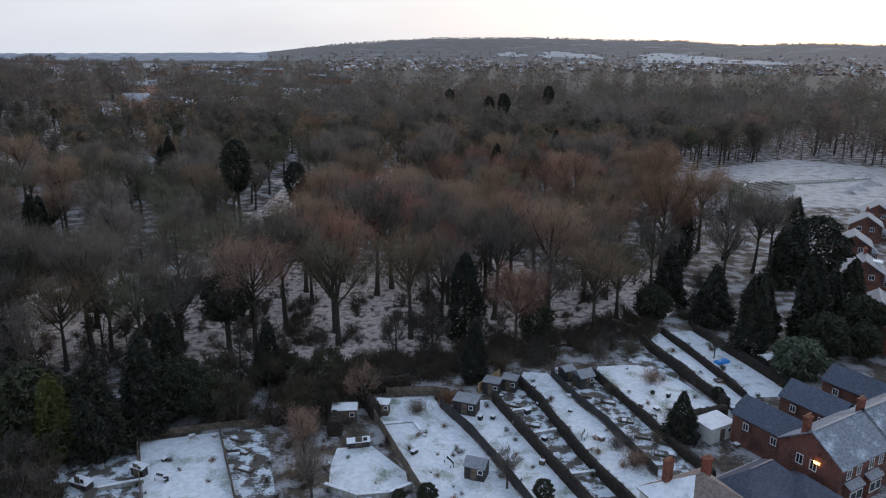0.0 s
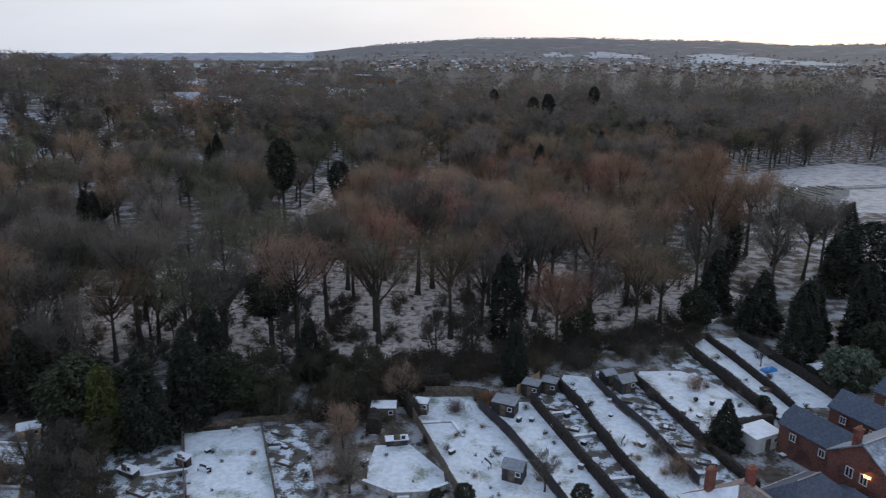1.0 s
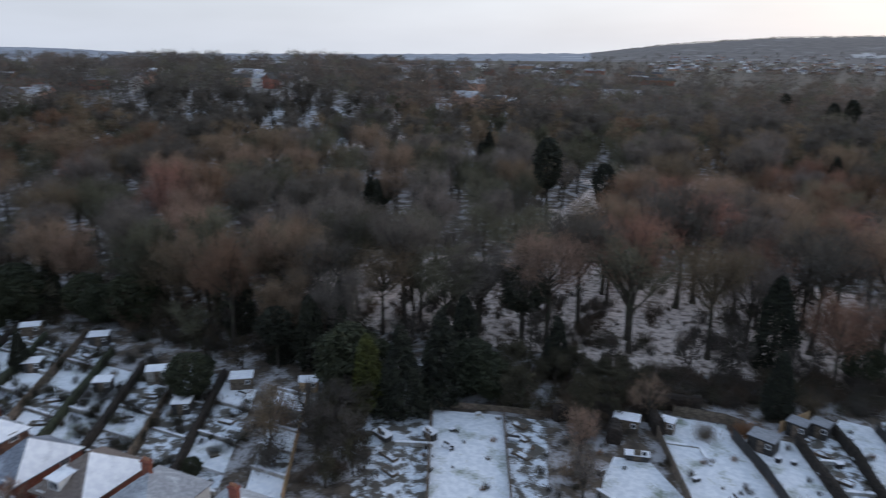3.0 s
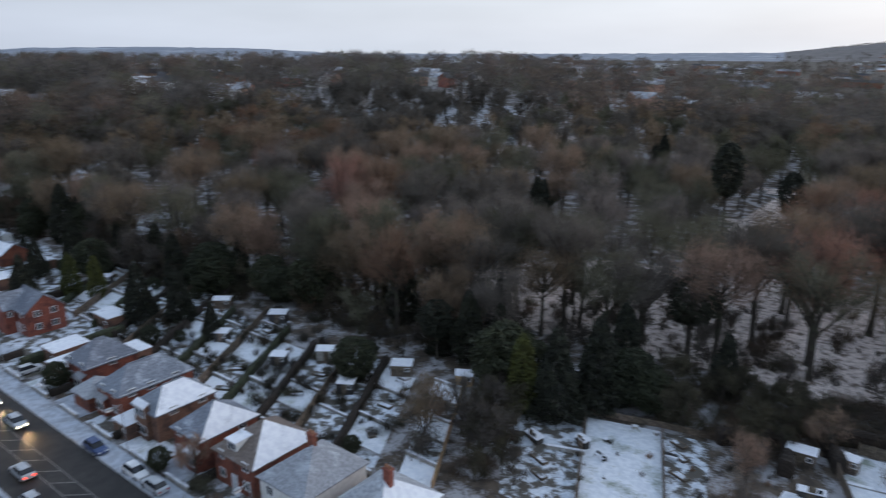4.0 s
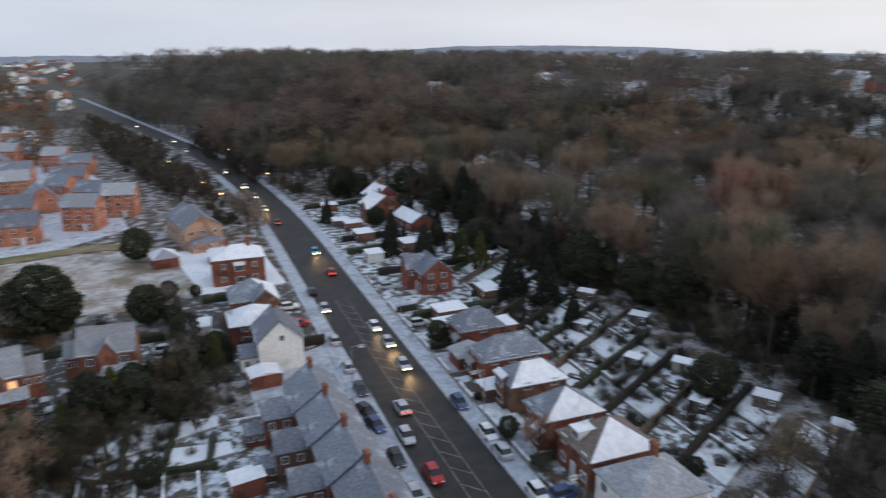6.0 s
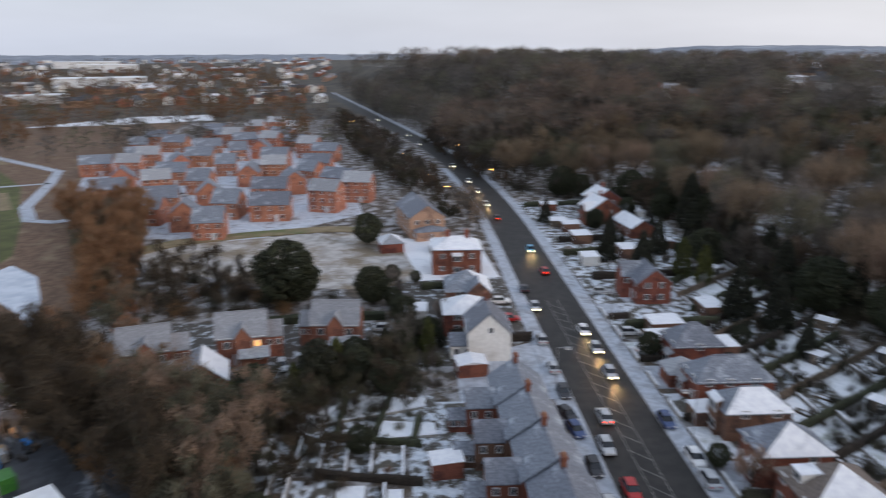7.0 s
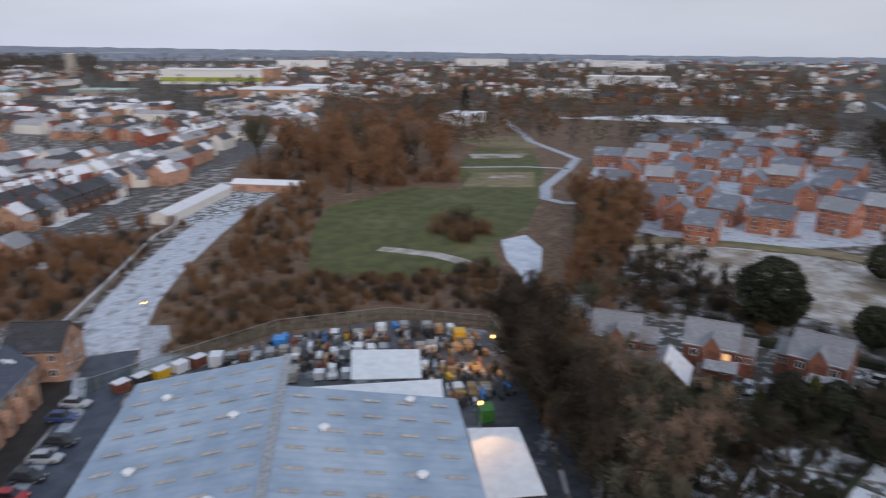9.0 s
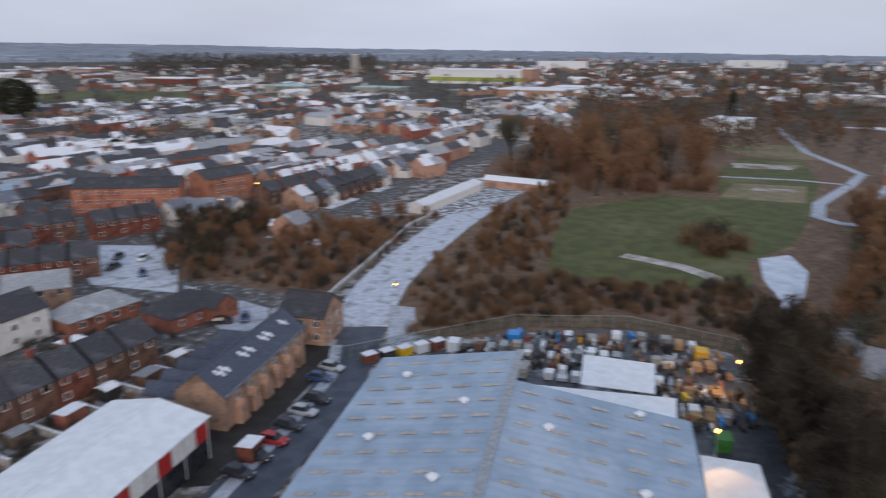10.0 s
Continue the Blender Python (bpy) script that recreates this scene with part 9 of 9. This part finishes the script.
def site_works():
    """Footings, half-built blocks and heaps on the cleared land."""
    for k in range(7):
        x, y = 104 + 4.6 * k, 222 + 1.2 * k
        s = thing("foundation", at(x, y, 20), "long concrete foundation strip with snow on it", "foundation", "footings of the building site")
        bm = bmesh.new()
        box(bm, -13, 13, -1.5, 1.5, -0.1, 0.5)
        part("slab", bm, M_ROOFSNOW, s)
        bm = bmesh.new()
        box(bm, -13.2, 13.2, -1.9, -1.5, -0.1, 0.8)
        part("edge_wall", bm, M_STONE, s)
    for x, y, w in [(78, 204, 16), (92, 203, 20), (84, 214, 18), (100, 212, 16)]:
        s = thing("half_built_block", at(x, y, 18), "half-built grey block with low walls and no roof", "building shell", "shells on the building site")
        for a, b, c, d in ((-w / 2, w / 2, -4, -3.7), (-w / 2, w / 2, 3.7, 4), (-w / 2, -w / 2 + 0.3, -3.7, 3.7), (w / 2 - 0.3, w / 2, -3.7, 3.7), (-0.15, 0.15, -3.7, 3.7)):
            bm = bmesh.new()
            box(bm, a, b, c, d, -0.1, 2.6)
            part("wall", bm, M_STONE, s)
        for k in range(int(w / 4)):
            bm = bmesh.new()
            box(bm, -w / 2 + 4 * k + 0.3, -w / 2 + 4 * k + 0.6, -4.2, 4.2, 2.6, 2.9)
            part("joist", bm, M_WOOD, s)
    for x, y, r in [(128, 214, 5), (136, 222, 6), (122, 208, 4), (142, 236, 7), (96, 240, 5)]:
        m = thing("earth_heap", at(x, y, 30 * r), "heap of brown earth dusted with snow", "earth heap", "heaps on the building site")
        bm = bmesh.new()
        rings = []
        for i in range(4):
            rr = r * (1 - i * 0.3)
            rings.append([(rr * math.cos(a * 0.628) * RNG.uniform(0.85, 1.15), rr * 0.7 * math.sin(a * 0.628) * RNG.uniform(0.85, 1.15), i * r * 0.12 - 0.1) for a in range(10)])
        loft(bm, rings)
        part("heap", bm, M_SITE, m)


site_works()
for x, y, r in [(-62, -186, 20), (-48, -170, 40), (-90, -240, 0), (-120, -260, 20), (-20, -240, 0), (-300, -420, 0), (-52.5, -93.5, 130), (-160, -330, 0)]:
    street_lamp(x, y, r, True)

# snow, drives and clutter round the houses by the road
for pts, m, lab in (([(-124, -3), (-88, -3), (-88, 6), (-96, 17), (-126, 17)], M_YARD, "snowy yards and drives behind the shops"), ([(-150, -14), (-124, -5), (-126, 17), (-152, 15), (-158, 8)], M_SNOW, "open snowy yard beside the hall"),
                    ([(-106, -44), (-84, -44), (-78, -30), (-80, -4), (-104, -2)], M_YARD, "drive and front gardens of the close under snow"), ([(-100, 31.5), (-124, 31.5), (-124, 46), (-100, 48)], M_PATCHY, "snowy garden of the detached house"),
                    ([(-124, 31.5), (-192, 28), (-194, 62), (-152, 62), (-124, 54)], M_PATCHY, "terraced snowy gardens above the road"), ([(-90, 6), (-78, 6), (-78, 19), (-96, 19)], M_PAVE, "snowy forecourt beside the terrace"),
                    ([(-78, -1), (-40, 1), (-40, 9), (-78, 8.4)], M_PATCHY, "back yards of the terrace under snow")):
    sheet("yard", pts, 0.02, m, lab, "yard")
for k, (a, b) in enumerate([((-124, 34), (-126, 56)), ((-140, 32), (-142, 50)), ((-132, 48), (-150, 52)), ((-100, 33), (-101, 48)), ((-150, 33), (-151, 46)), ((-186, 31), (-188, 58)), ((-88, -2), (-122, -2)), ((-120, 2), (-121, 12)),
                            ((-79, -16), (-92, -14)), ((-104, -30), (-106, -4)), ((-96, 18), (-98, 6))]):
    hedge([a, b], 1.2, 1.6, 120 + k, LEAF["yew"] if k % 2 else None, "dark garden hedge beside snowy ground")
for k, (x, y, w, d) in enumerate([(-86, 8, 4, 5), (-106, 1, 5, 4), (-120, 8, 5, 4), (-145, 6, 6, 4), (-63, 3.4, 3, 4),
                                  (-134, 36, 5, 4), (-145, 55, 6, 4), (-164, 36, 5, 5), (-182, 37, 5, 5), (-173, 58, 6, 3)]):
    shed(x, y, RNG.uniform(-8, 8), w, d, 2.3, (BRICK["red"], M_RENDERED, BRICK["brown"], M_WOOD)[k % 4], flat=k % 3 != 0, label="small outbuilding with a snow-covered roof")
for k in range(24):
    p = far_points_in([(-124, -4), (-80, -4), (-80, 4), (-98, 8), (-124, 8)], 24, 91)[k]
    plant(("shrub0", "yew", "shrub2", "small0")[k % 4], p[0], p[1], 0.3 + 0.3 * (k % 3) / 2, group="garden shrubs")
for k in range(18):
    p = far_points_in([(-124, 33), (-190, 30), (-192, 60), (-152, 60), (-124, 52)], 18, 92)[k]
    plant(("shrub0", "yew", "shrub2", "conifer")[k % 4], p[0], p[1], 0.35 + 0.3 * (k % 3) / 2, group="garden shrubs")

far_trees("distant_wood", far_points(700, -42, 14, 1100, 2420, lambda x, y, r, a: True, 33), 10, [M_FAR_GREY, M_FAR_DARK], "trees among the roofs below the far hill", 60, 1.3, 9)
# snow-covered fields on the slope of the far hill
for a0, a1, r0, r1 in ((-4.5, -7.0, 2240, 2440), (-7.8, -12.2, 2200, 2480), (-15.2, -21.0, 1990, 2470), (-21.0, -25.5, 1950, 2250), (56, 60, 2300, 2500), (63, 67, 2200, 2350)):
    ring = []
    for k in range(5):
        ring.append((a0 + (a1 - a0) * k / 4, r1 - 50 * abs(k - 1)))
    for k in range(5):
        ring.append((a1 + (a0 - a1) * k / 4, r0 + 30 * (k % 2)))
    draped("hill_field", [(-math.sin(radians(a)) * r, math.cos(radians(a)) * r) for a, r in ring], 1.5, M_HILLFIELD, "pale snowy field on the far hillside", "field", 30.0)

far_trees("hill_wood", far_points(900, -42, 11, 3180, 3480, lambda x, y, r, a: True, 34, 1.0), 7, [M_FAR_GREY, M_FAR_OLIVE], "bare woods along the ridge of the far hill", 22, 6.0, 10)
far_trees("distant_wood", far_points(700, 152, 170, 1000, 2300, lambda x, y, r, a: True, 35, 1.0), 15, [M_FARWOOD, M_FAR_DARK], "dark wood on the rise beyond the town", 40, 2.2, 11)
